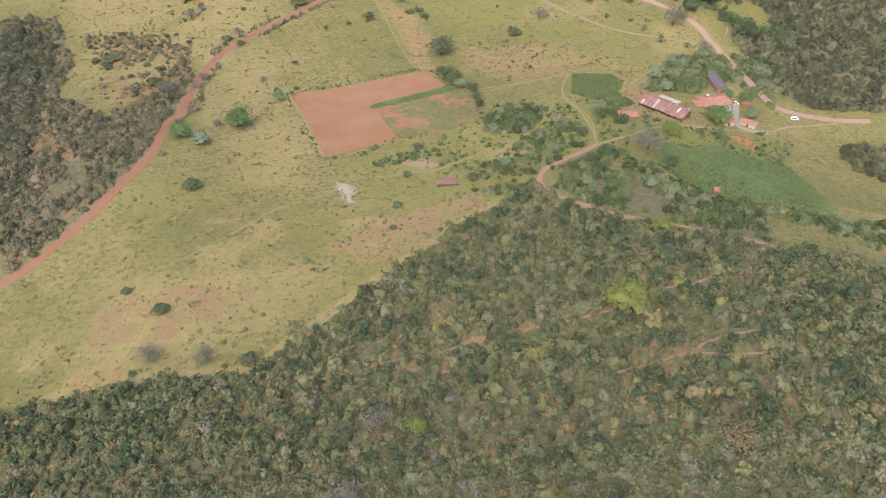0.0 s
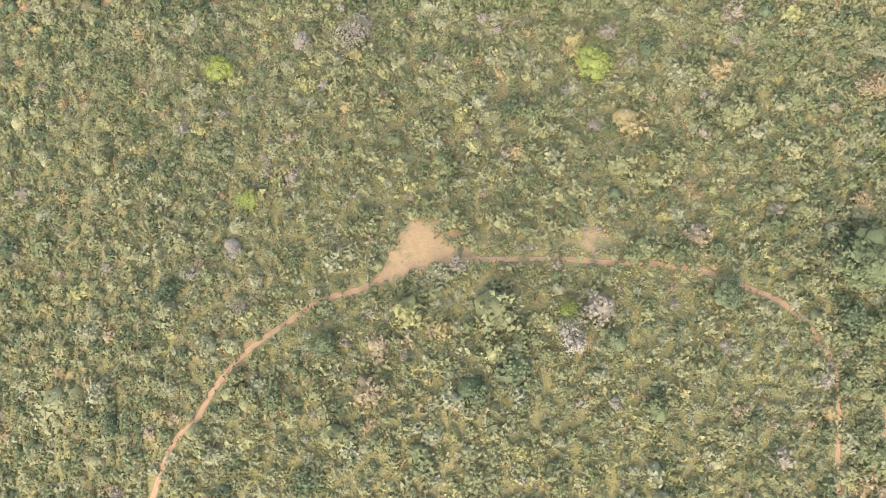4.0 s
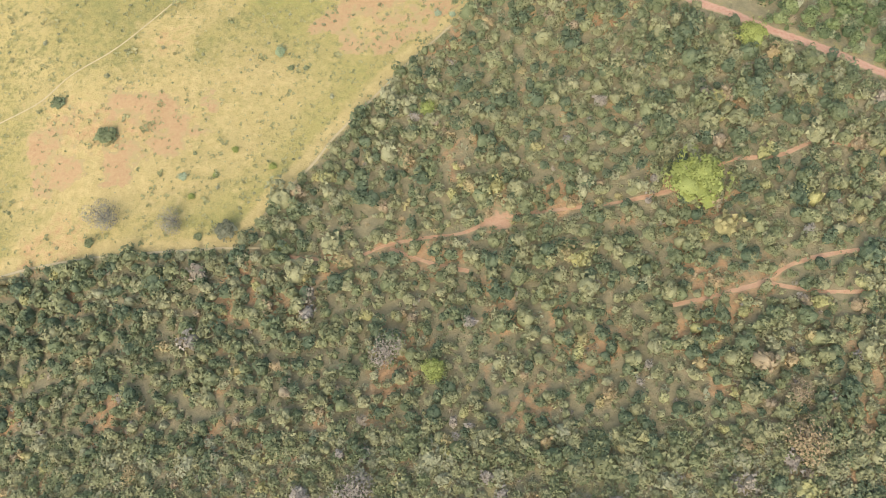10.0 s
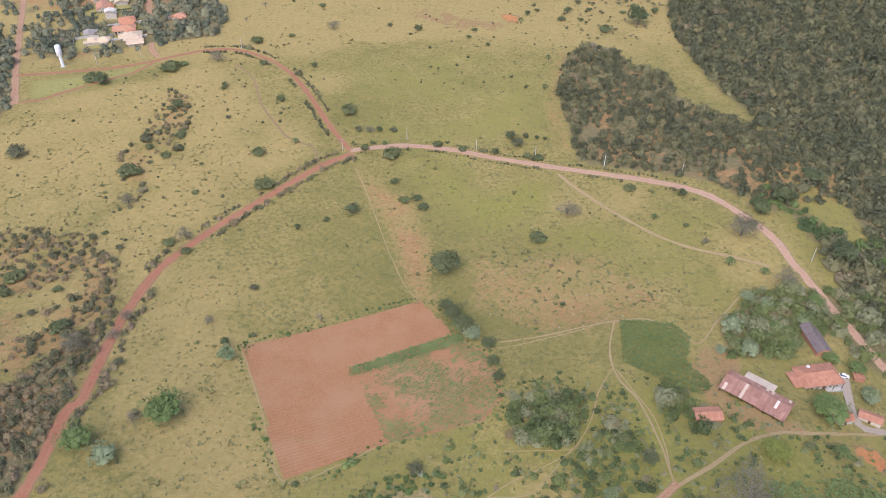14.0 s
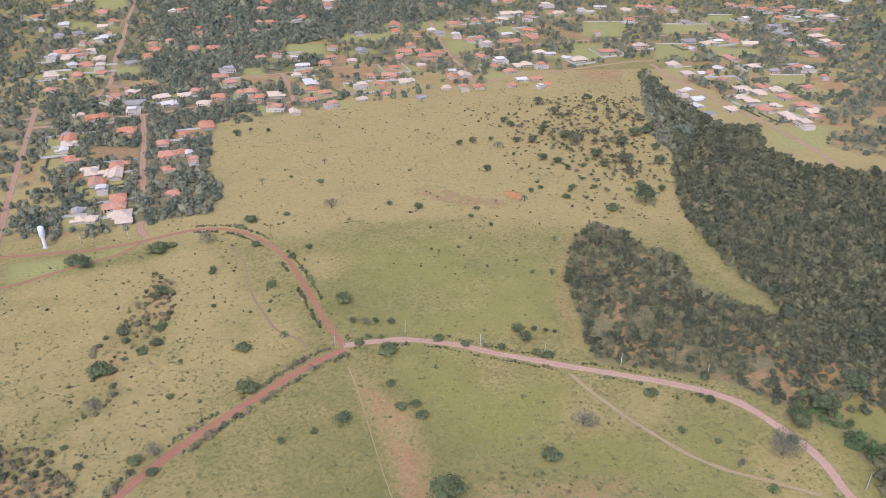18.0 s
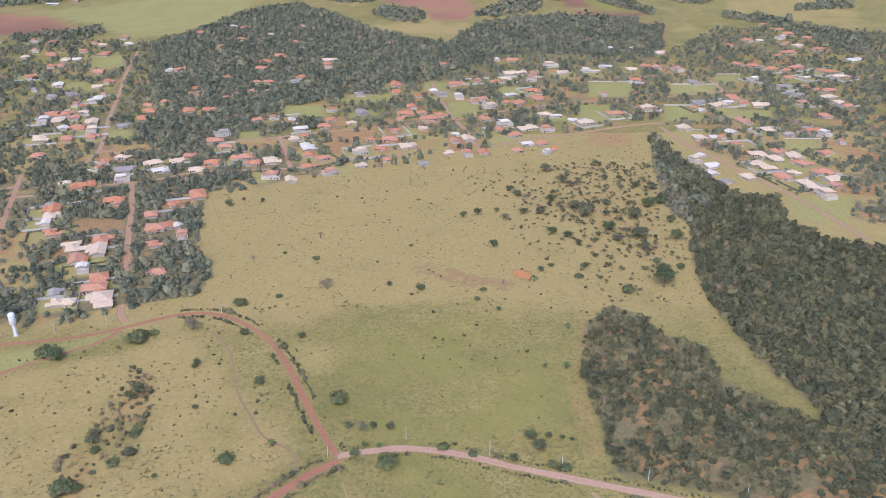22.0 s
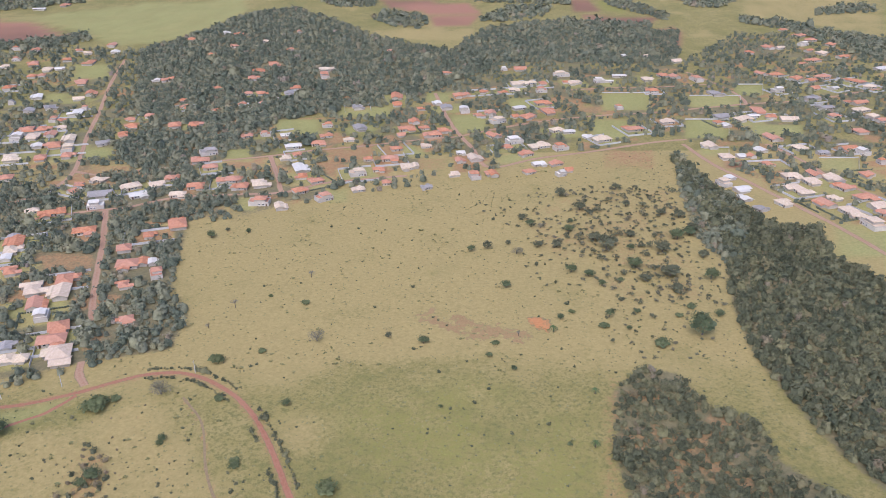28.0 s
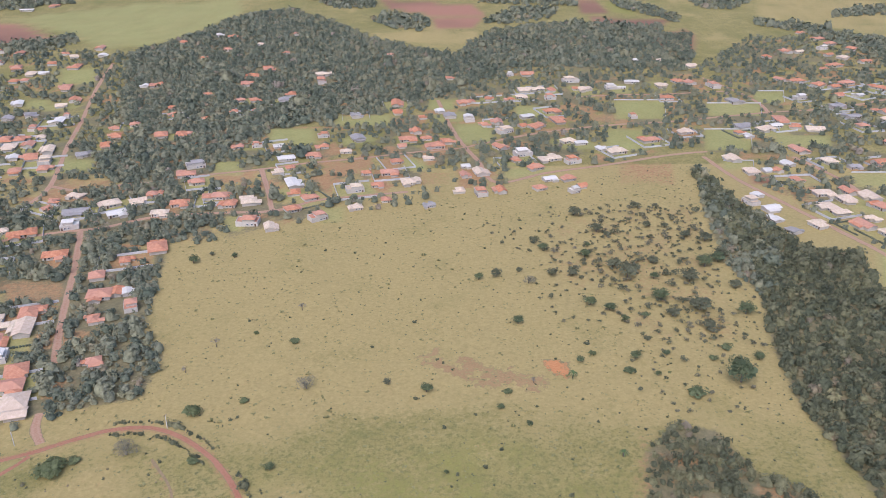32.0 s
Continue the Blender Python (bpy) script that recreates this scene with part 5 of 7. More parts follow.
M_GARDEN = leaf_material("garden_leaves", [(0.0, (0.040, 0.078, 0.025)), (0.45, (0.099, 0.157, 0.043)), (0.7, (0.170, 0.230, 0.064)), (0.85, (0.215, 0.257, 0.146)), (1.0, (0.278, 0.317, 0.215))], 0.2)

M_DRYTREE = leaf_material("savanna_tree_leaves", [(0.0, (0.052, 0.058, 0.034)), (0.4, (0.098, 0.096, 0.056)), (0.7, (0.145, 0.130, 0.080)), (0.9, (0.19, 0.155, 0.10)), (1.0, (0.23, 0.19, 0.14))], 0.15, 1.4)

forest_of("hill_scrub", HILLTOP, 2.55, 1.3, M_SCRUB, 11, "dense dry scrub of small grey-green and olive trees", core=6, leaves=76, leaf=0.17, clumps=0, gap=0.10, clear=0.3, rise=0.85, flank=0.12, tone=(0.08, 0.90), odd_from=0.90, share=16, grow=((50, 118), (1.0, 1.25)))
forest_of("hill_trees", HILLTOP, 8.5, 2.3, M_SCRUB, 7, "larger dark and silvery trees standing in the scrub", core=7, leaves=220, leaf=0.11, clumps=0, gap=0.44, clear=1.6, rise=1.0, tone=(-0.1, 0.9), odd_from=0.88, share=12)
forest_of("slope_scrub", SLOPE, 3.1, 1.8, M_SCRUB, 9, "dense slope scrub of rounded olive and dark green trees", core=7, leaves=83, leaf=0.18, clumps=0, gap=0.22, clear=0.3, rise=1.5, tone=(-0.12, 0.70), odd_from=0.92, share=16, grow=((112, 160), (0.84, 1.0)))
forest_of("hill_undergrowth", HILLTOP, 1.55, 0.95, M_SCRUB, 10, "low bushes between the scrub trees", leaves=24, leaf=0.26, clumps=0, gap=0.08, clear=0.0, flank=0.1, tone=(0.3, 1.0), rise=0.55, odd_from=0.90)
forest_of("slope_undergrowth", SLOPE, 2.5, 0.95, M_SCRUB, 8, "low bushes between the slope trees", leaves=20, leaf=0.31, clumps=0, gap=0.25, clear=0.1, tone=(0.05, 0.9), rise=0.8, odd_from=0.92)
forest_of("clearing_tufts", CLEARING, 1.9, 0.6, M_SCRUB, 31, "low tufts and weeds on the trampled soil", leaves=24, leaf=0.26, clumps=0, gap=0.50, clear=0.2, tone=(0.4, 1.0), rise=0.6, glades=False)
forest_of("roadside_scrub", EAST_THICKET, 3.4, 1.8, M_THICKET, 12, "thicket of green and silvery bushes beside the red road", gap=0.36, core=7, clumps=0, leaves=144, leaf=0.14, tone=(-0.1, 0.9))
forest_of("west_wood", FOREST_W, 3.2, 1.85, M_BROWN, 13, "dry olive and brown woodland above the red road", gap=0.37, tone=(-0.1, 1.1), core=7, clumps=0, leaves=90, leaf=0.17)
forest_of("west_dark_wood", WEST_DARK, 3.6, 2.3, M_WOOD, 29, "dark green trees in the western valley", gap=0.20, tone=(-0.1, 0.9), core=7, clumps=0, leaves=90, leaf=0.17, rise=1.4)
forest_of("streak_scrub", STREAK, 4.6, 1.5, M_BROWN, 30, "line of dry brown bushes across the western pasture", gap=0.40, tone=(-0.1, 1.2), core=6, clumps=0, leaves=79, leaf=0.18)
forest_of("west_scrub", WEST_SCRUB, 4.2, 1.5, M_BROWN, 16, "scattered brownish bushes on the dry pasture", gap=0.38, tone=(-0.1, 1.2), core=6, clumps=0, leaves=79, leaf=0.18)
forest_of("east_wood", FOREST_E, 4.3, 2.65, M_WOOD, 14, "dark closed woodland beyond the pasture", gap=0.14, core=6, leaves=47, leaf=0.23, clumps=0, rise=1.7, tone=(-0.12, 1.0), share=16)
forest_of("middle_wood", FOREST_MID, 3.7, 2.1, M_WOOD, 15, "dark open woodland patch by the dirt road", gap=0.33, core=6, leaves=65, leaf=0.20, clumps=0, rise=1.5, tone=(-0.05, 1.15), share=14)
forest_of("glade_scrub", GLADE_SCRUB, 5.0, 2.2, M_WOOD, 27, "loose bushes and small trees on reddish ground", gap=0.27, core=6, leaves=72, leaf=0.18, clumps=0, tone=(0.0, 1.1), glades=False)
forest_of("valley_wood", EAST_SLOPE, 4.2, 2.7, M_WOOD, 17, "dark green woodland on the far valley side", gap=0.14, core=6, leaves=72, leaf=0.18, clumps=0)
forest_of("brook_wood", RIPA, 4.2, 2.6, M_GARDEN, 18, "green trees along the damp valley floor", gap=0.08, tone=(-0.1, 0.6), core=7, leaves=108, leaf=0.16, clumps=0)
forest_of("brook_scrub", BROOK, 3.4, 1.75, M_THICKET, 19, "fresh green bushes along the brook", gap=0.34, tone=(-0.1, 0.85), core=7, clumps=0, leaves=144, leaf=0.14)
forest_of("farm_garden", GARDEN, 3.9, 2.7, M_THICKET, 20, "lush garden of green and silvery trees round the farmhouse", gap=0.15, core=7, clumps=0, leaves=198, leaf=0.15, tone=(0.2, 1.05), lobes=(5, 10))
forest_of("farm_grove", FARM_GROVE, 4.0, 2.5, M_THICKET, 21, "grove of green fruit trees beside the maize", gap=0.16, core=7, clumps=0, leaves=198, leaf=0.13, tone=(-0.1, 0.9), lobes=(5, 10))
forest_of("pasture_grove", GROVE, 3.5, 2.4, M_THICKET, 22, "dense round clump of dark green trees", gap=0.10, core=7, clumps=0, leaves=198, leaf=0.13, tone=(-0.1, 0.95), lobes=(5, 10))
forest_of("pond_bushes", POND, 2.6, 1.2, M_GARDEN, 23, "low bushes round an eroded hollow", gap=0.25, core=6, leaves=72, leaf=0.18, clumps=0, tone=(-0.1, 0.5))
forest_of("maize_hedge", CORN_EDGE, 3.2, 1.65, M_THICKET, 24, "hedge of bushes below the maize field", gap=0.32, core=7, clumps=0, leaves=144, leaf=0.14, tone=(-0.1, 1.0))
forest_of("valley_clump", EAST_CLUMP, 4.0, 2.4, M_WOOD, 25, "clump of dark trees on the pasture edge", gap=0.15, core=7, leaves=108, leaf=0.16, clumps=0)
forest_of("pasture_trees", OPEN_TREES, 7.6, 1.7, M_DRYTREE, 26, "sparse grey-green savanna trees on dry grass", gap=0.43, tone=(0.15, 1.1), core=0, leaves=90, leaf=0.20, clumps=0, rise=1.7)
forest_of("pasture_thicket", OPEN_WIDE, 10.5, 1.35, M_DRYTREE, 28, "scattered small grey-brown savanna trees on dry grass", gap=0.47, tone=(0.2, 1.1), core=0, leaves=90, leaf=0.20, clumps=0, rise=1.6)
for n, zone in enumerate((WOOD_V1, WOOD_V2, WOOD_V3, WOOD_V4, WOOD_V5, WOOD_V6)):
    forest_of("village_wood", zone, 6.8 if n == 0 else 5.6, 4.2 if n == 0 else 3.1, M_HAZED_TREES, 40 + n, "dark leafy trees between the village houses", core=6, leaves=30, leaf=0.24, clumps=0, rise=1.45, gap=0.27, clear=1.2, tone=(-0.1, 1.0), share=14)
forest_of("tower_trees", TOWER_TREES, 4.8, 2.7, M_HAZED_TREES, 32, "dark trees round the water tower", core=6, leaves=50, leaf=0.22, clumps=0, rise=1.3, gap=0.05, clear=1.5, tone=(-0.1, 0.9))
forest_of("village_trees", VILLAGE, 8.0, 3.3, M_HAZED_TREES, 50, "garden and street trees among the houses", core=6, leaves=30, leaf=0.24, clumps=0, rise=1.5, gap=0.40, clear=1.2, tone=(-0.1, 1.05), share=14)
for n, zone in enumerate((FAR_WOOD_A, FAR_WOOD_B, FAR_WOOD_C, FAR_WOOD_D, FAR_WOOD_E, FAR_WOOD_F, FAR_WOOD_G, FAR_WOOD_H, FAR_WOOD_I, FAR_WOOD_J, FAR_WOOD_K)):
    forest_of("far_wood", zone, 9.5, 5.5, M_HAZED_TREES, 60 + n, "distant belt of dark woodland between fields", core=6, leaves=14, leaf=0.33, clumps=0, gap=0.14)


def verge_bushes(name, pts, near, far, step, size, seed, label, mat=None, tone=(0.3, 1.0)):
    """Bushes in a broken line along both sides of a road."""
    rng = np.random.default_rng(seed)
    c = curve(pts, step)
    t = np.gradient(c, axis=0)
    t /= np.linalg.norm(t, axis=1)[:, None]
    side = np.stack([t[:, 1], -t[:, 0]], 1)
    p = np.concatenate([c + side * rng.uniform(near, far, len(c))[:, None] * s for s in (-1, 1)])
    p = p[(fnoise(p[:, 0], p[:, 1], 18, seed) > 0.40) & off_roads(p, 0.3)]
    protos = [crown(rng, 1.0, 1.1, int(rng.integers(3, 6)), 50, 0.21, core=6) for _ in range(6)]
    tint = np.clip(tone[0] + (tone[1] - tone[0]) * rng.beta(1.2, 1.2, len(p)), 0, 1)
    plant_many(name, p, size * np.exp(rng.normal(0, 0.4, len(p))), tint, protos, mat or M_SCRUB, rng, label, "bushes")


verge_bushes("verge_bushes", ROAD_WEST[4:], 3.8, 7.0, 1.2, 1.1, 91, "broken line of brownish bushes along the red road", M_BROWN, (0.0, 1.0))
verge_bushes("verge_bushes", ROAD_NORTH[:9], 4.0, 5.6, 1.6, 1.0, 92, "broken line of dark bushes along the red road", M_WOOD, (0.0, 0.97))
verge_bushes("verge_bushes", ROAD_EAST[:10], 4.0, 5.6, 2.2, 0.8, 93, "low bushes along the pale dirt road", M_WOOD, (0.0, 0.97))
verge_bushes("verge_bushes", FIELD + FIELD[:1], 0.5, 2.0, 2.4, 0.6, 94, "weeds along the border of the ploughed field", M_GARDEN, (0.1, 0.7))

# ---- ploughed field, maize and grass ----
def field_patch():
    """The tilled field: real furrows along its northern edge."""
    a = np.array(FIELD[0], float)
    u = np.array(FIELD[1], float) - a
    u /= np.linalg.norm(u)
    v = np.array([u[1], -u[0]])
    us, vs = np.arange(-30, 125, 1.5), np.arange(-20, 95, 0.42)
    uu, vv = np.meshgrid(us, vs)
    x = a[0] + uu * u[0] + vv * v[0]
    y = a[1] + uu * u[1] + vv * v[1]
    row = 0.07 * np.cos(2 * np.pi * (vv + 0.9 * fnoise(x, y, 14, 4)) / 1.68)
    z = height(x, y) + 0.16 + row + 0.05 * vnoise(x, y, 1.7, 2)
    i = (np.arange(len(vs) - 1)[:, None] * len(us) + np.arange(len(us) - 1)).ravel()
    f = np.stack([i, i + 1, i + len(us) + 1, i + len(us)], 1)
    f = f[inside(x.ravel()[i], y.ravel()[i], FIELD)]
    m = Nodes("tilled_red_soil", 0.95)
    fine = m.noise(1.2, 5, 0.7)
    c = m.mix(m.span(fine, 0.3, 0.7), (0.30, 0.138, 0.060), (0.405, 0.218, 0.102))
    c = m.mix(m.span(m.noise(0.05, 4), 0.42, 0.62, 0, 0.75), c, (0.40, 0.225, 0.115))
    c = m.mix(m.span(m.noise(0.11, 5, 0.7), 0.60, 0.72, 0, 0.5), c, (0.26, 0.21, 0.09))
    m.bump(fine, 0.7, 0.15)
    ob = new("ploughed_field", mesh_of("ploughed_field", np.column_stack([x.ravel(), y.ravel(), z.ravel()]), f, m.done(c), True))
    tagged(ob, "ploughed field of bare red soil with furrows", "field", kind="structure")


field_patch()


def tuft(rng, n, spread, tall, leaf):
    """A tuft of blades, widest at the foot."""
    a = rng.uniform(0, 2 * np.pi, n)
    d = np.column_stack([np.cos(a), np.sin(a), np.zeros(n)])
    s = np.column_stack([-d[:, 1], d[:, 0], np.zeros(n)]) * leaf
    foot = d * 0.15 * spread
    mid = d * spread * rng.uniform(0.5, 0.8, n)[:, None] + np.array([0, 0, 1]) * tall * rng.uniform(0.7, 1.0, n)[:, None]
    tip = d * spread * 1.2 + np.array([0, 0, 1]) * tall * rng.uniform(0.2, 0.7, n)[:, None]
    v = np.stack([foot, mid - s, tip, mid + s], 1).reshape(-1, 3)
    i = np.arange(n) * 4
    return v, np.concatenate([np.stack([i, i + 1, i + 2], 1), np.stack([i, i + 2, i + 3], 1)])


def crop_rows(name, zone, seed, gap, along, label, mat, size=0.75, row=1.1, tall=1.3):
    rng = np.random.default_rng(seed)
    protos = [tuft(rng, 6, 0.7, tall, 0.24) for _ in range(4)]
    u = np.array(along) / np.hypot(*along)
    c = np.mean(zone, axis=0)
    a, b = np.meshgrid(np.arange(-70, 70, 0.8), np.arange(-70, 70, row))
    x = c[0] + a * u[0] - b * u[1] + rng.normal(0, 0.12, a.shape)
    y = c[1] + a * u[1] + b * u[0] + rng.normal(0, 0.12, a.shape)
    p = np.column_stack([x.ravel(), y.ravel()])
    p = p[inside(p[:, 0], p[:, 1], zone)]
    d = fnoise(p[:, 0], p[:, 1], 16, seed)
    p = p[d > gap + rng.uniform(-0.15, 0.15, len(p))]
    t = np.clip(fnoise(p[:, 0], p[:, 1], 12, seed + 1) + rng.normal(0, 0.15, len(p)), 0, 1)
    plant_many(name, p, size * rng.uniform(0.7, 1.3, len(p)), t, protos, mat, rng, label, "crop")


crop_rows("maize_rows", CORN_SMALL, 71, 0.1, (1.0, 0.25), "rows of green maize in a small field", M_CORN, 0.9, 1.5, 0.8)
crop_rows("maize_rows", CORN_LARGE, 72, 0.24, (1.0, -0.5), "rows of green maize with thin patches", M_CORN, 1.0, 1.4, 0.8)
crop_rows("young_crop", FIELD_CROP, 73, 0.43, (76, 32), "patchy young crop on red soil", M_CORN, 1.0, 0.95, 0.42)
crop_rows("green_strip", [(-37, 386), (-37, 391), (8, 411), (12, 405)], 74, 0.15, (76, 32), "strip of fresh green crop between the plots", M_CORN, 1.25, 0.8, 0.5)


def tussocks(name, zone, count, size, seed, label):
    rng = np.random.default_rng(seed)
    protos = [tuft(rng, 5, 0.8, 0.55, 0.36) for _ in range(5)]
    lo, hi = np.min(zone, axis=0), np.max(zone, axis=0)
    p = rng.uniform(lo, hi, (count, 2))
    keep = inside(p[:, 0], p[:, 1], zone) & off_roads(p, 0.6)
    for z in (HILL_WOOD, FOREST_E, FOREST_MID, FIELD, CORN_SMALL, CORN_LARGE, VILLAGE):
        keep &= ~inside(p[:, 0], p[:, 1], z)
    keep &= fnoise(p[:, 0], p[:, 1], 14, seed) > rng.uniform(0.2, 0.6, count)
    p = p[keep]
    t = np.clip(0.25 + 0.5 * fnoise(p[:, 0], p[:, 1], 30, seed + 2) * rng.uniform(0, 1.6, len(p)) - 0.2 * (rng.uniform(size=len(p)) > 0.7), 0, 1)
    plant_many(name, p, size * np.exp(rng.normal(0, 0.4, len(p))), t, protos, M_GRASS, rng, label, "grass")


tussocks("grass_tussocks", [(-330, 150), (230, 150), (230, 580), (-330, 580)], 40000, 0.58, 81, "tufts of dry and green pasture grass")
tussocks("grass_tussocks", [(-330, 560), (250, 560), (250, 1110), (-330, 1110)], 15000, 0.6, 82, "tufts of dry pasture grass on the far meadow")



def pasture_bushes(name, zone, count, size, seed, label, tone, mat):
    """Knee-high bushes dotted over the grass."""
    rng = np.random.default_rng(seed)
    protos = [crown(rng, 1.0, 0.9, 3, 24, 0.27, core=5) for _ in range(6)]
    p = rng.uniform(np.min(zone, axis=0), np.max(zone, axis=0), (count, 2))
    keep = inside(p[:, 0], p[:, 1], zone) & off_roads(p, 1.0)
    for z in (FIELD, CORN_SMALL, CORN_LARGE, HILL_WOOD, FOREST_E, FOREST_MID):
        keep &= ~inside(p[:, 0], p[:, 1], z)
    keep &= fnoise(p[:, 0], p[:, 1], 30, seed) > rng.uniform(0.25, 0.65, count)
    p = p[keep]
    plant_many(name, p, size * np.exp(rng.normal(0, 0.45, len(p))), rng.uniform(*tone, len(p)), protos, mat, rng, label, "bushes")


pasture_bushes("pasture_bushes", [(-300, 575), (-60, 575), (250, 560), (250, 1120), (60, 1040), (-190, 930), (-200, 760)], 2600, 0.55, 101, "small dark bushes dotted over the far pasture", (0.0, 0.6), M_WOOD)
pasture_bushes("pasture_bushes", DRY_WEST, 1100, 0.6, 102, "small brownish bushes on the dry western pasture", (0.0, 0.9), M_BROWN)
pasture_bushes("pasture_bushes", [(-140, 300), (170, 420), (170, 520), (60, 560), (-60, 560), (-140, 400)], 900, 0.45, 103, "small bushes dotted over the green pasture", (0.1, 0.7), M_SCRUB)
pasture_bushes("pasture_bushes", DRY_EAST, 420, 0.6, 104, "low bushes on stony dry ground", (0.1, 0.98), M_SCRUB)
pasture_bushes("pasture_bushes", [(-150, 165), (-55, 172), (30, 272), (60, 330), (-60, 330), (-140, 300)], 1100, 0.45, 105, "small weeds and bushes on the near slope", (0.2, 0.8), M_SCRUB)


pasture_bushes("pasture_bushes", FARM_GREEN, 3000, 0.95, 106, "weeds and green bushes in the farm meadow", (0.0, 0.9), M_THICKET)


def scattered_stones(zone, count, seed):
    """Pale field stones, lumpy and half sunk."""
    rng = np.random.default_rng(seed)
    form = np.array([(0, 0, 0.6)] + [(math.cos(a), math.sin(a), 0.25) for a in np.arange(5) * 1.2566] + [(1.15 * math.cos(a), 1.15 * math.sin(a), -0.2) for a in np.arange(5) * 1.2566 + 0.5])
    t = []
    for q in range(5):
        n = (q + 1) % 5
        t += [(0, 1 + q, 1 + n), (1 + q, 6 + q, 1 + n), (1 + n, 6 + q, 6 + n)]
    protos = [(form * rng.uniform(0.7, 1.25, (len(form), 1)), np.array(t)) for _ in range(4)]
    p = rng.uniform(np.min(zone, axis=0), np.max(zone, axis=0), (count, 2))
    p = p[inside(p[:, 0], p[:, 1], zone)]
    plant_many("field_stones", p, rng.uniform(0.15, 0.38, len(p)), rng.uniform(0, 1, len(p)), protos, M_STONE, rng, "pale stones lying in the dry grass", "stones")


M_STONE = plain_material("pale_field_stone", (0.30, 0.26, 0.20), (0.48, 0.43, 0.35), 2.0)
scattered_stones(STONY, 150, 111)
scattered_stones(GREEN_MID, 40, 112)


# ---- single trees ----
def tube(rings, sides=7):
    """A tapered tube through rings of (x, y, z, radius)."""
    v, f = [], []
    for x, y, z, r in rings:
        for k in range(sides):
            a = 2 * math.pi * k / sides
            v.append((x + r * math.cos(a), y + r * math.sin(a), z))
    for i in range(len(rings) - 1):
        for k in range(sides):
            a, b = i * sides + k, i * sides + (k + 1) % sides
            f.append((a, b, b + sides, a + sides))
    return v, f


def joined(*parts):
    v, f = [], []
    for pv, pf in parts:
        f += [tuple(i + len(v) for i in q) for q in pf]
        v += list(pv)
    return v, f


def limbs(rng, h, r0, top, spread, n):
    """A bent trunk with limbs that reach into the crown."""
    lean = rng.normal(0, 0.06, 2) * h
    out = [tube([(0, 0, -0.08 * h, r0 * 1.3), (0.1 * lean[0], 0.1 * lean[1], 0.1 * h, r0), (0.6 * lean[0], 0.6 * lean[1], 0.6 * h, r0 * 0.75), (lean[0], lean[1], h, r0 * 0.55)])]
    for k in range(n):
        a = 2 * math.pi * (k + rng.uniform(0, 0.6)) / n
        dx, dy = math.cos(a) * spread, math.sin(a) * spread
        z0 = h * rng.uniform(0.7, 1.0)
        out.append(tube([(lean[0] * z0 / h, lean[1] * z0 / h, z0, r0 * 0.5), (lean[0] + 0.5 * dx, lean[1] + 0.5 * dy, z0 + 0.55 * (top - z0), r0 * 0.32), (lean[0] + dx, lean[1] + dy, top, r0 * 0.1)], 5))
    return joined(*out)


# kind: name, label, leaf material, tint, crown radius/height/lobes/leaves/leaf size, trunk height, variants
TREE_KINDS = {
    "R": ("tree", "dark green round-crowned pasture tree", M_SCRUB, 0.05, 1.0, 1.2, 10, 1000, 0.062, 0.45),
    "B": ("tree", "small grey-green savanna tree", M_DRYTREE, 0.35, 1.0, 1.0, 6, 340, 0.096, 0.5),
    "U": ("tree", "broad brownish grey tree with thin crown", M_GREY_BROWN, 0.5, 1.0, 0.85, 9, 1500, 0.037, 0.45),
    "G": ("tree", "silvery grey-green tree in the open grass", M_GARDEN, 0.8, 1.0, 1.1, 8, 480, 0.085, 0.3),
    "M": ("mango_tree", "large dense green fruit tree", M_GARDEN, 0.5, 1.0, 1.0, 14, 1040, 0.063, 0.35),
    "L": ("tree", "bright yellow-green tree standing out of the scrub", M_LIME, 0.45, 1.0, 1.0, 14, 1040, 0.063, 0.35),
    "V": ("tree", "leafless mauve-grey tree in the scrub", M_SCRUB, 0.955, 1.0, 0.9, 8, 840, 0.056, 0.4),
    "F": ("tree", "tall tree with a bare trunk and flat dark crown", M_SCRUB, 0.08, 1.0, 0.6, 8, 240, 0.111, 1.3),
    "D": ("tree", "thin dry tree with few pale leaves", M_SCRUB, 0.98, 0.8, 1.3, 4, 220, 0.074, 1.1),
    "S": ("shrub", "low dark green pasture shrub", M_SCRUB, 0.14, 1.0, 0.75, 7, 340, 0.096, 0.12),
}
MADE = {}


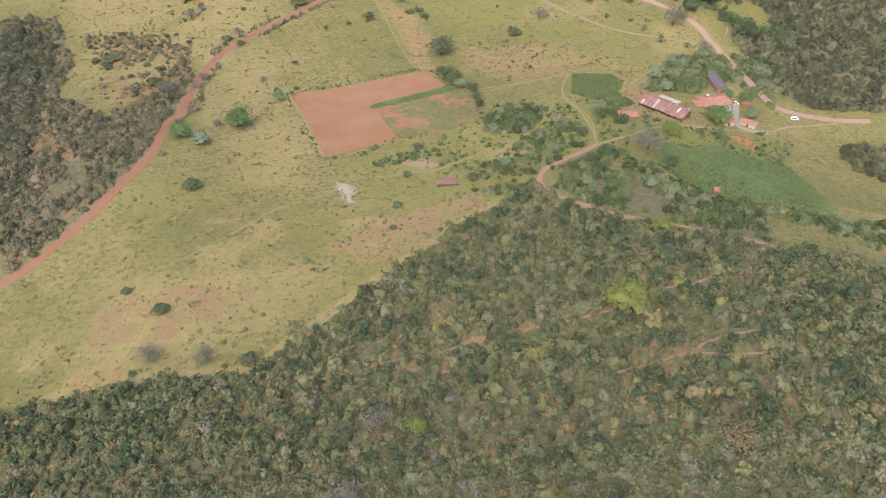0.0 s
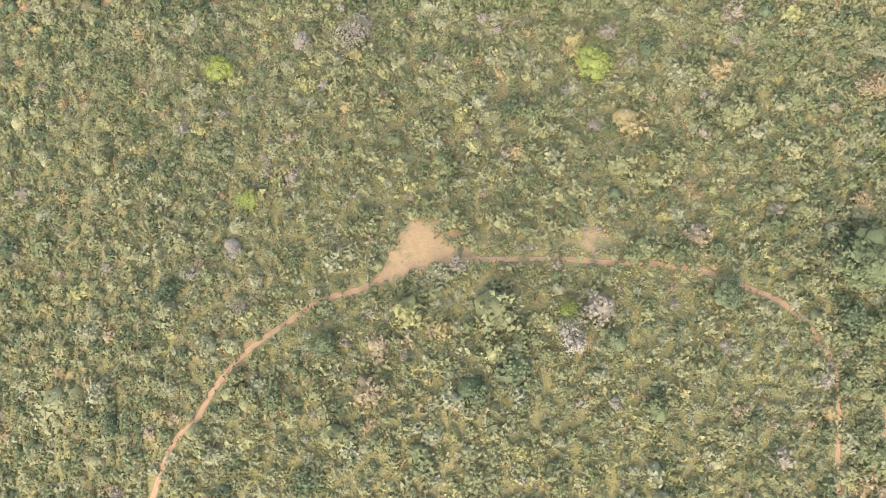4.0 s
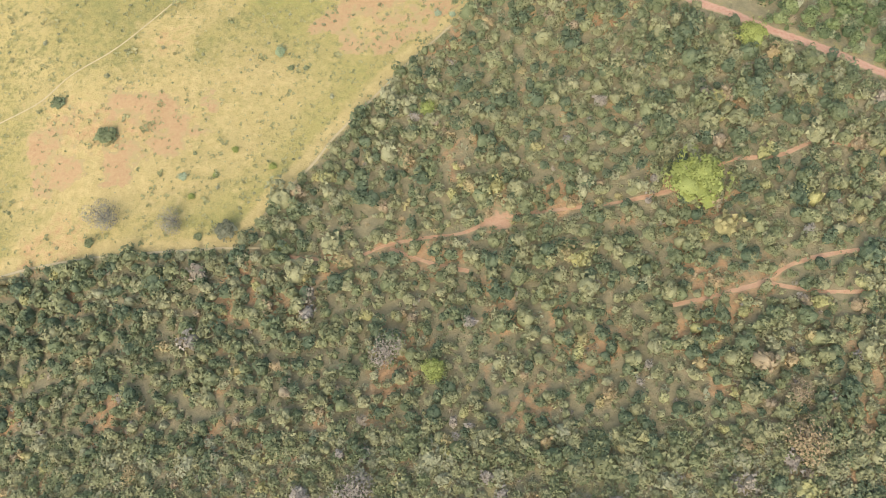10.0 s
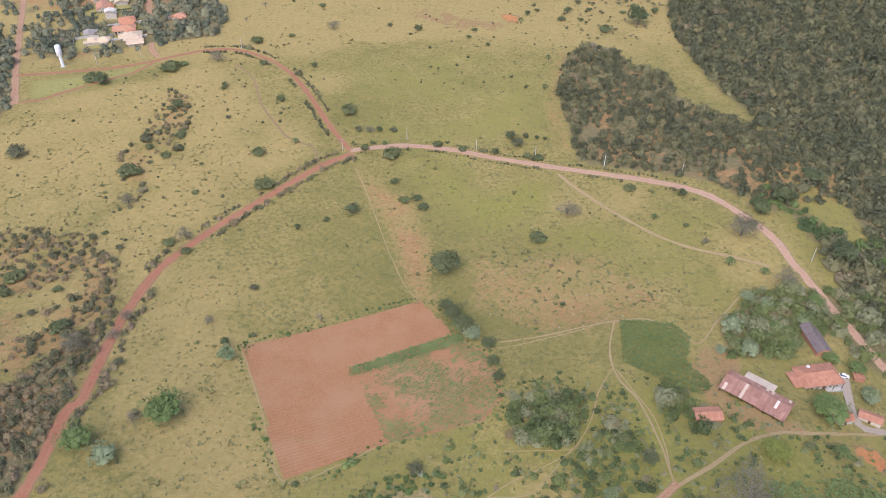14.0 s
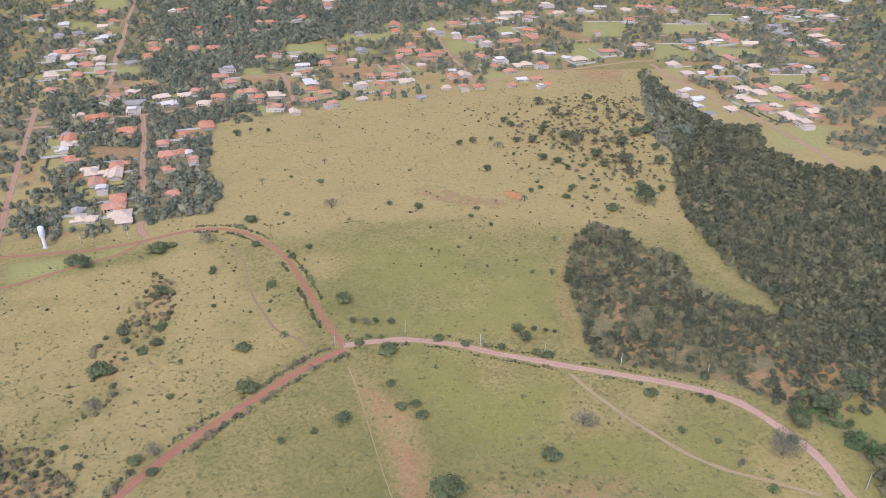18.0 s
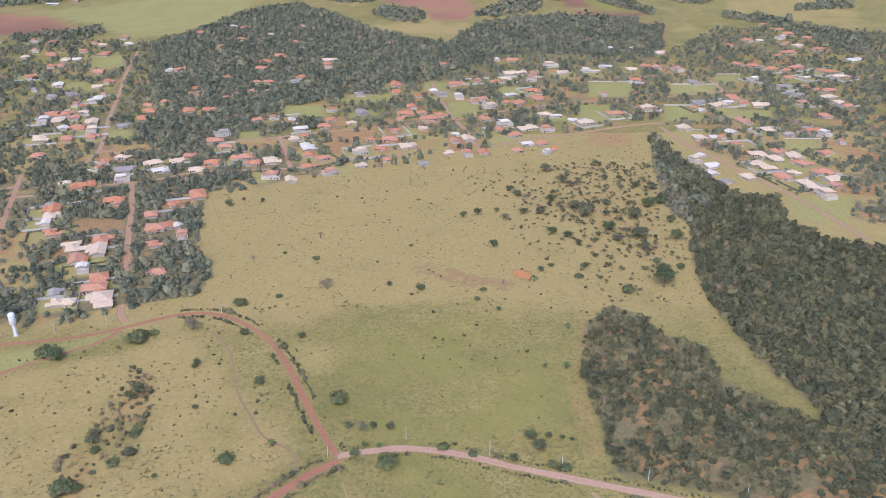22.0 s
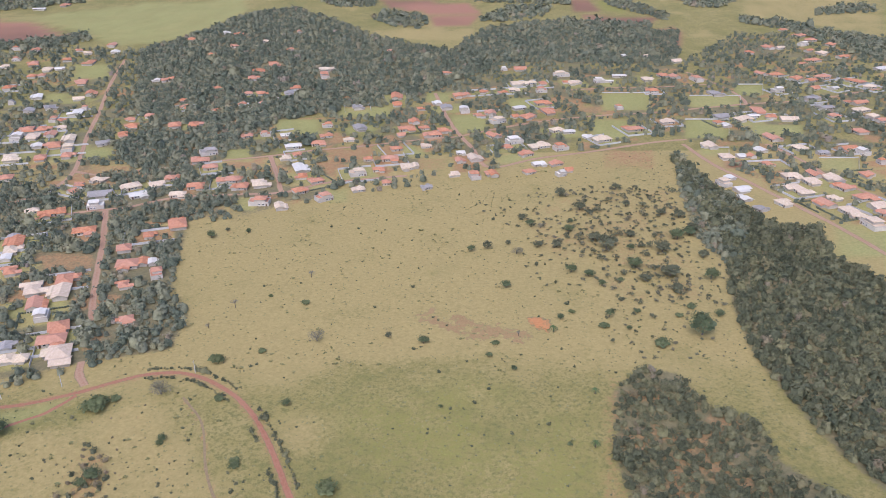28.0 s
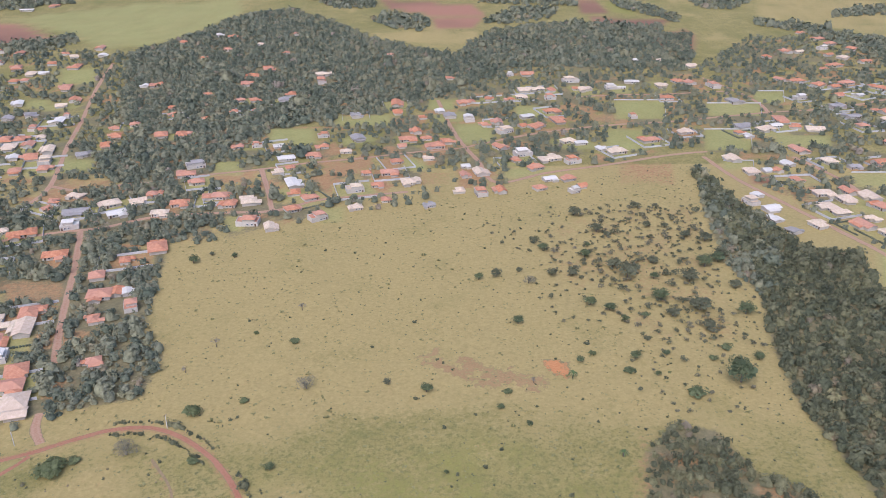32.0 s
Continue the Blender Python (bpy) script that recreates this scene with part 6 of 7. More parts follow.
def tree_model(kind, variant):
    if (kind, variant) in MADE:
        return MADE[kind, variant]
    rng = np.random.default_rng(sum(map(ord, kind)) * 10 + variant)
    root = None
    if kind == "P":
        root = new("palm_tree")
        tagged(root, "small feathery palm on the pasture", "palm tree")
        v, f = tube([(0, 0, -0.1, 0.12), (0.03, 0, 0.6, 0.09), (0.05, 0.02, 1.2, 0.08)])
        part("trunk", mesh_of("palm_trunk", v, f, M_BARK), root)
        vs, fs = [], []
        for k in range(16):
            a, up = 2 * math.pi * k / 16 + rng.uniform(-0.15, 0.15), rng.uniform(0.1, 0.9)
            for j in range(5):
                q0, q1 = j / 5, (j + 1) / 5
                for s in (-1, 1):
                    n = len(vs)
                    for q, w in ((q0, 0.02), (q0, 0.16 * (1 - q0 * 0.6)), (q1, 0.13 * (1 - q1 * 0.6)), (q1, 0.01)):
                        r, z = q * 1.05, 1.2 + up * q * 1.1 - q * q * (0.5 + up)
                        vs.append((r * math.cos(a) - s * w * math.sin(a), r * math.sin(a) + s * w * math.cos(a), z - w * 0.4))
                    fs.append((n, n + 1, n + 2, n + 3))
        part("crown", mesh_of("palm_crown", vs, fs, M_GARDEN, tint=np.full(len(vs), 0.2)), root)
    else:
        name, label, mat, tint, r, h, lobes, leaves, leaf, trunk = TREE_KINDS[kind]
        root = new(name)
        tagged(root, label, "shrub" if kind == "S" else "tree")
        v, f = limbs(rng, trunk, 0.075, trunk + 0.75 * h, 0.6 * r, 4 if kind != "V" else 8)
        part("trunk", mesh_of(name + "_trunk", v, f, M_BARK), root)
        v, f = crown(rng, r, h, lobes, leaves, leaf, base=trunk * 0.6, clumps=0 if kind in "DUV" else 16, fill=0.36)
        part("crown", mesh_of(name + "_crown", v, f, mat, False, tint=np.full(len(v), np.clip(tint + rng.uniform(-0.05, 0.05), 0, 1))), root)
    MADE[kind, variant] = root
    return root


PLANTED = {}


def trees(kind, rows):
    for x, y, w in rows:
        if w < 0.5:
            continue
        n = PLANTED.get(kind, 0)
        PLANTED[kind] = n + 1
        fresh = (kind, n % 3) not in MADE
        model = tree_model(kind, n % 3)
        turn = random.uniform(0, 360)
        tall = random.uniform(0.85, 1.2)
        m = pose(x, y, float(height(x, y)) - 0.05, 0, 0, turn) @ Matrix.Diagonal((w / 2, w / 2, w / 2 * tall, 1))
        if fresh:
            model.matrix_basis = m
        else:
            keep = model.scale.copy()
            model.scale = (1, 1, 1)
            copy_thing(model, m)
            model.scale = keep


trees("R", [
    (-27, 34.3, 5.2), (49.8, 43.5, 6.4), (78.6, 49.8, 14.1), (94.0032, 284.316, 6.54026), (106.405, 290.36, 6.14133), (16.4, 293.1, 6.1),
    (70.932, 297.012, 5.73344), (79.7709, 302.341, 7.06425), (-30.2, 311.7, 1.7), (72.1608, 326.496, 6.1894), (23.7, 378, 5.2), (22.5, 387.9, 5.9),
    (20.9, 400.3, 7), (-92.6, 404.3, 4.2), (10.9, 412.2, 10.3), (6.5, 421.4, 9.5), (56.9, 426.1, 2.7), (4.1, 429.7, 8.1),
    (-201.4, 438.6, 6.2), (197, 454.3, 13.8), (3.5, 458.1, 16), (-201.3, 472.4, 3.3), (-214.5, 489.1, 3.4), (168.9, 491.1, 9.7),
    (182.5, 500.4, 12), (133.9, 511.8, 5.2), (-23.5, 536.9, 5.3), (36, 567.7, 5.1), (67.7, 581.4, 2.9), (62.9, 582.9, 3.5),
])
trees("R", [
    (46.9, 583.8, 7.1), (-34.3, 593.8, 4.2), (-171.4, 623.8, 6.1), (-168.2, 628.5, 8.9), (-168.5, 628.7, 5.4), (62.2, 645.7, 3.3),
    (-143.2, 655.6, 5), (-230.1, 663.4, 11.5), (-1.8, 678.3, 2.8), (-84.5, 683, 5), (40.8, 712.4, 3.7), (27.3, 726.9, 4.5),
    (-11.5, 743.3, 7), (159.4, 746.9, 17), (116.1, 754.4, 4), (177.4, 768.4, 6.7), (75.5, 768.9, 4.9), (107.4, 771.1, 6.6),
    (126.3, 774.8, 5), (44.7, 813.5, 6.9), (110.7, 813.6, 6.1), (188.5, 820.7, 10.9), (104.4, 828.3, 8), (93.1, 835.3, 9),
    (140.2, 840.8, 12), (143.1, 870.5, 6.7), (23.3, 873.8, 6.6), (183.9, 888.4, 11.9), (195.4, 895.6, 11.1), (102.2, 906.2, 8.9),
])
trees("R", [
    (-181.8, 908.3, 8.2), (-154, 916.3, 4.6), (73.2, 921, 8.1), (107.4, 924.8, 5.1),
])
trees("B", [
    (-64.4, 174.7, 6.9), (-9.4, 331.5, 5.6), (-132.1, 387.6, 4.7), (-182.5, 423.1, 4.1), (-87.3, 444.6, 4), (-193, 472, 4.5),
    (-161.7, 478.7, 4.4), (-178, 487.6, 4.6), (-251.6, 571.3, 11.1), (50, 575.3, 8.1), (-155.9, 575.5, 6.8), (56.3, 584.6, 4.1),
    (-177.9, 585.8, 7.7), (-25.6, 592.5, 4.8), (-47.3, 593.4, 4.2), (-132.4, 612.5, 3.9), (-33.4, 751.5, 4.7), (119.2, 790.8, 5.1),
    (160.1, 803.6, 9.7), (142.2, 819.4, 8.9), (161.6, 827, 15.5), (193.9, 855.5, 9.6), (166.5, 865.9, 13.4), (125.7, 872.5, 14.3),
    (88.7, 877.8, 8.6), (35.7, 877.9, 7.6), (74.6, 878.5, 7.6), (132.1, 881.9, 9.7), (52.3, 884.5, 4.8), (119, 888.7, 10.7),
])
trees("B", [
    (149.1, 895, 8.9), (200.3, 904.5, 10.2), (-171.8, 921.1, 4.1), (197.5, 931.9, 10.6), (67.9, 933.7, 7.2), (184.1, 939.6, 8.5),
    (125.4, 942.2, 7.3), (119, 951.3, 10.6), (173.7, 957.7, 6.5), (159.6, 958.3, 7.5), (107, 985.7, 11), (159.6, 999.4, 7.9),
])
trees("D", [
    (19.4, 36.1, 6.8), (18.7, 37, 6.6), (-55.9, 48.8, 4.5), (-52.7, 421.6, 4.8), (-152.7, 555.9, 2.9), (46.9, 749.8, 3.9),
    (-147.5, 766.1, 5), (-136.5, 792.5, 6), (-92.1, 835.3, 6.3),
])
trees("S", [
    (-104.7, 172.6, 3.2), (-50.3, 173.1, 4.2), (-72.7, 173.4, 2.7), (-104.5, 207.2, 7), (-121.3, 219.1, 4.7), (-50.1, 230, 2.2),
    (1.4, 252.5, 2.6), (-19.2, 258.7, 3.8), (-17.7, 277, 5.1), (-41.7, 279.8, 2.4), (-8.8, 291, 0), (-114, 293.3, 9.2),
    (-14.1, 305.9, 4.7), (-28.4, 319.2, 5), (-51.7, 327.9, 3), (134, 337.4, 4.2), (-82, 410.4, 3.7), (-164.8, 411, 10.1),
    (-178.7, 442.7, 5.4), (-203.9, 453.5, 11.4), (-126.7, 474.3, 6.1), (-137.3, 481.4, 7.5), (161.6, 481.8, 6.3), (53, 482.4, 9.6),
    (128.6, 484.4, 3.7), (-173.7, 492.9, 3.9), (-6.9, 514.5, 7), (-17.2, 520.2, 7.1), (107.3, 522.3, 7.9), (-10.2, 522.6, 6.5),
])
trees("S", [
    (-134.9, 529.4, 4.8), (-96.6, 532.9, 12.1), (-179.1, 550.8, 12.3), (-172.8, 552.3, 6.5), (-138.1, 559.2, 3.2), (61.6, 560.8, 6.8),
    (55.3, 563.1, 5.7), (-26.2, 564.7, 12.4), (-105.4, 567.9, 7.9), (-106.1, 569, 8.2), (-161.9, 569.1, 7.4), (16.6, 572.3, 5.7),
    (-42.6, 572.6, 6.3), (1.5, 577, 6.9), (-156.1, 577.2, 6.7), (-174.1, 579, 5.3), (-174.1, 579.5, 5.7), (-158.6, 591.2, 7),
    (-157.6, 594.2, 6.1), (-55.4, 615.6, 11.2), (-101.6, 634.4, 5.6), (-102.1, 637.9, 5.9), (-143.6, 653.3, 4.9), (-239.1, 669, 12.2),
    (-187.4, 683.2, 14.2), (-186.6, 687.4, 11.3), (-122, 689, 5.8), (-179.1, 691, 6.8), (-132.9, 727.2, 10.1), (131.3, 735, 10.2),
])
trees("S", [
    (-108.1, 736.9, 5.5), (31.9, 740.7, 5.4), (101.1, 758.4, 7.2), (151.4, 769.4, 5.8), (83.9, 776.6, 4.9), (162.3, 779.8, 6.8),
    (-90.4, 796.2, 6.8), (-115.7, 806.9, 3.9), (124.9, 820.2, 5.3),
])
trees("U", [
    (-80, 178.4, 7.8), (-101, 179.6, 10.6), (100.8, 310, 19), (-116.3, 355.4, 6.7), (-152.7, 395.9, 11.8), (-140.5, 405.9, 7.1),
    (-103.2, 418.3, 5.4), (-138.7, 419.4, 7.2), (164.3, 437.6, 11.8), (134.6, 468.6, 4.9), (153.3, 473.7, 17.4), (-129.6, 486.4, 9.4),
    (71, 505.3, 12.6), (-170.1, 521.9, 9.6), (-164.7, 531.4, 6.3), (-40, 592.5, 7.1), (-156.1, 696.2, 12), (-76.7, 748.4, 10.2),
    (57.1, 867.4, 9.4), (81.1, 915.2, 7),
])
trees("P", [
    (143.8, 334.4, 6.7), (155.6, 444.5, 5.3), (141, 451.4, 5.9), (114.3, 492.6, 4.4), (-30.5, 577.9, 4.1), (-37.5, 578.2, 3.5),
    (-84.9, 579.5, 5.3), (74.5, 644, 5.3), (82.5, 688, 5), (68.9, 753.8, 5.5),
])
trees("F", [
    (-72.9, 493.7, 4), (-58.4, 500.6, 4.1), (-46, 508.3, 8.2), (202.8, 514.2, 13.1),
])
trees("G", [
    (-79.7, 192.7, 2.8), (-53.7, 235.9, 3.7), (0.4, 246.8, 2.5), (-4.2, 247.8, 2.6), (99.5454, 261.273, 6.16049), (91.5212, 267.935, 6.15582),
    (-25.3, 269.9, 3.1), (65.7421, 273.812, 6.06664), (80.5602, 275.141, 4.7085), (32.7819, 303.69, 5.53953), (55.6814, 312.255, 5.94295), (-119, 335.4, 10.1),
    (172.8, 367.2, 6.9), (173.322, 369.598, 7.51369), (130.082, 389.965, 8.85736), (117.757, 390.139, 5.06697), (-89.8, 395.3, 8.2), (126.831, 404.507, 9.96196),
    (15, 407.4, 8.7), (162.85, 411.717, 7.65258), (147.54, 422.385, 6.50602), (141.341, 426.245, 7.02035),
])
trees("M", [
    (-131.1, 341.7, 11.8), (150, 356.5, 14.6), (-105.4, 358.5, 15.3), (174.267, 383.726, 7.57279), (165.287, 389.542, 7.04885), (149.528, 394.921, 5.9055),
    (147.657, 405.974, 7.54207), (172.525, 424.783, 8.28686),
])
trees("L", [
    (19.3, 40.9, 3.8), (-45.7, 64, 5), (28.7, 94.2, 8.5), (-57.3, 97.7, 7.1), (-6.2, 133.3, 6), (-48.2, 169.2, 3.5),
    (61.9, 181, 15.4), (-76.3, 186.3, 2.2), (-70, 193.1, 1.9), (-53.2, 195.4, 2.4), (-64.8, 201.5, 2.2), (-7.5, 212.3, 5.1),
    (84.6, 226.8, 8.9), (118.5, 332, 10.5),
])
trees("V", [
    (88, 88.1, 8.4), (-24.5, 105.1, 9.6), (74, 115.6, 10), (76.6, 125.4, 6.8), (-18.5, 138.5, 9.1),
])


# ---- buildings ----
def tile_material(name, dark, light, each):
    """Clay tiles: rows of ribs down the slope, sooty patches, each roof a little different."""
    m = Nodes(name, 0.85)
    spot = m.node("ShaderNodeTexCoord").outputs["Object"]
    n1 = m.node("ShaderNodeTexNoise", Vector=spot, Scale=0.5, Detail=5.0, Roughness=0.7).outputs["Fac"]
    n2 = m.node("ShaderNodeTexNoise", Vector=spot, Scale=4.0, Detail=3.0).outputs["Fac"]
    c = m.mix(m.span(n1, 0.35, 0.65), dark, light)
    c = m.mix(m.span(n2, 0.5, 0.75, 0, 0.5), c, tuple(v * 0.6 for v in dark))
    info = m.node("ShaderNodeObjectInfo").outputs["Random"]
    c = m.mix(m.math("MULTIPLY", info, each), c, (0.50, 0.33, 0.25))
    wave = m.node("ShaderNodeTexWave", Vector=spot, Scale=1.6, Distortion=0.3)
    m.bump(m.math("ADD", wave.outputs["Fac"], n2), 0.35, 0.06)
    return m.done(c)


M_TILE = tile_material("clay_roof_tiles", (0.44, 0.165, 0.072), (0.60, 0.275, 0.135), 0.4)
M_OLD_TILE = tile_material("worn_clay_tiles", (0.36, 0.15, 0.085), (0.52, 0.25, 0.145), 0.2)
M_PALE_TILE = tile_material("pale_roof_tiles", (0.56, 0.43, 0.27), (0.74, 0.60, 0.41), 0.3)
M_WHITE_ROOF = plain_material("white_metal_roof", (0.60, 0.54, 0.43), (0.80, 0.73, 0.61), 0.8, 0.7, 0.15, 0.4)
M_GREY_ROOF = plain_material("grey_cement_roof", (0.27, 0.24, 0.20), (0.42, 0.375, 0.325), 0.8, 0.9, 0.2, 0.3)
M_WALL = plain_material("painted_plaster", (0.46, 0.40, 0.32), (0.66, 0.60, 0.50), 0.7, 0.85, 0.15, 0.35)
M_BRICK = plain_material("bare_brick", (0.36, 0.17, 0.11), (0.48, 0.26, 0.17), 1.5, 0.9, 0.3)
M_DOOR = plain_material("dark_wood", (0.08, 0.045, 0.03), (0.16, 0.10, 0.065), 4.0)
M_GLASS = plain_material("dark_window_glass", (0.03, 0.035, 0.04), (0.06, 0.07, 0.075), 2.0, 0.15, 0.0)
M_RUST = plain_material("rusty_metal_sheet", (0.27, 0.125, 0.085), (0.46, 0.27, 0.20), 0.5, 0.7, 0.3, 0.45)
M_CREAM = plain_material("cream_metal_sheet", (0.52, 0.40, 0.28), (0.66, 0.55, 0.42), 0.5, 0.7, 0.2, 0.3)
M_OLD_ROOF = plain_material("weathered_dark_tiles", (0.13, 0.10, 0.09), (0.24, 0.19, 0.17), 0.8)
M_CONCRETE = plain_material("concrete", (0.40, 0.38, 0.35), (0.58, 0.56, 0.52), 1.0)
M_WHITE = plain_material("white_paint", (0.70, 0.70, 0.69), (0.84, 0.84, 0.83), 0.6, 0.5, 0.1)


def box(bm, x0, x1, y0, y1, z0, z1):
    v = [bm.verts.new(p) for p in ((x0, y0, z0), (x1, y0, z0), (x1, y1, z0), (x0, y1, z0), (x0, y0, z1), (x1, y0, z1), (x1, y1, z1), (x0, y1, z1))]
    for q in ((0, 3, 2, 1), (4, 5, 6, 7), (0, 1, 5, 4), (1, 2, 6, 5), (2, 3, 7, 6), (3, 0, 4, 7)):
        bm.faces.new([v[i] for i in q])
    return v


def boxed(*args):
    bm = bmesh.new()
    box(bm, *args)
    return bm


def roof_shell(x0, x1, y0, y1, z, rise, hip, thick=0.16):
    """A pitched roof along x with thickness: hip is how far the ends slope in (0 for a gable)."""
    bm = bmesh.new()
    ym = (y0 + y1) / 2
    rings = []
    for dz in (0.0, -thick):
        rings.append([bm.verts.new(p) for p in ((x0, y0, z + dz), (x1, y0, z + dz), (x1, y1, z + dz), (x0, y1, z + dz), (x0 + hip, ym, z + rise + dz), (x1 - hip, ym, z + rise + dz))])
    t, b = rings
    for r, flip in ((t, False), (b, True)):
        for q in ((0, 1, 5, 4), (2, 3, 4, 5), (1, 2, 5), (3, 0, 4)):
            if hip == 0 and len(q) == 3:
                continue
            f = [r[i] for i in q]
            bm.faces.new(f[::-1] if flip else f)
    edges = ((0, 1), (1, 2), (2, 3), (3, 0)) if hip else ((0, 1), (2, 3), (1, 5), (5, 2), (3, 4), (4, 0))
    for i, j in edges:
        bm.faces.new((t[i], b[i], b[j], t[j]))
    return bm


def gable_fill(x, y0, y1, z, rise, thick=0.2):
    bm = bmesh.new()
    a = [bm.verts.new((x - thick / 2, y, zz)) for y, zz in ((y0, z), (y1, z), ((y0 + y1) / 2, z + rise))]
    b = [bm.verts.new((x + thick / 2, y, zz)) for y, zz in ((y0, z), (y1, z), ((y0 + y1) / 2, z + rise))]
    bm.faces.new(a[::-1])
    bm.faces.new(b)
    for i in range(3):
        bm.faces.new((a[i], a[(i + 1) % 3], b[(i + 1) % 3], b[i]))
    return bm


HOUSE_LABELS = {
    "T": ("house with an orange clay-tiled roof and pale walls", M_TILE, 0.42),
    "C": ("house with a pale beige tiled roof and light walls", M_PALE_TILE, 0.40),
    "W": ("pale house with a low light metal roof", M_WHITE_ROOF, 0.24),
    "G": ("plain house with a grey cement-sheet roof", M_GREY_ROOF, 0.26),
}
# plans of houses about 14 m wide, each a row of blocks: x0, x1, y0, y1, wall height, roof (h hipped, g gabled, f flat behind a parapet), ridge along x or y
HOUSE_PLANS = (
    ((-6.2, 6.2, -3.4, 4.6, 2.7, "h", "x"), (0.6, 6.0, -7.2, -3.4, 2.4, "h", "y")),
    ((-6.4, 2.4, -4.6, 4.6, 2.8, "h", "x"), (2.4, 6.6, -2.6, 5.4, 2.4, "g", "y"), (-5.6, -1.2, -7.4, -4.6, 2.2, "g", "y")),
    ((-6.4, 6.4, -3.6, 3.6, 2.7, "g", "x"), (-6.2, 3.0, -6.6, -3.6, 2.2, "g", "x")),
    ((-5.0, 5.0, -4.8, 4.8, 2.8, "h", "x"), (-7.6, -5.0, -3.0, 3.6, 2.3, "g", "y")),
    ((-6.6, 6.6, -4.4, 4.4, 3.2, "f", "x"), (-4.4, 2.6, -2.6, 4.2, 5.6, "h", "x")),
    ((-3.4, 6.4, -3.8, 3.0, 2.7, "h", "x"), (-7.0, -3.4, -6.4, 3.8, 2.5, "h", "y"), (1.0, 5.4, 3.0, 7.0, 2.3, "g", "y")),
)
BUILT, PLACED = {}, {}


def house_model(kind, variant):
    """A house of one to three blocks: each has its walls and roof; a door, windows and their panes on the sunny side and one end."""
    label, roof, pitch = HOUSE_LABELS[kind]
    root = new("house")
    tagged(root, label, "house", "houses of the village")
    for n, (x0, x1, y0, y1, tall, form, way) in enumerate(HOUSE_PLANS[variant]):
        part("wall", boxed(x0, x1, y0, y1, -0.8, tall), root, mat=M_WALL)
        w, d = (x1 - x0, y1 - y0) if way == "x" else (y1 - y0, x1 - x0)
        centre = pose((x0 + x1) / 2, (y0 + y1) / 2, 0, 0, 0, 0 if way == "x" else 90)
        if form == "f":
            part("roof", boxed(x0 + 0.3, x1 - 0.3, y0 + 0.3, y1 - 0.3, tall - 0.2, tall + 0.12), root, mat=roof)
            for q in ((x0, x1, y0, y0 + 0.22), (x0, x1, y1 - 0.22, y1), (x0, x0 + 0.22, y0 + 0.22, y1 - 0.22), (x1 - 0.22, x1, y0 + 0.22, y1 - 0.22)):
                part("parapet", boxed(*q, tall + 0.003, tall + 0.6), root, mat=M_WALL)
            continue
        rise = pitch * (d / 2 + 0.8)
        hip = min(w / 2 - 0.2, d / 2 * 0.95) if form == "h" and kind in "TC" else 0.0
        bm = roof_shell(-w / 2 - 0.8, w / 2 + 0.8, -d / 2 - 0.8, d / 2 + 0.8, tall + 0.02 - 0.04 * n, rise, hip + (0.8 if hip else 0.0))
        bmesh.ops.transform(bm, matrix=centre, verts=bm.verts)
        part("roof", bm, root, mat=roof)
        if hip == 0:
            for x in (-w / 2 + 0.15, w / 2 - 0.15):
                bm = gable_fill(x, -d / 2, d / 2, tall, rise * 0.78)
                bmesh.ops.transform(bm, matrix=centre, verts=bm.verts)
                part("gable", bm, root, mat=M_WALL)
        elif n == 0 and way == "x":
            part("ridge", boxed((x0 + x1) / 2 - (w / 2 - hip), (x0 + x1) / 2 + (w / 2 - hip), (y0 + y1) / 2 - 0.16, (y0 + y1) / 2 + 0.16, tall + rise - 0.1, tall + rise + 0.1), root, mat=roof)
    x0, x1, y0, y1, tall = HOUSE_PLANS[variant][0][:5]
    for side, y, flip in ((1, y1, 1), (0, y0, -1)):
        part("door", boxed(x0 + 0.9, x0 + 1.9, y - 0.02, y + 0.06, 0.0, 2.1) if side else boxed(x0 + 0.9, x0 + 1.9, y - 0.06, y + 0.02, 0.0, 2.1), root, mat=M_DOOR)
        for x in (x0 + 3.4, x0 + 6.0):
            w = part("window", boxed(x - 0.75, x + 0.75, min(y, y + 0.05 * flip), max(y, y + 0.05 * flip), 0.9, 2.1), root, mat=M_WHITE)
            part("pane", boxed(x - 0.62, x + 0.62, min(y + 0.05 * flip, y + 0.08 * flip), max(y + 0.05 * flip, y + 0.08 * flip), 1.02, 1.98), w, mat=M_GLASS)
    return root


def houses(kind, rows):
    for x, y, w in rows:
        n = PLACED.get(kind, 0)
        PLACED[kind] = n + 1
        variant = (0, 3, 1, 2, 5, 0, 4, 1, 3, 2)[n % 10] if kind != "W" else (4, 2, 0, 2)[n % 4]
        turn = street_turn(x, y) + random.choice((0, 0, 180, 180, 90)) + random.uniform(-5, 5)
        s = min(max(w, 8.5) * 1.12, 30.0) / 14.5
        m = pose(x, y, float(height(x, y)), 0, 0, turn) @ Matrix.Diagonal((s, min(max(s, 0.85), 1.3), min(max(s, 0.9), 1.1), 1))
        if (kind, variant) not in BUILT:
            BUILT[kind, variant] = house_model(kind, variant)
            BUILT[kind, variant].matrix_basis = m
        else:
            model = BUILT[kind, variant]
            keep = model.scale.copy()
            model.scale = (1, 1, 1)
            copy_thing(model, m)
            model.scale = keep


for kind in HOUSES:
    houses(kind, HOUSES[kind])


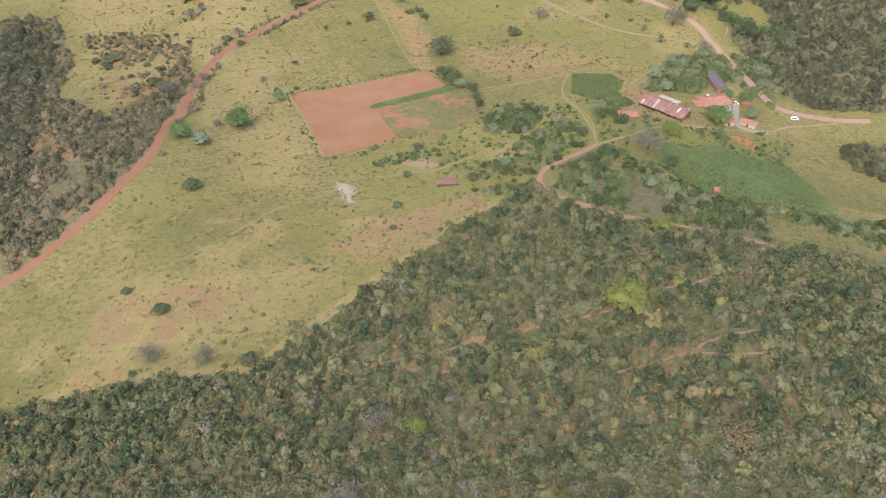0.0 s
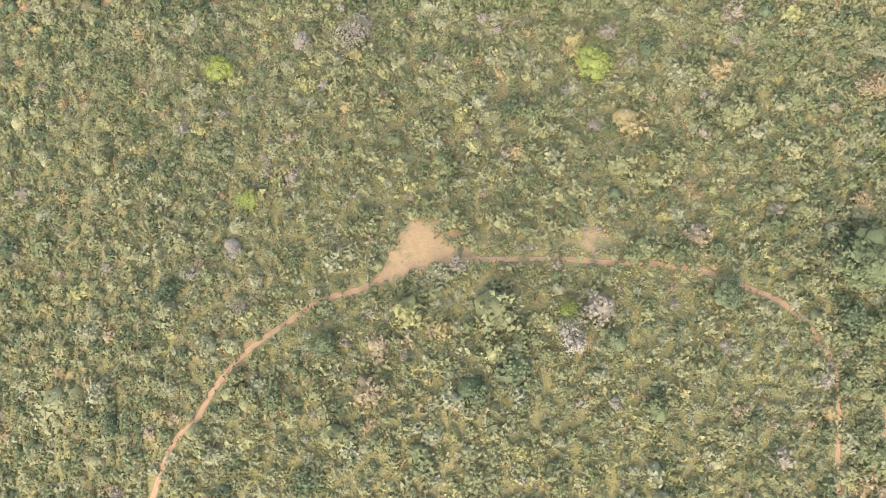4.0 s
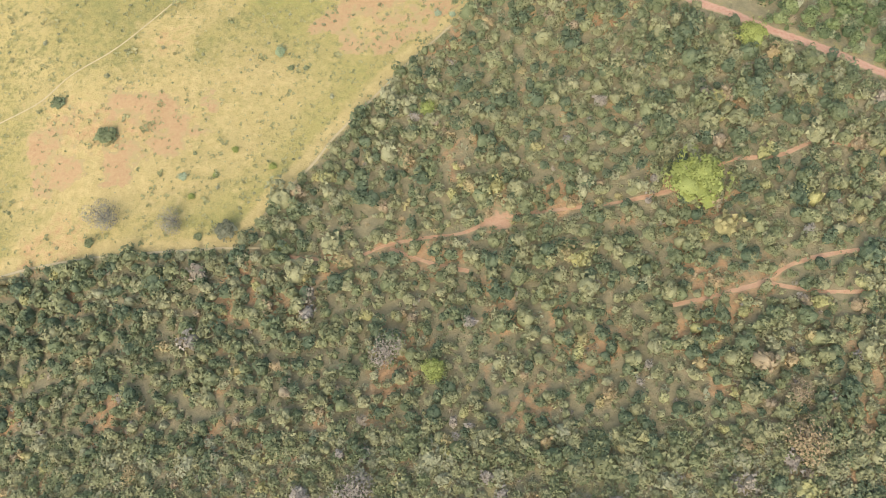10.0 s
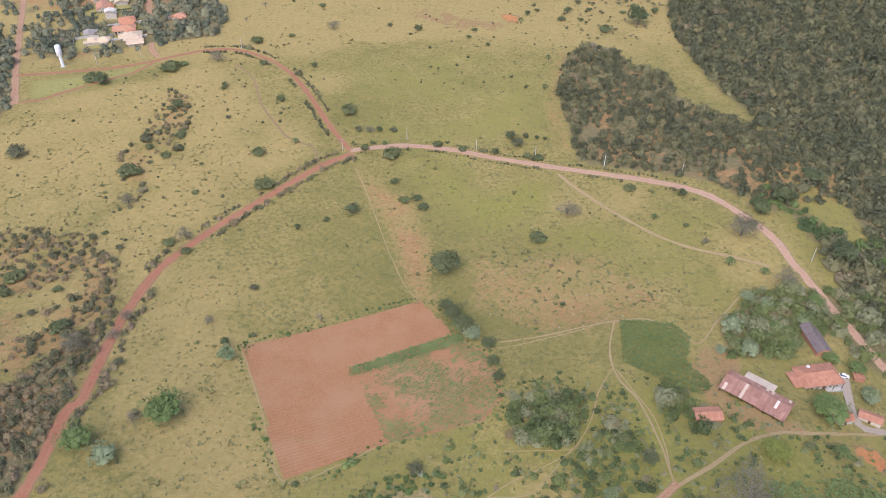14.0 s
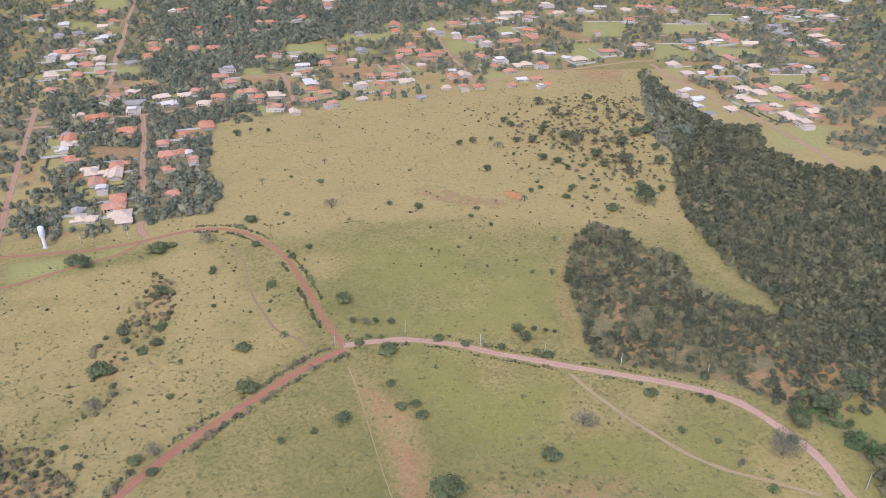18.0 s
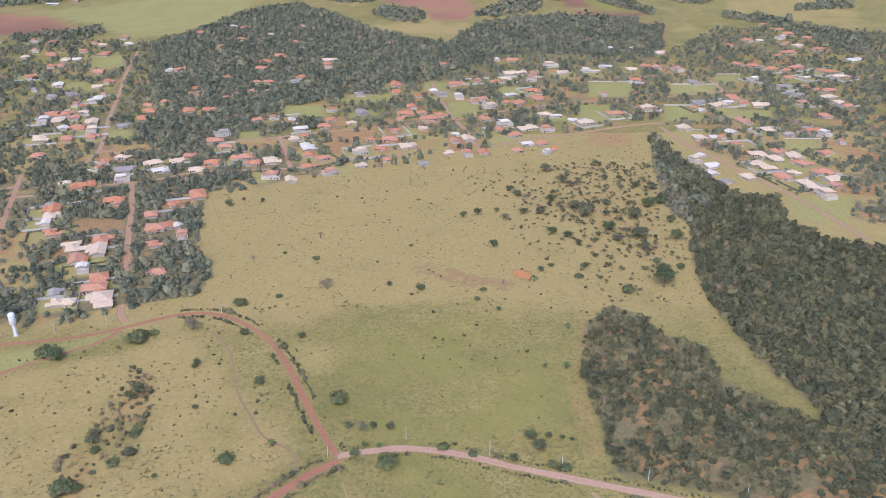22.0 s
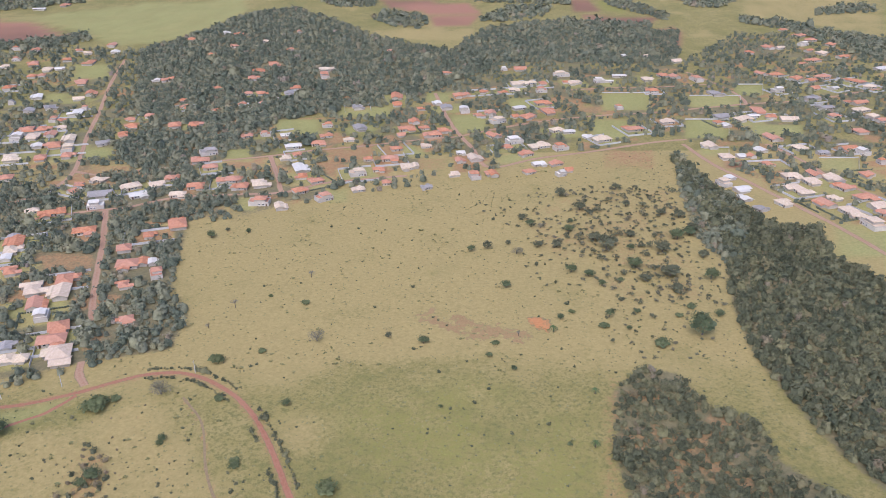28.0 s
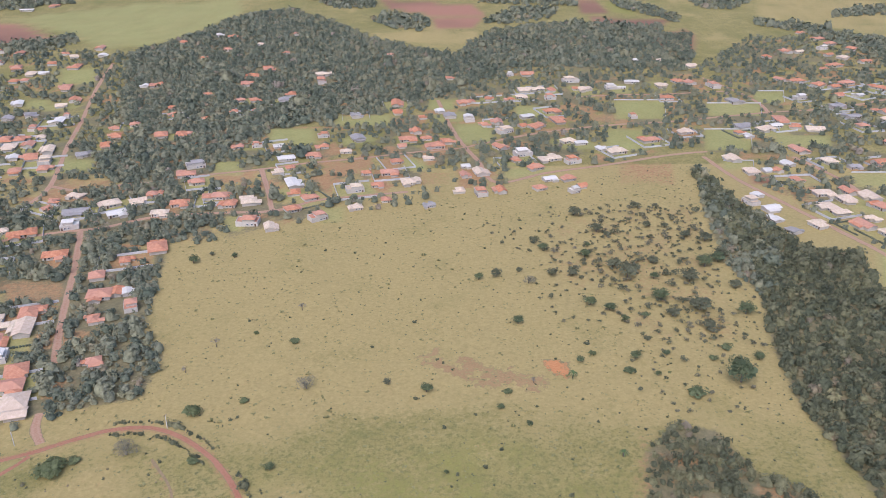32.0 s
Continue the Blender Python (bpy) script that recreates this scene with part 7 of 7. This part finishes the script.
# ---- water tower ----
def water_tower(x, y):
    root = new("water_tower")
    tagged(root, "white steel water tower with a wide tank on a narrow column", "water tower")
    root.location = (x, y, float(height(x, y)))
    part("foot", boxed(-1.6, 1.6, -1.6, 1.6, -0.5, 0.3), root, mat=M_CONCRETE)
    for name, rings in (("column", [(0, 0, 0.3, 1.15), (0, 0, 8.0, 1.15)]), ("tank", [(0, 0, 7.9, 1.2), (0, 0, 9.0, 2.0), (0, 0, 15.6, 2.0), (0, 0, 16.2, 1.6), (0, 0, 16.4, 0.05)])):
        v, f = tube(rings, 24)
        part(name, mesh_of(name, v, f, M_WHITE), root)
    for z in (10.5, 12.5, 14.5):
        v, f = tube([(0, 0, z, 2.03), (0, 0, z + 0.12, 2.03)], 24)
        part("hoop", mesh_of("hoop", v, f, M_CONCRETE), root)
    for k in range(26):
        part("rung", boxed(-0.25, 0.25, -2.25, -2.19, 1.0 + 0.55 * k, 1.05 + 0.55 * k), root, mat=M_CONCRETE)


water_tower(-266.5, 691.5)


# ---- farm ----
def at_ground(root, x, y, turn, up=0.0):
    root.matrix_basis = pose(x, y, float(height(x, y)) + up, 0, 0, turn)
    return root


def sheet_roof(root, x0, x1, y_ridge, y_eave, z_ridge, z_eave, sheets, mats, rng):
    """Overlapping metal sheets side by side from ridge to eave, each a piece of its own."""
    step = (x1 - x0) / sheets
    for k in range(sheets):
        for row in range(2):
            bm = bmesh.new()
            a, b = row / 2, (row + 1) / 2 + 0.03
            ya, yb = y_ridge + (y_eave - y_ridge) * a, y_ridge + (y_eave - y_ridge) * b
            za, zb = z_ridge + (z_eave - z_ridge) * a, z_ridge + (z_eave - z_ridge) * b
            up = 0.02 * (k % 2) + 0.03 * (1 - row) + rng.uniform(0, 0.02)
            xa = x0 + step * k
            box(bm, xa, xa + step * 1.03, min(ya, yb), max(ya, yb), 0, 0.04)
            for v in bm.verts:
                v.co.z += za + (zb - za) * (v.co.y - ya) / (yb - ya) + up
            part("roof_sheet", bm, root, mat=mats[int(rng.uniform() < 0.06 and len(mats) > 1)])


def cow_shed():
    rng = np.random.default_rng(5)
    root = new("cattle_shed")
    tagged(root, "long cattle shed roofed with rusty metal sheets", "shed")
    sheet_roof(root, -13, 3.0, 0.0, -7.0, 5.0, 3.4, 14, (M_RUST, M_CREAM), rng)
    sheet_roof(root, -13, 3.0, 0.0, 3.6, 5.0, 4.2, 14, (M_RUST, M_CREAM), rng)
    sheet_roof(root, 3.0, 13, 0.0, -7.0, 4.6, 3.0, 9, (M_RUST, M_WHITE_ROOF), rng)
    sheet_roof(root, 3.0, 13, 0.0, 4.0, 4.6, 3.7, 9, (M_RUST, M_CREAM), rng)
    sheet_roof(root, -7.5, 4.5, 3.4, 8.2, 4.1, 3.2, 9, (M_CREAM,), rng)
    for x in (-12.5, -8, -3.5, 1, 5, 9, 12.5):
        for y in (-6.7, 3.3):
            part("post", boxed(x - 0.12, x + 0.12, y - 0.12, y + 0.12, -1.5, 3.5 if y < 0 else 4.1), root, mat=M_DOOR)
    part("back_wall", boxed(-12.4, 12.4, 3.0, 3.2, -1.5, 2.4), root, mat=M_BRICK)
    part("lean_wall", boxed(-7.2, 4.2, 7.8, 8.0, -1.5, 3.0), root, mat=M_WALL)
    part("trough", boxed(-10, 0, -3.2, -2.4, -0.6, 0.6), root, mat=M_CONCRETE)
    at_ground(root, 123.0, 362.5, -41)


cow_shed()


def farmhouse():
    root = new("farmhouse")
    tagged(root, "farmhouse with a worn orange clay-tiled roof", "house")
    part("wall", boxed(-8.2, 8.2, -5.2, 5.2, -1.5, 3.0), root, mat=M_WALL)
    part("roof", roof_shell(-8.8, 8.8, -5.8, 5.8, 3.0, 2.0, 3.0), root, mat=M_OLD_TILE)
    part("wing_wall", boxed(-11.5, -8.2, -4.0, 3.0, -1.5, 2.6), root, mat=M_WALL)
    part("wing_roof", roof_shell(-12.3, -7.4, -4.8, 3.8, 2.62, 1.0, 1.2), root, mat=M_OLD_TILE)
    part("dormer", boxed(-3.0, -2.0, 3.4, 4.6, 3.0, 4.4), root, mat=M_WHITE)
    part("porch_floor", boxed(-8.2, 8.2, -6.6, -5.2, -0.8, 0.1), root, mat=M_CONCRETE)
    for x in (-7.6, -3.8, 0, 3.8, 7.6):
        part("porch_post", boxed(x - 0.1, x + 0.1, -6.2, -6.0, 0.1, 2.86), root, mat=M_DOOR)
    part("door", boxed(-0.55, 0.55, -5.26, -5.18, 0.1, 2.2), root, mat=M_DOOR)
    for x in (-5.2, -2.6, 2.8, 5.6):
        w = part("window", boxed(x - 0.6, x + 0.6, -5.25, -5.18, 1.0, 2.1), root, mat=M_WHITE)
        part("pane", boxed(x - 0.48, x + 0.48, -5.29, -5.25, 1.1, 2.0), w, mat=M_GLASS)
    for k in range(24):
        part("ridge_tile", boxed(-6.2 + k * 0.52, -5.72 + k * 0.52, -0.16, 0.16, 4.96, 5.1), root, mat=M_OLD_TILE)
    at_ground(root, 154.0, 377.0, 8)


farmhouse()


def outbuilding(name, label, x, y, turn, w, d, h, rise, roof, wall=None, open_sides=False):
    root = new(name)
    tagged(root, label, "shed")
    if open_sides:
        for px in (-w / 2 + 0.3, w / 2 - 0.3):
            for py in (-d / 2 + 0.3, d / 2 - 0.3):
                part("post", boxed(px - 0.1, px + 0.1, py - 0.1, py + 0.1, -1.0, h), root, mat=M_DOOR)
    else:
        part("wall", boxed(-w / 2 + 0.4, w / 2 - 0.4, -d / 2 + 0.4, d / 2 - 0.4, -1.0, h), root, mat=wall or M_WALL)
        part("door", boxed(-0.5, 0.5, -d / 2 + 0.33, -d / 2 + 0.42, 0, 2.0), root, mat=M_DOOR)
        for px in (-w / 2 + 0.45, w / 2 - 0.45):
            part("gable", gable_fill(px, -d / 2 + 0.4, d / 2 - 0.4, h, rise * 0.8), root, mat=wall or M_WALL)
    part("roof", roof_shell(-w / 2, w / 2, -d / 2, d / 2, h, rise, 0.0), root, mat=roof)
    at_ground(root, x, y, turn)


outbuilding("tool_shed", "small brick shed with an orange tiled roof", 99.3, 350.0, 2, 10.5, 6.5, 2.3, 1.1, M_OLD_TILE, M_BRICK)
outbuilding("gate_lodge", "small gate lodge with an orange tiled roof", 154.5, 354.5, 12, 7.5, 5.0, 2.3, 1.0, M_OLD_TILE)
outbuilding("gate_lodge", "small white gate lodge with orange tiles", 167.0, 356.5, -30, 9.0, 5.0, 2.3, 1.1, M_OLD_TILE)
outbuilding("hen_house", "little brick hut with an orange roof", 173.5, 380.5, 80, 5.5, 4.5, 2.0, 0.8, M_OLD_TILE, M_BRICK)
outbuilding("barn", "old barn with a dark weathered roof", 162.5, 400.0, 95, 17, 7.0, 2.8, 1.6, M_OLD_ROOF, M_BRICK)
outbuilding("field_shelter", "open shelter with a dark flat-pitched roof on the pasture", 4.8, 293.0, -2, 9.0, 5.0, 2.0, 0.35, M_RUST, None, True)
outbuilding("pump_house", "tiny brick pump house with a red roof", 117.5, 261.0, 75, 3.4, 2.6, 1.9, 0.5, M_OLD_TILE, M_BRICK)


def parked_car(x, y, turn):
    root = new("car")
    tagged(root, "white car parked beside the farmhouse", "car")
    bm = bmesh.new()
    box(bm, -2.1, 2.1, -0.85, 0.85, 0.3, 0.85)
    bmesh.ops.bevel(bm, geom=bm.edges[:], offset=0.09, segments=2, affect="EDGES")
    part("body", bm, root, mat=M_WHITE)
    bm = bmesh.new()
    vs = box(bm, -1.4, 1.0, -0.74, 0.74, 0.85, 1.45)
    for v in vs[4:]:
        v.co.x *= 0.72
        v.co.y *= 0.86
    part("cabin", bm, root, mat=M_GLASS)
    part("roof", boxed(-1.0, 0.7, -0.62, 0.62, 1.45, 1.5), root, mat=M_WHITE)
    for wx in (-1.3, 1.3):
        for wy in (-0.82, 0.82):
            v, f = tube([(0, 0, -0.1, 0.05), (0, 0, -0.1, 0.31), (0, 0, 0.1, 0.31), (0, 0, 0.1, 0.05)], 14)
            wheel = part("wheel", mesh_of("wheel", v, f, M_DOOR), root)
            wheel.matrix_basis = pose(wx, wy, 0.31, 90)
    at_ground(root, x, y, turn)


parked_car(167.5, 380.5, -15)


def parked_van(x, y, turn):
    root = new("van")
    tagged(root, "small white van parked beside the dirt road", "van")
    bm = bmesh.new()
    box(bm, -2.2, 2.2, -0.9, 0.9, 0.35, 1.1)
    bmesh.ops.bevel(bm, geom=bm.edges[:], offset=0.08, segments=2, affect="EDGES")
    part("body", bm, root, mat=M_WHITE)
    bm = bmesh.new()
    v = box(bm, -2.15, 1.5, -0.84, 0.84, 1.08, 2.0)
    for q in v[4:]:
        q.co.y *= 0.9
        if q.co.x > 0:
            q.co.x -= 0.6
    bmesh.ops.bevel(bm, geom=bm.edges[:], offset=0.07, segments=2, affect="EDGES")
    part("cabin", bm, root, mat=M_WHITE)
    for sy in (-1, 1):
        part("side_window", boxed(-1.6, 0.6, min(0.83 * sy, 0.86 * sy), max(0.83 * sy, 0.86 * sy), 1.25, 1.65), root, mat=M_GLASS)
    for wx in (-1.4, 1.4):
        for wy in (-0.85, 0.85):
            vv, f = tube([(0, 0, -0.1, 0.05), (0, 0, -0.1, 0.33), (0, 0, 0.1, 0.33), (0, 0, 0.1, 0.05)], 14)
            wheel = part("wheel", mesh_of("wheel", vv, f, M_DOOR), root)
            wheel.matrix_basis = pose(wx, wy, 0.33, 90)
    at_ground(root, x, y, turn)


parked_van(198.2, 369.6, -12)


def utility_pole(x, y, turn, tall=8.5):
    root = new("utility_pole")
    tagged(root, "pale concrete utility pole with a crossarm", "utility pole", "poles along the roads")
    v, f = tube([(0, 0, -0.5, 0.2), (0, 0, tall, 0.12), (0, 0, tall + 0.02, 0.01)], 8)
    part("pole", mesh_of("pole", v, f, M_CONCRETE), root)
    part("crossarm", boxed(-1.1, 1.1, -0.07, 0.07, tall - 0.6, tall - 0.45), root, mat=M_DOOR)
    for x0 in (-1.0, 0.0, 1.0):
        v, f = tube([(x0, 0, tall - 0.45, 0.05), (x0, 0, tall - 0.3, 0.08), (x0, 0, tall - 0.22, 0.02)], 6)
        part("insulator", mesh_of("insulator", v, f, M_WHITE), root)
    at_ground(root, x, y, turn)


for x, y, turn in ((59.6, 561.5, 70), (181.6, 453.3, 20), (-55.4, 569.8, 30), (-242.7, 693.5, 100), (-213.9, 704.0, 110), (25.1, 572.0, 80), (-17.0, 584.0, 90), (-142.5, 716.0, 60), (98.0, 547.5, 70), (138.0, 531.0, 55)):
    utility_pole(x, y, turn)


def garden_wall(pts, tall=2.2):
    """A plastered wall that follows the ground."""
    bm = bmesh.new()
    for (x0, y0), (x1, y1) in zip(pts, pts[1:]):
        d = Vector((x1 - x0, y1 - y0, 0)).normalized()
        s = Vector((-d.y, d.x, 0)) * 0.12
        n = max(1, int(math.hypot(x1 - x0, y1 - y0) / 12))
        for k in range(n):
            a, b = Vector((x0 + (x1 - x0) * k / n, y0 + (y1 - y0) * k / n, 0)), Vector((x0 + (x1 - x0) * (k + 1) / n, y0 + (y1 - y0) * (k + 1) / n, 0))
            za, zb = float(height(a.x, a.y)), float(height(b.x, b.y))
            v = [bm.verts.new(p + q + Vector((0, 0, z))) for p, q, z in ((a, s, za - 0.4), (b, s, zb - 0.4), (b, -s, zb - 0.4), (a, -s, za - 0.4), (a, s, za + tall), (b, s, zb + tall), (b, -s, zb + tall), (a, -s, za + tall))]
            for q in ((0, 1, 5, 4), (1, 2, 6, 5), (2, 3, 7, 6), (3, 0, 4, 7), (4, 5, 6, 7)):
                bm.faces.new([v[i] for i in q])
    me = bpy.data.meshes.new("garden_wall")
    bm.to_mesh(me)
    bm.free()
    me.materials.append(M_CONCRETE)
    tagged(new("garden_wall", me), "pale plastered garden wall round a plot", "wall", "garden walls")


for lot in LAWNS[8:14]:
    garden_wall(lot[:3], 1.3)


def hedge(pts, seed):
    """A clipped hedge: overlapping bushes of sprays in a row."""
    rng = np.random.default_rng(seed)
    form = crown(rng, 1.3, 1.7, 4, 20, 0.36, core=5)
    vs, fs = [], []
    for (x0, y0), (x1, y1) in zip(pts, pts[1:]):
        n = max(2, int(math.hypot(x1 - x0, y1 - y0) / 1.7))
        for k in range(n):
            x, y = x0 + (x1 - x0) * k / n, y0 + (y1 - y0) * k / n
            fs.append(form[1] + len(vs) * len(form[0]))
            vs.append(form[0] * rng.uniform(0.8, 1.2) + np.array([x, y, float(height(x, y))]))
    v = np.concatenate(vs)
    tagged(new("hedge", mesh_of("hedge", v, np.concatenate(fs), M_HAZED_TREES, tint=np.full(len(v), rng.uniform(0.0, 0.4)))), "dark green hedge round a garden plot", "hedge", "garden hedges")


for n, (x, y, a, b, turn, what) in enumerate(PLOTS):
    c = plot_corners(x, y, a, b, turn)
    if what == "hedge" and y < 1250:
        hedge([c[3], c[0], c[1]] if n % 2 else [c[0], c[1], c[2]], n)
    elif n % 3 != 1:
        garden_wall([c[2], c[3], c[0], c[1]] if n % 2 else [c[3], c[0], c[1], c[2]], 1.9)
